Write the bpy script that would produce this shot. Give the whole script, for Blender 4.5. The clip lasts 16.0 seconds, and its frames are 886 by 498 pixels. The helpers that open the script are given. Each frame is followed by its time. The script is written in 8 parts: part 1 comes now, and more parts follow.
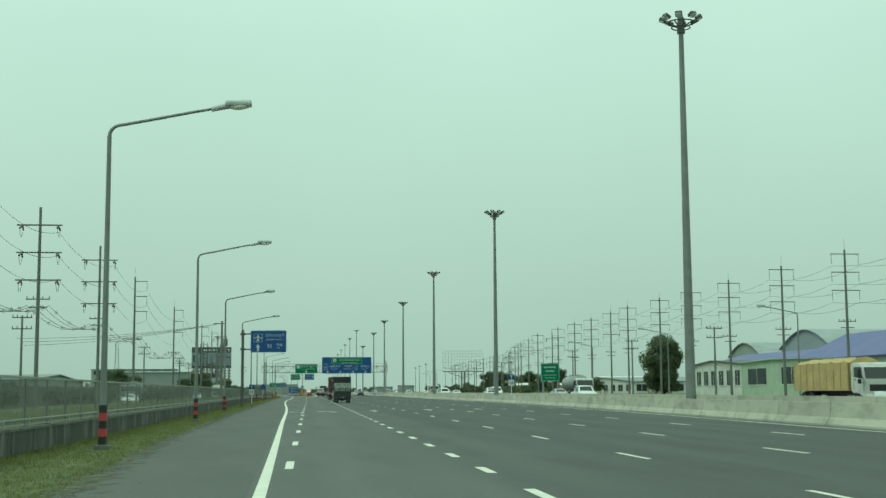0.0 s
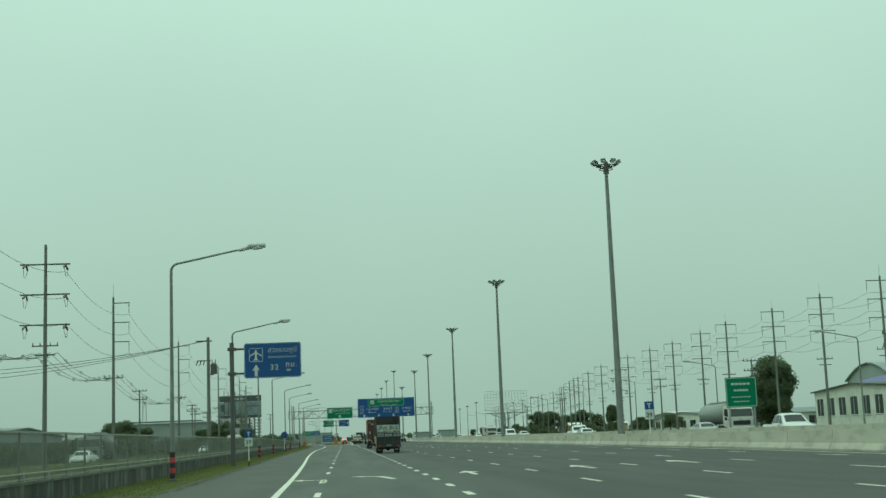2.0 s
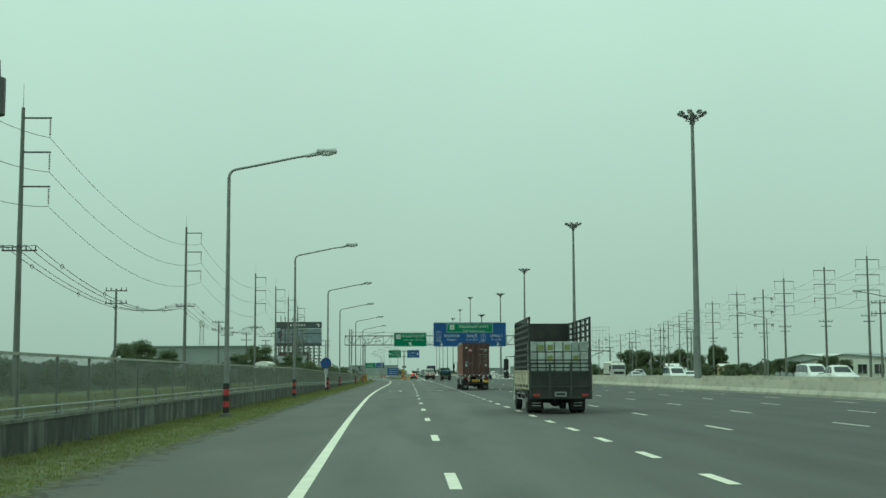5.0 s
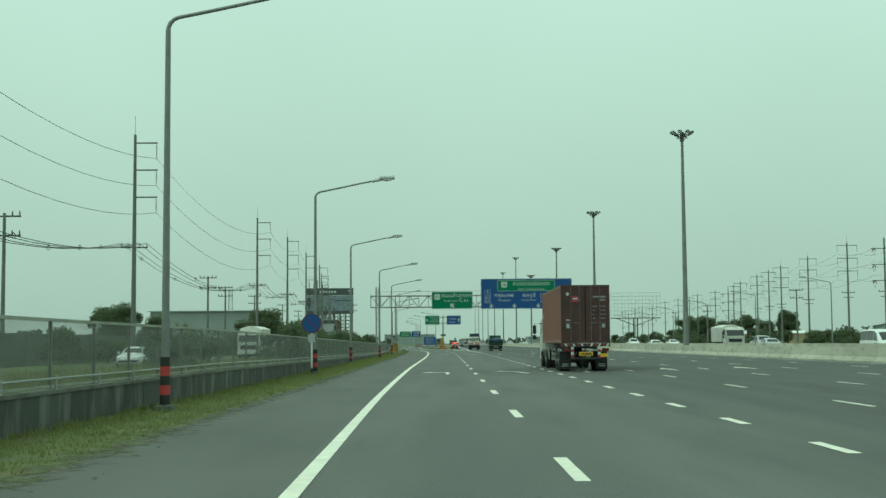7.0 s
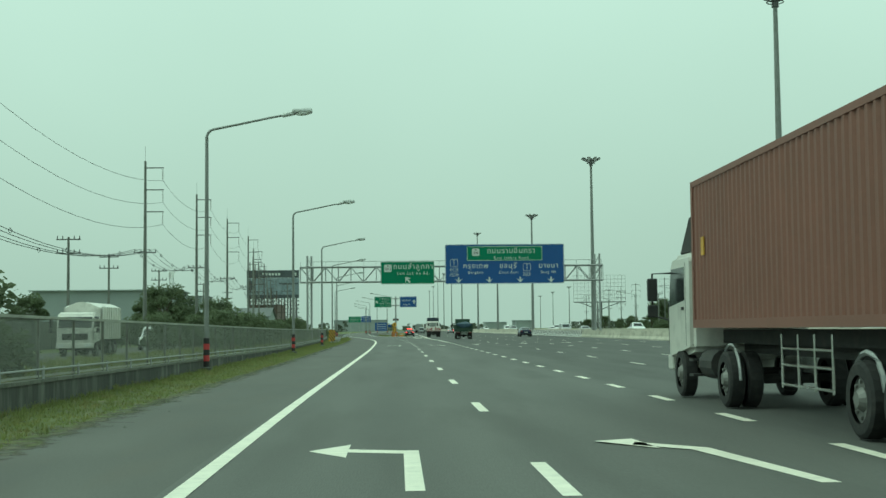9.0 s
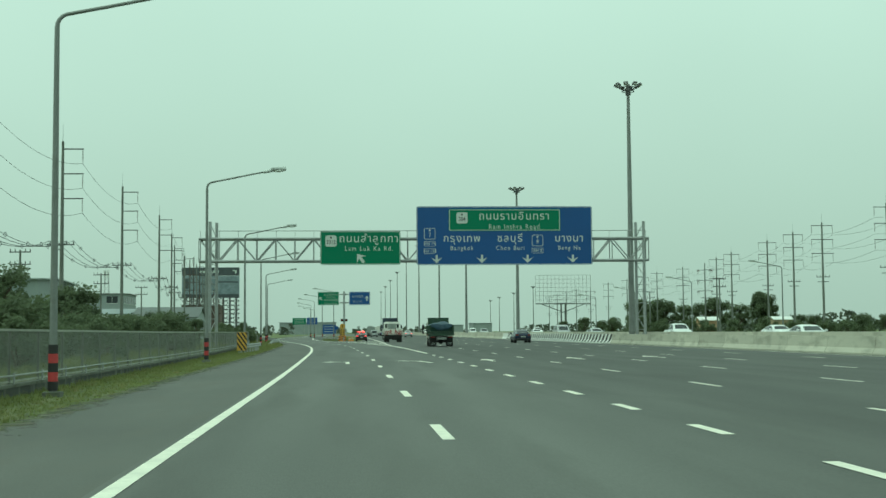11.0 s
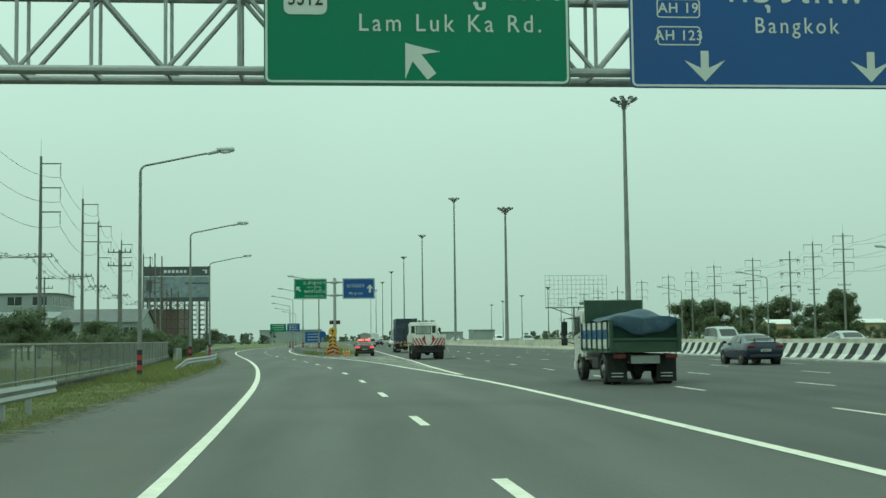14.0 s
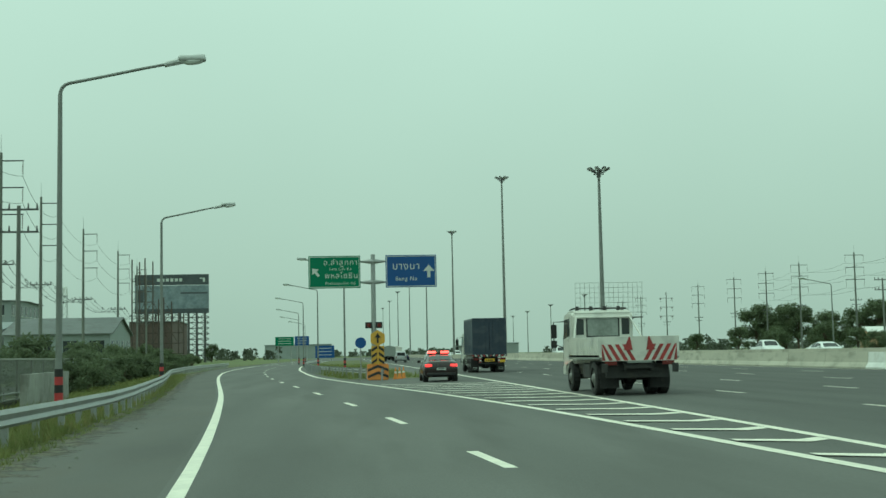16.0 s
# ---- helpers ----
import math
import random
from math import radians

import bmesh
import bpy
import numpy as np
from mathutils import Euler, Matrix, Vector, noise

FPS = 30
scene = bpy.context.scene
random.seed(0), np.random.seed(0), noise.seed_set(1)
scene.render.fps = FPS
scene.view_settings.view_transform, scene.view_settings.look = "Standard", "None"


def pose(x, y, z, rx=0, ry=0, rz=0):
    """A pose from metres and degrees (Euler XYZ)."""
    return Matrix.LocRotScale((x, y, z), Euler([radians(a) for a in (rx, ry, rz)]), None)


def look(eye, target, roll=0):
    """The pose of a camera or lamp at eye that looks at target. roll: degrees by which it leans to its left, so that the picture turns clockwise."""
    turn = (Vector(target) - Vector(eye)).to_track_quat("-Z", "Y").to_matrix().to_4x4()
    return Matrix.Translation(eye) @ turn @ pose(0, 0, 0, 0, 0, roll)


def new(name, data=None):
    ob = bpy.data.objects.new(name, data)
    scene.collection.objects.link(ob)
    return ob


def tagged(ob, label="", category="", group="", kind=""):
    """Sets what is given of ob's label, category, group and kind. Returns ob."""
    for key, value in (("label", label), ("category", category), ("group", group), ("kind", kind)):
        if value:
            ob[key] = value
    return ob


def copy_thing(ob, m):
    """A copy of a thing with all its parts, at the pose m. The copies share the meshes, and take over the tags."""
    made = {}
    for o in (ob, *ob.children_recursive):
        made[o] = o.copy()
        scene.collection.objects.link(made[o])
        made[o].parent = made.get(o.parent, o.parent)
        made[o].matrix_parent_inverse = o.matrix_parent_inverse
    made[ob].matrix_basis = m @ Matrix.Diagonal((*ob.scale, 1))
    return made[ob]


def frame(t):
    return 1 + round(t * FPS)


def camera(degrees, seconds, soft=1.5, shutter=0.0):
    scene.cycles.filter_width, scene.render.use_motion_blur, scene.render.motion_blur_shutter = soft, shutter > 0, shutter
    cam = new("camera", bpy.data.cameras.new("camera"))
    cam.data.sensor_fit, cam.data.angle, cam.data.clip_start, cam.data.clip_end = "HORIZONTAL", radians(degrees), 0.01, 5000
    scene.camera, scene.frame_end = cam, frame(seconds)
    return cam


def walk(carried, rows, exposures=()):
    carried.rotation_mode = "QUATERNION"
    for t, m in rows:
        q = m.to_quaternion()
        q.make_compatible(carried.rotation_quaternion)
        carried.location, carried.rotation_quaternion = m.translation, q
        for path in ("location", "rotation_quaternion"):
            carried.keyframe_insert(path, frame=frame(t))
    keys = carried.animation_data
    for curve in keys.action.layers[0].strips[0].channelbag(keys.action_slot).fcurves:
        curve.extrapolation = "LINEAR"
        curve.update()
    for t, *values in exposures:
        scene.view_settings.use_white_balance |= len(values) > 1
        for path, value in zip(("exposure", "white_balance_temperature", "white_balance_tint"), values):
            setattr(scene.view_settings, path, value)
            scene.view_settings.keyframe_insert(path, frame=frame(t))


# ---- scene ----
cam = camera(38.46, 16.0, soft=1.5)
# seconds, x, y, z, pitch, roll, yaw
PATH = [
    (0, 0.399, 1.175, 1.595, 6.383, 0.345, -6.006),
    (0.5, 0.452, 14.054, 1.522, 6.100, 0.367, -7.099),
    (1, 0.498, 26.485, 1.530, 6.880, -0.302, -6.538),
    (1.5, 0.617, 39.240, 1.506, 8.200, 1.409, -5.121),
    (2, 0.788, 52.781, 1.487, 8.385, 2.208, -4.380),
    (2.5, 0.749, 65.993, 1.459, 8.543, 2.460, -3.836),
    (3, 0.653, 79.170, 1.464, 8.948, 2.018, -2.792),
    (3.5, 0.514, 91.668, 1.517, 8.242, 1.057, -2.372),
    (6, -1.352, 157.307, 1.598, 4.961, -0.541, -0.447),
    (6.5, -1.462, 170.871, 1.518, 5.220, -0.551, 0.761),
    (7, -1.512, 183.258, 1.533, 4.240, 0.409, 0.102),
    (7.5, -1.711, 195.947, 1.533, 3.637, -0.920, -0.500),
    (8, -1.830, 208.374, 1.594, 3.910, -1.683, 0.055),
    (8.5, -1.707, 221.114, 1.545, 3.600, -0.016, -1.276),
    (11, -1.397, 286.806, 1.505, 3.712, 0.436, -4.276),
    (11.5, -1.403, 300.684, 1.503, 5.761, 1.066, -5.260),
    (12, -1.524, 314.051, 1.510, 6.556, 0.196, -4.889),
    (12.5, -1.720, 327.028, 1.515, 6.464, 0.404, -4.394),
    (13, -1.783, 339.778, 1.527, 5.398, -0.218, -4.206),
    (13.5, -1.993, 352.942, 1.528, 4.177, 0.386, -4.817),
    (14, -2.226, 366.865, 1.574, 4.050, 0.691, -4.917),
    (14.5, -2.820, 381.400, 1.490, 3.735, -0.100, -3.050),
    (15, -3.340, 394.046, 1.498, 2.581, -0.891, -5.369),
    (15.5, -3.899, 407.790, 1.495, 4.817, -0.491, -3.920),
    (16, -4.507, 421.823, 1.477, 4.708, 1.125, -4.615),
]
walk(cam, [(t, pose(x, y, z, 90 + pitch, roll, yaw)) for t, x, y, z, pitch, roll, yaw in PATH], [(t, e, 5950.0, -33.0) for t, e in ((0.0, 0.05), (1.0, 0.05), (1.5, -0.05), (2.0, -0.13), (2.5, 0.0), (3.5, -0.03), (6.0, -0.03), (6.5, 0.08), (7.0, 0.04), (7.5, 0.14), (8.5, 0.1), (11.0, 0.1), (11.5, 0.16), (12.0, 0.04), (12.5, -0.06), (13.5, 0.04), (14.0, 0.17), (14.5, 0.1), (15.5, 0.07), (16.0, 0.0))])

# ---- world and sun: bright overcast haze ----
world = bpy.data.worlds.new("overcast_sky")
scene.world = world
world.use_nodes = True
wn, wl = world.node_tree.nodes, world.node_tree.links
bg = wn["Background"]
sky = wn.new("ShaderNodeTexSky")
sky.sky_type = "NISHITA"
sky.sun_disc = False
sky.sun_elevation, sky.sun_rotation = radians(58), radians(-70)
sky.dust_density, sky.air_density = 6.0, 1.0
coords = wn.new("ShaderNodeTexCoord")
sep = wn.new("ShaderNodeSeparateXYZ")
ramp = wn.new("ShaderNodeValToRGB")
ramp.color_ramp.elements[0].position, ramp.color_ramp.elements[0].color = 0.0, (5.0, 5.3, 5.05, 1)
ramp.color_ramp.elements[1].position, ramp.color_ramp.elements[1].color = 0.42, (8.1, 8.5, 8.2, 1)
cloud = wn.new("ShaderNodeTexNoise")
cloud.inputs["Scale"].default_value, cloud.inputs["Detail"].default_value = 1.6, 4.0
spread = wn.new("ShaderNodeMapRange")
spread.inputs["From Min"].default_value, spread.inputs["From Max"].default_value = 0.3, 0.7
spread.inputs["To Min"].default_value, spread.inputs["To Max"].default_value = 0.93, 1.06
soft_cloud = wn.new("ShaderNodeMix")
soft_cloud.data_type, soft_cloud.blend_type = "RGBA", "MULTIPLY"
soft_cloud.inputs["Factor"].default_value = 1.0
veil = wn.new("ShaderNodeMix")
veil.data_type = "RGBA"
veil.inputs["Factor"].default_value = 0.93
wl.new(coords.outputs["Generated"], sep.inputs[0])
wl.new(coords.outputs["Generated"], cloud.inputs["Vector"])
wl.new(sep.outputs["Z"], ramp.inputs["Fac"])
wl.new(cloud.outputs["Fac"], spread.inputs["Value"])
wl.new(ramp.outputs["Color"], soft_cloud.inputs["A"])
wl.new(spread.outputs["Result"], soft_cloud.inputs["B"])
wl.new(sky.outputs["Color"], veil.inputs["A"])
wl.new(soft_cloud.outputs["Result"], veil.inputs["B"])
wl.new(veil.outputs["Result"], bg.inputs["Color"])
bg.inputs["Strength"].default_value = 0.1

sun = new("sun", bpy.data.lights.new("sun", "SUN"))
sun.data.energy, sun.data.angle, sun.data.color = 0.8, radians(20), (1.0, 0.97, 0.92)
sun.matrix_world = look((0, 0, 60), (38, 14, 0))


# ---- materials ----
def material(name, base, rough=0.7, metal=0.0, var=0.25, scale=1.0, fine=30.0, bump=0.2, stain=None, stain_amount=0.0, stretch=(1, 1, 1), coat=0.0, spec=0.5, piece=0.0):
    """A surface with grain at a fine and a coarse scale, optional stains and relief."""
    m = bpy.data.materials.new(name)
    m.use_nodes = True
    n, l = m.node_tree.nodes, m.node_tree.links
    b = n["Principled BSDF"]
    b.inputs["Metallic"].default_value = metal
    b.inputs["Coat Weight"].default_value = coat
    b.inputs["Specular IOR Level"].default_value = spec
    tc = n.new("ShaderNodeTexCoord")
    mp = n.new("ShaderNodeMapping")
    mp.inputs["Scale"].default_value = stretch
    geo = n.new("ShaderNodeNewGeometry")
    l.new(geo.outputs["Position"], mp.inputs["Vector"])
    big, small = n.new("ShaderNodeTexNoise"), n.new("ShaderNodeTexNoise")
    for t, s, d in ((big, scale, 5.0), (small, fine, 3.0)):
        t.inputs["Scale"].default_value, t.inputs["Detail"].default_value = s, d
        l.new(mp.outputs["Vector"], t.inputs["Vector"])
    add = n.new("ShaderNodeMath")
    add.operation = "MULTIPLY_ADD"
    add.inputs[1].default_value = 0.45
    l.new(small.outputs["Fac"], add.inputs[0])
    l.new(big.outputs["Fac"], add.inputs[2])
    rng = n.new("ShaderNodeMapRange")
    rng.inputs["From Min"].default_value, rng.inputs["From Max"].default_value = 0.42, 1.03
    rng.inputs["To Min"].default_value, rng.inputs["To Max"].default_value = 1 - var, 1 + var
    l.new(add.outputs[0], rng.inputs["Value"])
    mul = n.new("ShaderNodeMix")
    mul.data_type, mul.blend_type = "RGBA", "MULTIPLY"
    mul.inputs["Factor"].default_value = 1.0
    mul.inputs["A"].default_value = (*base, 1)
    out = mul.outputs["Result"]
    l.new(rng.outputs["Result"], mul.inputs["B"])
    if piece:
        info = n.new("ShaderNodeObjectInfo")
        pr = n.new("ShaderNodeMapRange")
        pr.inputs["To Min"].default_value, pr.inputs["To Max"].default_value = 1 - piece, 1 + piece
        l.new(info.outputs["Random"], pr.inputs["Value"])
        mul3 = n.new("ShaderNodeMix")
        mul3.data_type, mul3.blend_type = "RGBA", "MULTIPLY"
        mul3.inputs["Factor"].default_value = 1.0
        l.new(out, mul3.inputs["A"])
        l.new(pr.outputs["Result"], mul3.inputs["B"])
        out = mul3.outputs["Result"]
    if stain:
        st = n.new("ShaderNodeTexNoise")
        st.inputs["Scale"].default_value, st.inputs["Detail"].default_value = scale * 2.3, 7.0
        l.new(mp.outputs["Vector"], st.inputs["Vector"])
        sr = n.new("ShaderNodeMapRange")
        sr.inputs["From Min"].default_value, sr.inputs["From Max"].default_value = 0.5, 0.68
        sr.inputs["To Max"].default_value = stain_amount
        l.new(st.outputs["Fac"], sr.inputs["Value"])
        mx = n.new("ShaderNodeMix")
        mx.data_type = "RGBA"
        mx.inputs["B"].default_value = (*stain, 1)
        l.new(sr.outputs["Result"], mx.inputs["Factor"])
        l.new(out, mx.inputs["A"])
        out = mx.outputs["Result"]
    l.new(out, b.inputs["Base Color"])
    rr = n.new("ShaderNodeMapRange")
    rr.inputs["To Min"].default_value, rr.inputs["To Max"].default_value = max(0.03, rough - 0.12), min(1.0, rough + 0.12)
    l.new(big.outputs["Fac"], rr.inputs["Value"])
    l.new(rr.outputs["Result"], b.inputs["Roughness"])
    if bump:
        bp = n.new("ShaderNodeBump")
        bp.inputs["Strength"].default_value, bp.inputs["Distance"].default_value = bump, 0.02
        l.new(small.outputs["Fac"], bp.inputs["Height"])
        l.new(bp.outputs["Normal"], b.inputs["Normal"])
    return m


def lamp_material(name, base, emit, power):
    m = material(name, base, 0.25, var=0.05, bump=0)
    b = m.node_tree.nodes["Principled BSDF"]
    b.inputs["Emission Color"].default_value = (*emit, 1)
    b.inputs["Emission Strength"].default_value = power
    return m


ASPHALT = material("asphalt", (0.096, 0.097, 0.090), 0.82, var=0.32, scale=0.35, fine=55, bump=0.35, stain=(0.066, 0.066, 0.060), stain_amount=0.6, stretch=(1, 0.12, 1))
SHOULDER = material("shoulder_asphalt", (0.104, 0.104, 0.095), 0.88, var=0.3, scale=0.5, fine=45, bump=0.4, stain=(0.11, 0.10, 0.085), stain_amount=0.4, stretch=(1, 0.25, 1))
PAINT = material("road_paint", (0.80, 0.77, 0.66), 0.6, var=0.14, scale=2.0, fine=40, bump=0.2, stain=(0.5, 0.49, 0.43), stain_amount=0.3)
GRASS = material("verge_grass", (0.10, 0.118, 0.036), 0.95, var=0.42, scale=0.5, fine=7, bump=0.6, stain=(0.17, 0.15, 0.075), stain_amount=0.75)
FIELD = material("scrub_field", (0.11, 0.14, 0.042), 0.95, var=0.5, scale=0.05, fine=2.0, bump=0.6, stain=(0.16, 0.14, 0.075), stain_amount=0.6)
BLADE = material("grass_blades", (0.21, 0.235, 0.085), 0.9, var=0.35, scale=0.7, fine=5, bump=0, stain=(0.30, 0.25, 0.12), stain_amount=0.7)
DIRT = material("sandy_dirt", (0.128, 0.120, 0.094), 0.95, var=0.4, scale=1.2, fine=18, bump=0.6, stain=(0.16, 0.135, 0.09), stain_amount=0.6)
FENCE_STEEL = material("weathered_fence_steel", (0.20, 0.205, 0.185), 0.7, metal=0.2, var=0.25, scale=1.5, fine=18, bump=0.1, stain=(0.10, 0.085, 0.06), stain_amount=0.5)
CONCRETE = material("barrier_concrete", (0.47, 0.45, 0.375), 0.85, var=0.12, scale=0.5, fine=18, bump=0.3, stain=(0.21, 0.20, 0.16), stain_amount=0.5, stretch=(1, 0.6, 1.6), piece=0.10)
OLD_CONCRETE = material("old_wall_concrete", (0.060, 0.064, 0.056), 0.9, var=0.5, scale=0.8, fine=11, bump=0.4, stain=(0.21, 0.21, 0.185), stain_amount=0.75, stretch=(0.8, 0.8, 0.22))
COPING = material("mossy_coping_concrete", (0.15, 0.155, 0.13), 0.9, var=0.35, scale=0.9, fine=18, bump=0.4, stain=(0.07, 0.08, 0.05), stain_amount=0.7)
LAMP_ALU = material("cast_lamp_aluminium", (0.52, 0.54, 0.53), 0.45, metal=0.2, var=0.1, scale=2, fine=20, bump=0.03)
POLE_STEEL = material("weathered_galvanised_pole", (0.24, 0.25, 0.24), 0.6, metal=0.35, var=0.2, scale=1.0, fine=20, bump=0.05, stain=(0.15, 0.15, 0.13), stain_amount=0.35)
POLE_CONCRETE = material("pole_concrete", (0.17, 0.175, 0.16), 0.85, var=0.2, scale=0.7, fine=20, bump=0.2)
FENCE_RAIL = material("pale_fence_pipe", (0.34, 0.35, 0.30), 0.6, metal=0.2, var=0.25, scale=1.0, fine=16, bump=0.05, stain=(0.2, 0.17, 0.12), stain_amount=0.4)
GALV = material("galvanised_steel", (0.36, 0.37, 0.37), 0.5, metal=0.55, var=0.15, scale=1.0, fine=20, bump=0.05, stain=(0.22, 0.20, 0.17), stain_amount=0.25)
DARK_STEEL = material("weathered_steel", (0.12, 0.12, 0.12), 0.6, metal=0.5, var=0.25, scale=1.0, fine=20, bump=0.1)
BLACK = material("black_paint", (0.022, 0.022, 0.022), 0.6, var=0.2, scale=2, fine=20, bump=0.05)
RED = material("red_paint", (0.44, 0.045, 0.05), 0.55, var=0.2, scale=2, fine=20, bump=0.05, stain=(0.22, 0.05, 0.05), stain_amount=0.4)
YELLOW = material("yellow_paint", (0.58, 0.34, 0.05), 0.55, var=0.15, scale=2, fine=20, bump=0.05)
ORANGE = material("orange_paint", (0.62, 0.24, 0.05), 0.55, var=0.15, scale=2, fine=20, bump=0.05)
WHITE = material("white_paint", (0.74, 0.74, 0.71), 0.45, var=0.08, scale=1.5, fine=20, bump=0.03, stain=(0.42, 0.40, 0.34), stain_amount=0.3)
SIGN_BLUE = material("blue_sign_sheet", (0.011, 0.068, 0.25), 0.42, var=0.08, scale=0.6, fine=12, bump=0.02)
SIGN_GREEN = material("green_sign_sheet", (0.008, 0.165, 0.075), 0.42, var=0.08, scale=0.6, fine=12, bump=0.02)
SIGN_WHITE = material("white_sign_sheet", (0.58, 0.61, 0.58), 0.4, var=0.05, scale=1, fine=12, bump=0)
RUBBER = material("tyre_rubber", (0.022, 0.022, 0.022), 0.85, var=0.25, scale=3, fine=30, bump=0.2, stain=(0.06, 0.055, 0.05), stain_amount=0.4)
GLASS = material("dark_vehicle_glass", (0.02, 0.025, 0.026), 0.08, var=0.05, bump=0, spec=0.8)
LEAF = material("tree_leaves", (0.145, 0.175, 0.10), 0.75, var=0.4, scale=0.8, fine=5, bump=0, stain=(0.12, 0.14, 0.06), stain_amount=0.5)
# Far woods: distance haze is painted in as a paler leaf colour.
FAR_LEAF = material("haze_paled_far_leaves", (0.125, 0.14, 0.105), 0.9, var=0.25, scale=0.1, fine=2, bump=0)
BARK = material("tree_bark", (0.11, 0.085, 0.06), 0.9, var=0.3, scale=1.2, fine=12, bump=0.5)
WIRE = material("cable_sheath", (0.055, 0.06, 0.06), 0.6, var=0.1, bump=0)
INSULATOR = material("brown_porcelain", (0.10, 0.06, 0.05), 0.3, var=0.1, bump=0)
LENS = material("lamp_glass", (0.80, 0.82, 0.80), 0.2, var=0.05, bump=0)
MESH_WIRE = material("fence_wire", (0.20, 0.21, 0.185), 0.6, metal=0.1, var=0.2, scale=2, fine=20, bump=0)


FADED_RED = material("faded_red_sheet", (0.10, 0.03, 0.05), 0.5, var=0.1, bump=0)


def lane_wear(m):
    """Paler pavement on the exit lane and faint wheel tracks along every lane."""
    n, l = m.node_tree.nodes, m.node_tree.links
    b = n["Principled BSDF"]
    src = b.inputs["Base Color"].links[0].from_socket
    geo, sep = n.new("ShaderNodeNewGeometry"), n.new("ShaderNodeSeparateXYZ")
    l.new(geo.outputs["Position"], sep.inputs[0])
    tone = n.new("ShaderNodeMapRange")
    tone.inputs["From Min"].default_value, tone.inputs["From Max"].default_value = 2.0, 6.5
    tone.inputs["To Min"].default_value, tone.inputs["To Max"].default_value = 1.15, 0.76
    l.new(sep.outputs["X"], tone.inputs["Value"])
    wob = n.new("ShaderNodeTexNoise")
    wob.inputs["Scale"].default_value = 0.06
    l.new(geo.outputs["Position"], wob.inputs["Vector"])
    ph = n.new("ShaderNodeMath")
    ph.operation = "MULTIPLY_ADD"
    ph.inputs[1].default_value = 2.0
    l.new(wob.outputs["Fac"], ph.inputs[0])
    l.new(sep.outputs["X"], ph.inputs[2])
    sc = n.new("ShaderNodeMath")
    sc.operation = "MULTIPLY"
    sc.inputs[1].default_value = math.tau / 1.93
    l.new(ph.outputs[0], sc.inputs[0])
    sn = n.new("ShaderNodeMath")
    sn.operation = "SINE"
    l.new(sc.outputs[0], sn.inputs[0])
    tr = n.new("ShaderNodeMath")
    tr.operation = "MULTIPLY_ADD"
    tr.inputs[1].default_value, tr.inputs[2].default_value = 0.055, 1.0
    l.new(sn.outputs[0], tr.inputs[0])
    both = n.new("ShaderNodeMath")
    both.operation = "MULTIPLY"
    l.new(tone.outputs["Result"], both.inputs[0])
    l.new(tr.outputs[0], both.inputs[1])
    mx = n.new("ShaderNodeMix")
    mx.data_type, mx.blend_type = "RGBA", "MULTIPLY"
    mx.inputs["Factor"].default_value = 1.0
    l.new(src, mx.inputs["A"])
    l.new(both.outputs[0], mx.inputs["B"])
    l.new(mx.outputs["Result"], b.inputs["Base Color"])


lane_wear(ASPHALT)


def frayed(m, scale, reach):
    """Lets a ground cover break up in grains towards its outer edge, by the sheet's own edge coordinate."""
    n, l = m.node_tree.nodes, m.node_tree.links
    b, out = n["Principled BSDF"], n["Material Output"]
    uv, sep = n.new("ShaderNodeUVMap"), n.new("ShaderNodeSeparateXYZ")
    uv.uv_map = "edge"
    l.new(uv.outputs["UV"], sep.inputs[0])
    geo = n.new("ShaderNodeNewGeometry")
    nz = n.new("ShaderNodeTexNoise")
    nz.inputs["Scale"].default_value, nz.inputs["Detail"].default_value, nz.inputs["Roughness"].default_value = scale, 8.0, 0.7
    l.new(geo.outputs["Position"], nz.inputs["Vector"])
    add = n.new("ShaderNodeMath")
    add.operation = "MULTIPLY_ADD"
    add.inputs[1].default_value = reach
    l.new(nz.outputs["Fac"], add.inputs[0])
    l.new(sep.outputs["X"], add.inputs[2])
    cut = n.new("ShaderNodeMapRange")
    cut.inputs["From Min"].default_value, cut.inputs["From Max"].default_value = 0.5 * reach + 0.62, 0.5 * reach + 0.78
    cut.inputs["To Min"].default_value, cut.inputs["To Max"].default_value = 0.0, 1.0
    l.new(add.outputs[0], cut.inputs["Value"])
    clear, mix = n.new("ShaderNodeBsdfTransparent"), n.new("ShaderNodeMixShader")
    l.new(cut.outputs["Result"], mix.inputs["Fac"])
    l.new(b.outputs["BSDF"], mix.inputs[1])
    l.new(clear.outputs["BSDF"], mix.inputs[2])
    l.new(mix.outputs["Shader"], out.inputs["Surface"])


def leafy(m, amount=0.45):
    """Lets some light through thin blades and leaves."""
    n, l = m.node_tree.nodes, m.node_tree.links
    b, out = n["Principled BSDF"], n["Material Output"]
    tr, mix = n.new("ShaderNodeBsdfTranslucent"), n.new("ShaderNodeMixShader")
    l.new(b.inputs["Base Color"].links[0].from_socket, tr.inputs["Color"])
    mix.inputs["Fac"].default_value = amount
    l.new(b.outputs["BSDF"], mix.inputs[1])
    l.new(tr.outputs["BSDF"], mix.inputs[2])
    l.new(mix.outputs["Shader"], out.inputs["Surface"])


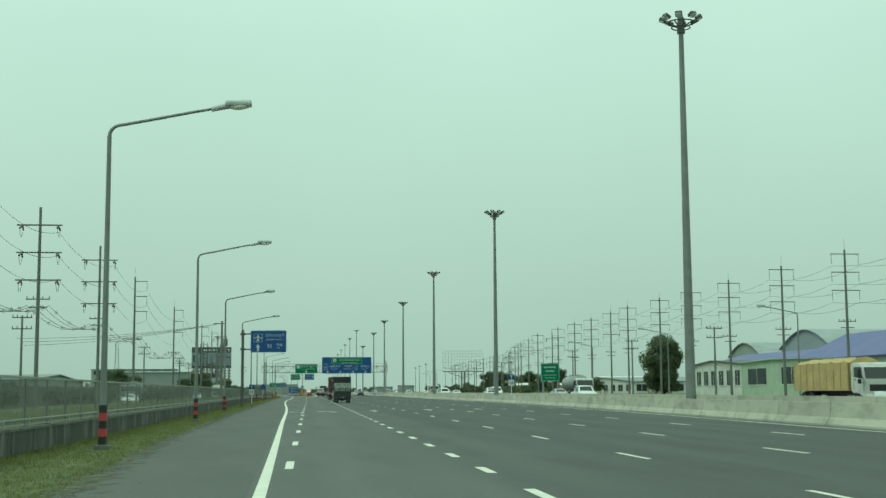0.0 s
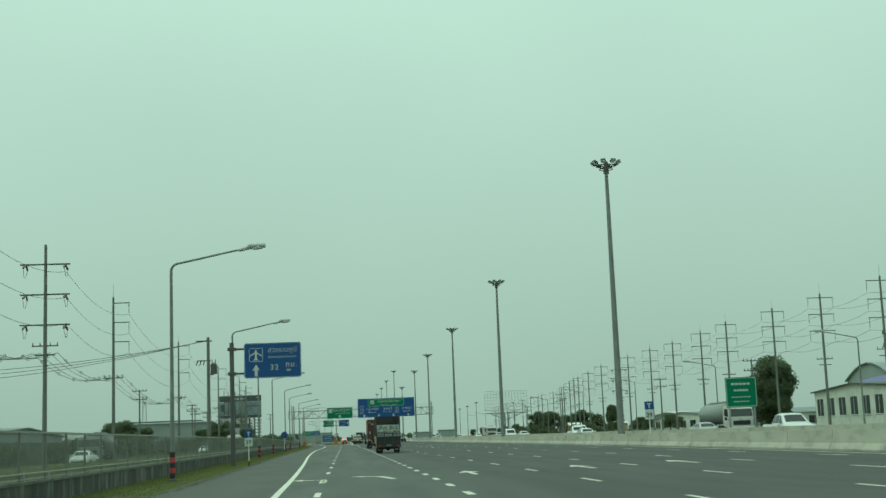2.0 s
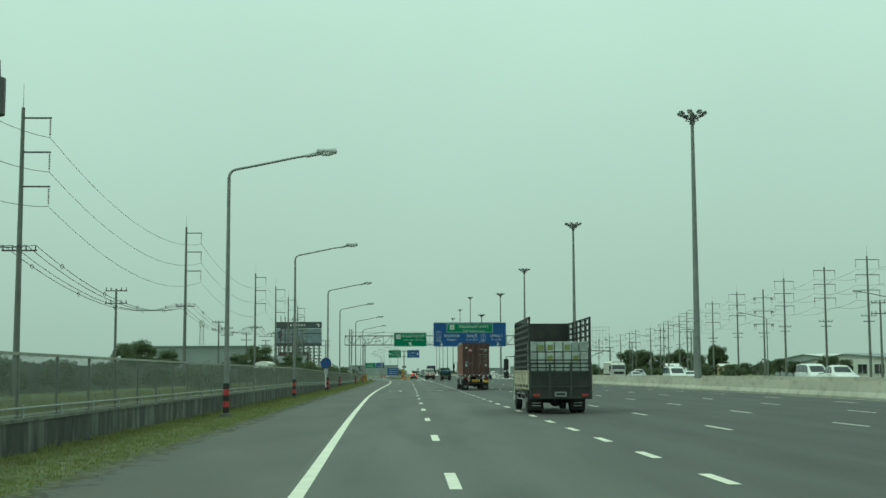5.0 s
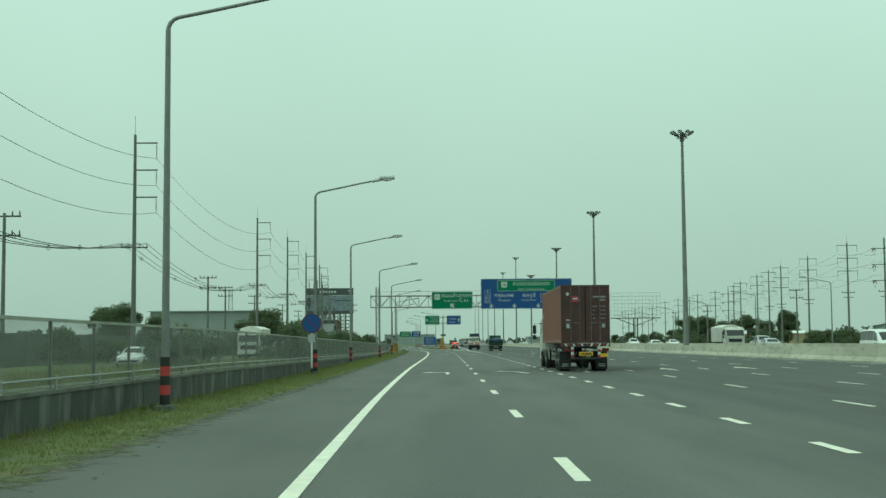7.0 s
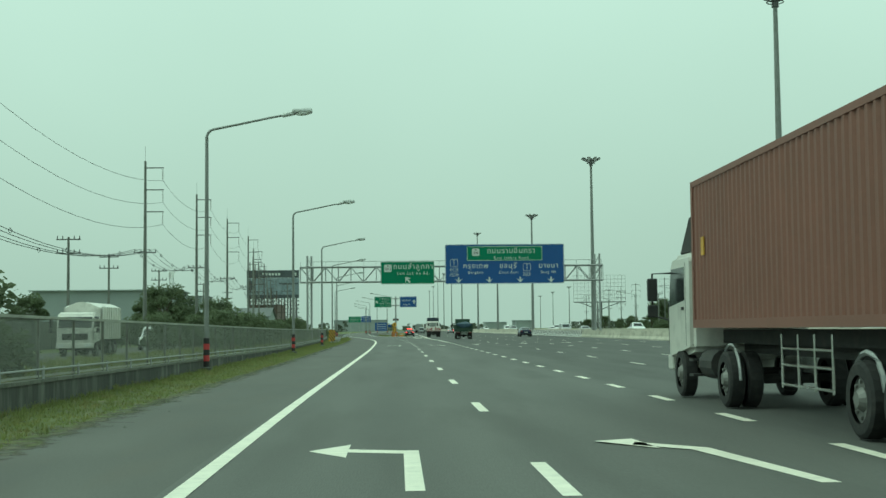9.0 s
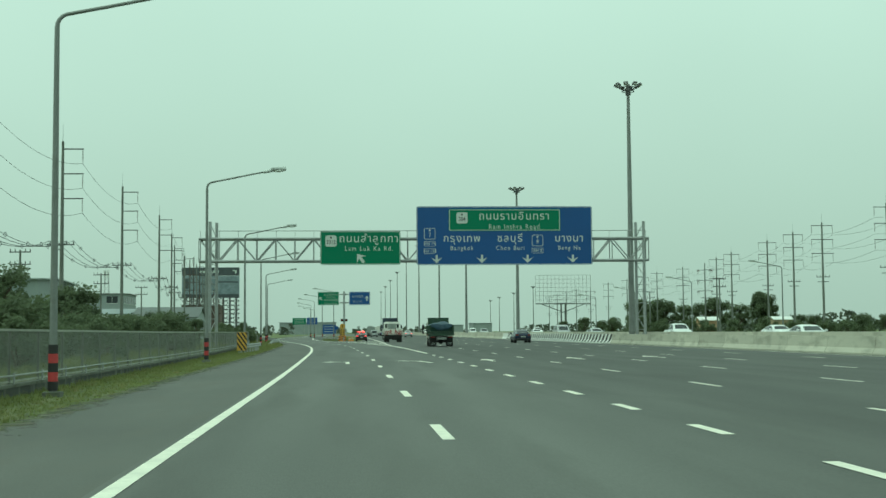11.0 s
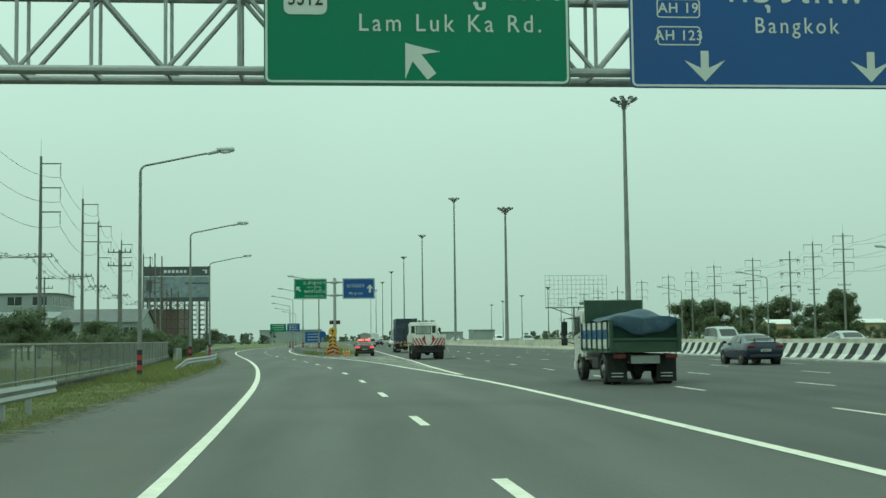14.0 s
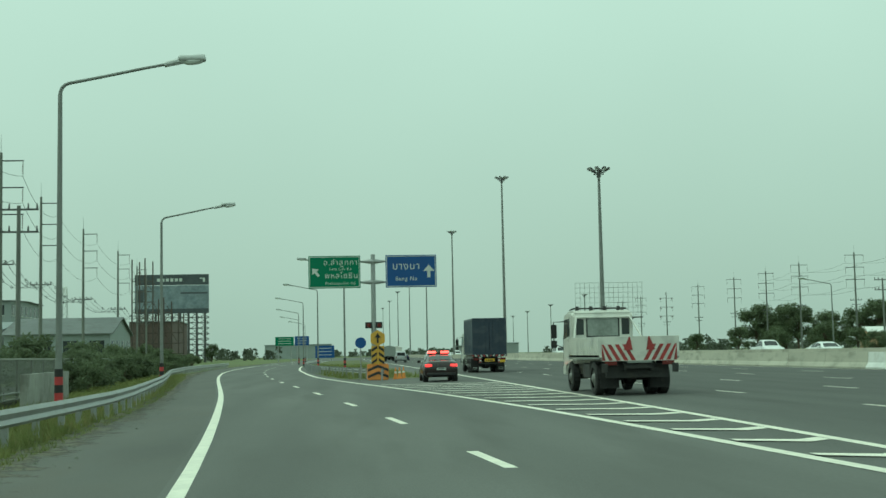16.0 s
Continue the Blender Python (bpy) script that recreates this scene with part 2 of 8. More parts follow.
for m in (BLADE, LEAF, FAR_LEAF):
    leafy(m)
VERGE_GRASS = material("ragged_verge_grass", (0.10, 0.118, 0.036), 0.95, var=0.42, scale=0.5, fine=7, bump=0.6, stain=(0.17, 0.15, 0.075), stain_amount=0.75)
frayed(VERGE_GRASS, 2.2, 1.1)
frayed(DIRT, 1.3, 1.6)


# ---- building tools ----
def thing(name, label, category, group="", kind="", at=(0, 0, 0), rz=0.0):
    ob = new(name)
    ob.empty_display_size = 0.3
    ob.matrix_world = pose(*at, 0, 0, rz)
    return tagged(ob, label, category, group, kind)


def mesh_of(name, bm, mat, smooth=False):
    me = bpy.data.meshes.new(name)
    bmesh.ops.recalc_face_normals(bm, faces=bm.faces)
    bm.to_mesh(me)
    bm.free()
    for m in (mat if isinstance(mat, (list, tuple)) else [mat]):
        me.materials.append(m)
    if smooth:
        me.polygons.foreach_set("use_smooth", [True] * len(me.polygons))
    return me


def part(name, bm, mat, parent=None, label="", smooth=False, kind=""):
    ob = new(name, mesh_of(name, bm, mat, smooth))
    ob.parent = parent
    return tagged(ob, label, kind=kind)


def solid(name, bm, mat, label, category, kind="", group="", smooth=False):
    return tagged(new(name, mesh_of(name, bm, mat, smooth)), label, category, group, kind)


def box(bm, x0, x1, y0, y1, z0, z1, bevel=0.0, slot=0):
    ret = bmesh.ops.create_cube(bm, size=1.0, matrix=Matrix.Translation(((x0 + x1) / 2, (y0 + y1) / 2, (z0 + z1) / 2)) @ Matrix.Diagonal((abs(x1 - x0), abs(y1 - y0), abs(z1 - z0), 1)))
    vs = ret["verts"]
    if bevel:
        es = list({e for v in vs for e in v.link_edges})
        r = bmesh.ops.bevel(bm, geom=es, offset=bevel, segments=2, affect="EDGES", profile=0.5)
        for f in r["faces"]:
            f.material_index = slot
    for v in vs:
        if v.is_valid:
            for f in v.link_faces:
                f.material_index = slot
    return vs


def rounded(bm, x0, x1, z0, z1, y0, y1, r, seg=5):
    """A flat plate with rounded corners, upright across the road."""
    pts = []
    for cx, cz, a0 in ((x1 - r, z1 - r, 0), (x0 + r, z1 - r, 90), (x0 + r, z0 + r, 180), (x1 - r, z0 + r, 270)):
        for k in range(seg + 1):
            a = radians(a0 + 90 * k / seg)
            pts.append((cx + r * math.cos(a), cz + r * math.sin(a)))
    f = [bm.verts.new((x, y0, z)) for x, z in pts]
    b = [bm.verts.new((x, y1, z)) for x, z in pts]
    n = len(pts)
    bm.faces.new(f)
    bm.faces.new(b[::-1])
    for k in range(n):
        bm.faces.new((f[k], f[(k + 1) % n], b[(k + 1) % n], b[k]))


def hoop(bm, x0, x1, z0, z1, y, r, t, seg=5):
    """A thin raised line along the edge of such a plate."""
    def ring(d):
        out = []
        q = max(0.01, r - d)
        for cx, cz, a0 in ((x1 - d - q, z1 - d - q, 0), (x0 + d + q, z1 - d - q, 90), (x0 + d + q, z0 + d + q, 180), (x1 - d - q, z0 + d + q, 270)):
            for k in range(seg + 1):
                a = radians(a0 + 90 * k / seg)
                out.append(bm.verts.new((cx + q * math.cos(a), y, cz + q * math.sin(a))))
        return out
    a, b = ring(0.0), ring(t)
    n = len(a)
    for k in range(n):
        bm.faces.new((a[k], a[(k + 1) % n], b[(k + 1) % n], b[k]))


def rod(bm, a, b, r0, r1=None, seg=8, slot=0):
    a, b = Vector(a), Vector(b)
    d = b - a
    m = Matrix.Translation((a + b) / 2) @ d.to_track_quat("Z", "Y").to_matrix().to_4x4()
    ret = bmesh.ops.create_cone(bm, cap_ends=True, segments=seg, radius1=r0, radius2=r0 if r1 is None else r1, depth=d.length, matrix=m)
    for v in ret["verts"]:
        for f in v.link_faces:
            f.material_index = slot


def bar(bm, a, b, w, h, slot=0):
    """A rectangular bar from a to b, w across and h high."""
    a, b = Vector(a), Vector(b)
    d = b - a
    side = d.cross(Vector((0, 0, 1)))
    side = side.normalized() if side.length > 1e-6 else Vector((1, 0, 0))
    up = side.cross(d).normalized()
    vs = [bm.verts.new(p + side * (w / 2 * i) + up * (h / 2 * j)) for p in (a, b) for i, j in ((-1, -1), (1, -1), (1, 1), (-1, 1))]
    for q in ((0, 1, 2, 3), (7, 6, 5, 4), (0, 4, 5, 1), (1, 5, 6, 2), (2, 6, 7, 3), (3, 7, 4, 0)):
        bm.faces.new([vs[i] for i in q]).material_index = slot


def tube(bm, pts, r, seg=6, r_end=None, slot=0):
    """A bent tube along points."""
    pts = [Vector(p) for p in pts]
    rings = []
    for i, p in enumerate(pts):
        d = (pts[min(i + 1, len(pts) - 1)] - pts[max(i - 1, 0)]).normalized()
        side = d.cross(Vector((0.0, 1.0, 0.0)) if abs(d.y) < 0.9 else Vector((0, 0, 1))).normalized()
        up = side.cross(d)
        rad = r if r_end is None else r + (r_end - r) * i / (len(pts) - 1)
        rings.append([bm.verts.new(p + (side * math.cos(k * math.tau / seg) + up * math.sin(k * math.tau / seg)) * rad) for k in range(seg)])
    for a, b in zip(rings, rings[1:]):
        for k in range(seg):
            bm.faces.new((a[k], a[(k + 1) % seg], b[(k + 1) % seg], b[k])).material_index = slot
    for ring in (rings[0], rings[-1]):
        bm.faces.new(ring).material_index = slot


def prism(bm, outline, x0, x1, slot=0):
    """An outline of (y, z) drawn out from x0 to x1."""
    a = [bm.verts.new((x0, y, z)) for y, z in outline]
    b = [bm.verts.new((x1, y, z)) for y, z in outline]
    n = len(outline)
    fs = [bm.faces.new(a), bm.faces.new(b[::-1])] + [bm.faces.new((a[i], b[i], b[(i + 1) % n], a[(i + 1) % n])) for i in range(n)]
    for f in fs:
        f.material_index = slot
    return fs


def lerp(table, y):
    """Reads x at y from a table of (y, x)."""
    return float(np.interp(y, [p[0] for p in table], [p[1] for p in table]))


def strip(bm, ys, left, right, z, slot=0):
    """A sheet between two lines given as functions of y; z is a function of x and y."""
    prev = None
    for y in ys:
        a, b = left(y), right(y)
        row = [bm.verts.new((a, y, z(a, y))), bm.verts.new((b, y, z(b, y)))]
        if prev:
            bm.faces.new((prev[0], prev[1], row[1], row[0])).material_index = slot
        prev = row


def words(text, size, mat, parent, at, name="lettering", align="CENTER", tilt=90.0, turn=0.0, squash=1.0, bold=0.0, spread_by=1.12):
    """Lettering as a thin raised mesh, upright and facing back down the road."""
    cu = bpy.data.curves.new(name, "FONT")
    cu.body, cu.size, cu.align_x, cu.align_y, cu.extrude, cu.resolution_u = text, size, align, "CENTER", 0.004, 3
    cu.offset, cu.space_character = bold, spread_by
    ob = bpy.data.objects.new("type_former", cu)
    scene.collection.objects.link(ob)
    bpy.context.view_layer.update()
    me = bpy.data.meshes.new_from_object(ob.evaluated_get(bpy.context.evaluated_depsgraph_get()))
    bpy.data.objects.remove(ob)
    bpy.data.curves.remove(cu)
    me.materials.clear()
    me.materials.append(mat)
    out = new(name, me)
    out.parent = parent
    out.matrix_local = pose(*at, tilt, 0, turn) @ Matrix.Diagonal((squash, 1, 1, 1))
    return out


# ---- ground and road ----
EDGE_LINE = [(-80, 0.2), (0, -0.15), (21, -0.33), (48, -0.68), (66, -0.93), (108, -1.38), (143, -2.02), (173, -2.7), (190, -3.0), (221, -3.48), (258, -3.7), (300, -3.65), (330, -3.66), (355, -3.84), (385, -4.15), (413, -4.95), (436, -6.25), (448, -7.1), (471, -9.0), (493, -11.2), (519, -13.7), (548, -16.0), (575, -17.2), (620, -18.0), (700, -17.0), (900, -14)]
GRASS_EDGE = [(-80, -2.6), (21, -3.1), (46, -4.3), (100, -5.1), (173, -5.9), (212, -6.4), (250, -6.6), (307, -6.8), (330, -7.1), (367, -7.3), (400, -7.9), (430, -8.55), (440, -8.75), (469, -10.7), (493, -13.2), (519, -15.8), (548, -18.2), (575, -19.4), (620, -20.2), (700, -19.2), (900, -16)]
WALL_LINE = [(-80, -6.2), (33, -7.0), (100, -7.8), (179, -8.75), (229, -8.95), (315, -9.4), (380, -10.4), (430, -12.5), (470, -15.5), (520, -20.5), (560, -23.5), (620, -25.0), (900, -22)]
MEDIAN = [(-80, 17.0), (0, 18.4), (45, 19.6), (71, 20.7), (110, 21.7), (155, 22.3), (236, 22.7), (400, 23.0), (1200, 23.2)]
RAMP_DASH = [(-80, 0), (350, 0.0), (368, -0.12), (417, -1.1), (439, -2.35), (449, -3.1), (458, -3.95), (466, -4.75), (475, -5.7), (484, -6.65), (498, -8.1), (513, -9.6), (548, -12.0), (575, -13.2), (620, -14.0), (700, -13.0), (900, -10)]
GORE_LEFT = [(371, 3.85), (400, 3.62), (415, 3.3), (425, 2.5), (436, 1.7), (443, 1.45), (450, 0.95), (462.5, -0.05), (468, -0.7), (485, -3.1), (509, -6.2), (548, -8.4), (575, -9.4), (620, -10.2), (700, -9.4), (900, -6)]
GORE_RIGHT = [(371, 3.9), (416, 3.3), (425, 3.15), (439, 3.15), (445, 3.22), (458, 3.35), (481, 3.35), (900, 3.5)]


def eased(table, reach=13.0, step=7.0):
    """The same line with its corners rounded off."""
    y0, y1 = table[0][0], table[-1][0]
    n = int((y1 - y0) / step)
    out = []
    for i in range(n + 1):
        y = y0 + (y1 - y0) * i / n
        r = min(reach, y - y0, y1 - y)
        out.append((y, sum(lerp(table, y + r * k / 4) * (5 - abs(k)) for k in range(-4, 5)) / 25))
    return out


EDGE_LINE, GRASS_EDGE, WALL_LINE, RAMP_DASH, GORE_LEFT = [eased(q) for q in (EDGE_LINE, GRASS_EDGE, WALL_LINE, RAMP_DASH, GORE_LEFT)]


def road_z(x, y=0.0):
    return 0.0115 * max(0.0, min(x, 46.0))


bm = bmesh.new()
xs = [-2500, -600, -150, -60, -26] + [-21, -12, -4, 0, 8, 16, 23, 32, 46, 60, 110, 300, 900, 2500]
ys = [-900, -200, -80, 0, 100, 200, 300, 400, 500, 620, 900, 1500, 2600, 4200]
grid = [[bm.verts.new((x, y, road_z(x) - (0.05 if -24 < x < 48 else 0.02))) for x in xs] for y in ys]
for i in range(len(ys) - 1):
    for j in range(len(xs) - 1):
        bm.faces.new((grid[i][j], grid[i][j + 1], grid[i + 1][j + 1], grid[i + 1][j]))
ground = solid("ground", bm, FIELD, "flat scrubby green field around the motorway", "ground", "structure")

bm = bmesh.new()
ROAD_YS = [-80 + 10 * i for i in range(42)] + [340 + 4 * i for i in range(90)] + [700 + 40 * i for i in range(13)]
prev = None
for y in ROAD_YS:
    g = lerp(GRASS_EDGE, y)
    e = lerp(EDGE_LINE, y)
    row = [bm.verts.new((x, y, road_z(x))) for x in (g - 1.7, e - 0.2, 0.5, 4.0, 12.0, lerp(MEDIAN, y) - 1.0, lerp(MEDIAN, y) + 0.4)]
    if prev:
        for k in range(6):
            bm.faces.new((prev[k], prev[k + 1], row[k + 1], row[k])).material_index = 1 if k in (0, 5) else 0
    prev = row
road = solid("road", bm, [ASPHALT, SHOULDER], "worn grey asphalt motorway carriageway with paved shoulders", "road", "structure")

bm = bmesh.new()
strip(bm, ROAD_YS, lambda y: lerp(MEDIAN, y) + 1.6, lambda y: lerp(MEDIAN, y) + 21, lambda x, y: road_z(x))
solid("road_opposite", bm, ASPHALT, "asphalt carriageway for oncoming traffic", "road", "structure")
bm = bmesh.new()
strip(bm, ROAD_YS, lambda y: lerp(MEDIAN, y) + 0.35, lambda y: lerp(MEDIAN, y) + 1.65, lambda x, y: road_z(x) + 0.006)
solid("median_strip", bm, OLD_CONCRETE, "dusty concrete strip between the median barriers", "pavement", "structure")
def cover(name, mat, label, category, y1, inner, outer, z):
    """A sheet of ground cover whose edge coordinate runs from 0 along the wall to 1 at the road."""
    bm = bmesh.new()
    uv = bm.loops.layers.uv.new("edge")
    prev = None
    for i in range(int((y1 + 80) / 3.0) + 1):
        y = -80 + 3.0 * i
        a, b = inner(y), outer(y)
        row = [(bm.verts.new((a, y, z)), 0.0), (bm.verts.new((b, y, z)), 1.0)]
        if prev:
            f = bm.faces.new((prev[0][0], prev[1][0], row[1][0], row[0][0]))
            for lp, u in zip(f.loops, (0.0, 1.0, 1.0, 0.0)):
                lp[uv].uv = (u, 0.0)
        prev = row
    return solid(name, bm, mat, label, category, "structure")


cover("verge", VERGE_GRASS, "narrow grassy roadside verge with dry patches", "grass verge", 690, lambda y: lerp(WALL_LINE, y) + 0.1, lambda y: lerp(GRASS_EDGE, y) + 0.75, 0.010)
cover("verge_dirt", DIRT, "sandy dirt washed over the edge of the shoulder", "dirt", 560, lambda y: lerp(GRASS_EDGE, y) - 1.6, lambda y: lerp(GRASS_EDGE, y) + 0.6, 0.005)


WALL_FALL = [(225, 0.0), (245, -0.1), (316, -0.4), (345, -0.45)]
bm = bmesh.new()
BANK_YS = [-80 + 2.0 * i for i in range(262)]
prev = None
for y in BANK_YS:
    w = lerp(WALL_LINE, y) - 0.08
    far = min(-19.6, w - 4.0)
    row = []
    for t, z in ((0.0, 0.60), (0.15, 0.62), (0.35, 0.58), (0.55, 0.58), (0.75, 0.5), (0.9, 0.2), (1.0, -0.03)):
        x = w + (far - w) * t
        row.append(bm.verts.new((x, y, z + lerp(WALL_FALL, y) * (1.0 if t < 0.8 else 0.5) + (0.06 * noise.noise((x * 0.3, y * 0.2, 4.0)) if 0 < t < 1 else 0))))
    if prev:
        for k in range(6):
            bm.faces.new((prev[k], prev[k + 1], row[k + 1], row[k]))
    prev = row
solid("bank", bm, GRASS, "raised grassy bank held by the low wall", "grass bank", "structure", smooth=True)


def ribbon(bm, table, y0, y1, w, step=6.0, lift=0.008):
    """A painted line of width w along a table of (y, x)."""
    n = max(2, int((y1 - y0) / step) + 1)
    ys = [y0 + (y1 - y0) * i / (n - 1) for i in range(n)]
    strip(bm, ys, lambda y: lerp(table, y) - w / 2, lambda y: lerp(table, y) + w / 2, lambda x, y: road_z(x) + lift)


def marking(name, bm, label=""):
    return part(name, bm, PAINT, road, label)


bm = bmesh.new()
ribbon(bm, EDGE_LINE, -80, 760, 0.2, 3.0)
marking("edge_line", bm, "continuous white edge line")
for table, y0, y1, w in ((GORE_LEFT, 371, 780, 0.24), (GORE_RIGHT, 421, 900, 0.22)):
    bm = bmesh.new()
    ribbon(bm, table, y0, y1, w, 3.0)
    marking("gore_line", bm, "continuous white line beside the exit")
bm = bmesh.new()
ribbon(bm, [(y, x - 0.95) for y, x in MEDIAN], -80, 1100, 0.14, 10.0)
marking("median_edge_line", bm, "faded white line along the median")
for y in [422.9 + 2.97 * i for i in range(21)]:
    a, b = lerp(GORE_LEFT, y) + 0.12, lerp(GORE_RIGHT, y) - 0.12
    if b - a < 0.3:
        continue
    bm = bmesh.new()
    mid = a + (b - a) * 0.68
    h = road_z(3) + 0.008
    p = [bm.verts.new(q) for q in ((a, y + 0.62, h), (mid, y, h), (b, y + 0.4, h), (b, y + 0.95, h), (mid, y + 0.55, h), (a, y + 1.0, h))]
    bm.faces.new((p[0], p[1], p[4], p[5]))
    bm.faces.new((p[1], p[2], p[3], p[4]))
    marking("hatch_stripe", bm)

dash_mesh = {}


def dash(x0, y0, x1, w, length):
    """One painted dash whose slant follows its line."""
    key = (round(x1 - x0, 2), w, length)
    if key not in dash_mesh:
        bm = bmesh.new()
        d = x1 - x0
        bm.faces.new([bm.verts.new(p) for p in ((-w / 2, -length / 2, 0), (w / 2, -length / 2, 0), (d + w / 2, length / 2, 0), (d - w / 2, length / 2, 0))])
        dash_mesh[key] = mesh_of("lane_dash", bm, PAINT)
    ob = new("lane_dash", dash_mesh[key])
    ob.parent = road
    ob.location = (x0, y0, road_z(x0) + 0.008)


DRIFT = [(0, 0), (130, 0), (172, 2.9), (235, 4.0), (320, 3.6), (345, 4.7), (356, 6.2), (425, 6.3), (434, 6.9), (445, 5.8), (457, 4.0), (900, 3.5)]
for i in range(-6, 60):
    y = 29.5 + 11.86 * i
    y += lerp(DRIFT, y)
    x = lerp(RAMP_DASH, y - 1.45)
    dash(x, y, x + round(lerp(RAMP_DASH, y + 1.45) - x, 2), 0.18, 2.9)
SHORT_DRIFT = [(0, 0.3), (130, 0.0), (178, -2.8), (235, -1.2), (262, -2.0), (320, -4.8), (345, -4.8), (365, -3.6)]
for i in range(-10, 62):
    y = 20.1 + 5.905 * i
    y += lerp(SHORT_DRIFT, y)
    if y < 368:
        dash(3.87, y, 3.87, 0.2, 1.9)
for x, ph in ((7.8, 18.2), (11.7, 18.9), (15.6, 17.0), (19.3, 17.5)):
    for i in range(-7, 62):
        if x < lerp(MEDIAN, ph + 11.87 * i) - 1.6:
            dash(x, ph + 11.86 * i + (4.5 if i > 11 else 0.0), x, 0.14, 2.9)


def arrow(x, y, kind):
    """A painted lane arrow; its tail starts at y."""
    bm = bmesh.new()

    def face(*pts):
        bm.faces.new([bm.verts.new((px, py, 0)) for px, py in pts])
    if kind == "left":
        face((-0.06, 0), (0.13, 0), (0.13, 4.0), (-0.06, 4.0))
        face((-0.06, 3.6), (-0.06, 4.0), (-0.75, 4.25), (-0.75, 3.85))
        face((-0.75, 3.2), (-0.75, 4.9), (-1.25, 4.05))
    elif kind == "half_left":
        face((0.35, 0), (0.55, 0), (0.15, 3.6), (-0.1, 3.4))
        face((-0.1, 3.4), (0.15, 3.6), (-0.6, 4.5), (-0.7, 4.1))
        face((-0.45, 3.6), (-0.55, 5.0), (-1.1, 4.7))
    else:
        face((-0.09, 0), (0.1, 0), (0.09, 3.1), (-0.09, 3.1))
        face((-0.42, 2.9), (0.42, 2.9), (0.0, 5.0))
    ob = marking("lane_arrow", bm)
    ob.location = (x, y, road_z(x) + 0.008)


for y in (99.5, 246.0, 347.0):
    arrow(-1.45 if y > 150 else -0.1, y - (0 if y > 150 else 1.0), "left")
    arrow(2.1, y, "half_left")
    arrow(5.55, y, "ahead")
    arrow(9.9, y, "ahead")
    arrow(13.8, y, "ahead")

# concrete median barriers, one unit after another
bm = bmesh.new()
FRONT_PROFILE = [(-0.30, 0), (0.30, 0), (0.30, 0.08), (0.15, 0.32), (0.09, 0.87), (-0.09, 0.87), (-0.15, 0.32), (-0.30, 0.08)]
BACK_PROFILE = [(-0.31, 0), (0.31, 0), (0.31, 0.09), (0.15, 0.36), (0.09, 1.05), (-0.09, 1.05), (-0.15, 0.36), (-0.31, 0.09)]
LEN = 5.94


def barrier_mesh(mat, prof):
    bm = bmesh.new()
    a = [bm.verts.new((x, 0, z)) for x, z in prof]
    b = [bm.verts.new((x, LEN - 0.05, z)) for x, z in prof]
    n = len(prof)
    bm.faces.new(a)
    bm.faces.new(b[::-1])
    for i in range(n):
        bm.faces.new((a[i], b[i], b[(i + 1) % n], a[(i + 1) % n]))
    return mesh_of("barrier_unit", bm, mat)


bm.free()
barrier_plain, barrier_white, barrier_back = barrier_mesh(CONCRETE, FRONT_PROFILE), barrier_mesh(WHITE, FRONT_PROFILE), barrier_mesh(CONCRETE, BACK_PROFILE)
barrier = thing("median_barrier", "long row of precast concrete median barriers, stained", "barrier", kind="structure")
for side, off in (("front", 0.1), ("back", 1.9)):
    for i in range(130):
        y = -60 + LEN * i
        if y > 690:
            break
        x = lerp(MEDIAN, y) + off
        x2 = lerp(MEDIAN, y + LEN) + off
        ob = new("barrier_unit", barrier_back if side == "back" else barrier_white if 399.5 < y < 481 else barrier_plain)
        ob.parent = barrier
        ob.matrix_local = pose(x, y, road_z(x), 0, 0, -math.degrees(math.atan2(x2 - x, LEN)))
bm = bmesh.new()
for off in (0.1, 1.9):
    bar(bm, (23.1 + off, 690, road_z(23) + 0.5), (23.2 + off, 1200, road_z(23) + 0.5), 0.3, 1.0)
part("barrier_beyond", bm, CONCRETE, barrier, kind="stuff")
# black slanted stripes on the widened pier end
stripes = thing("striped_barrier_face", "black and white slanted stripes painted on the barrier", "barrier marking", kind="structure")
for i in range(47):
    y = 403.6 + 1.65 * i
    bm = bmesh.new()
    x = lerp(MEDIAN, y) + 0.1
    h = road_z(x)
    p = [bm.verts.new(q) for q in ((x - 0.157, y, h + 0.32), (x - 0.157, y + 0.8, h + 0.32), (x - 0.097, y + 0.2, h + 0.86), (x - 0.097, y - 0.6, h + 0.86))]
    bm.faces.new(p)
    q = [bm.verts.new(v) for v in ((x - 0.308, y + 0.25, h + 0.08), (x - 0.308, y + 1.05, h + 0.08), (x - 0.157, y + 0.8, h + 0.32), (x - 0.157, y, h + 0.32))]
    bm.faces.new(q)
    part("black_stripe", bm, BLACK, stripes)

# low retaining wall with chain-link fence
bm = bmesh.new()
wy = [-80 + 6 * i for i in range(102)]
for a, b in zip(wy, wy[1:]):
    xa, xb = lerp(WALL_LINE, a), lerp(WALL_LINE, b)
    d = lerp(WALL_FALL, (a + b) / 2)
    box(bm, -0.11, 0.11, 0, b - a - 0.03, -0.03, 0.65 + d)
    bm.verts.ensure_lookup_table()
    for v in bm.verts[-8:]:
        v.co = Vector((xa + (xb - xa) * v.co.y / (b - a) + v.co.x, a + v.co.y, v.co.z))
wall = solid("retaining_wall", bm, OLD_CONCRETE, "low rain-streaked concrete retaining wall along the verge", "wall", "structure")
bm = bmesh.new()
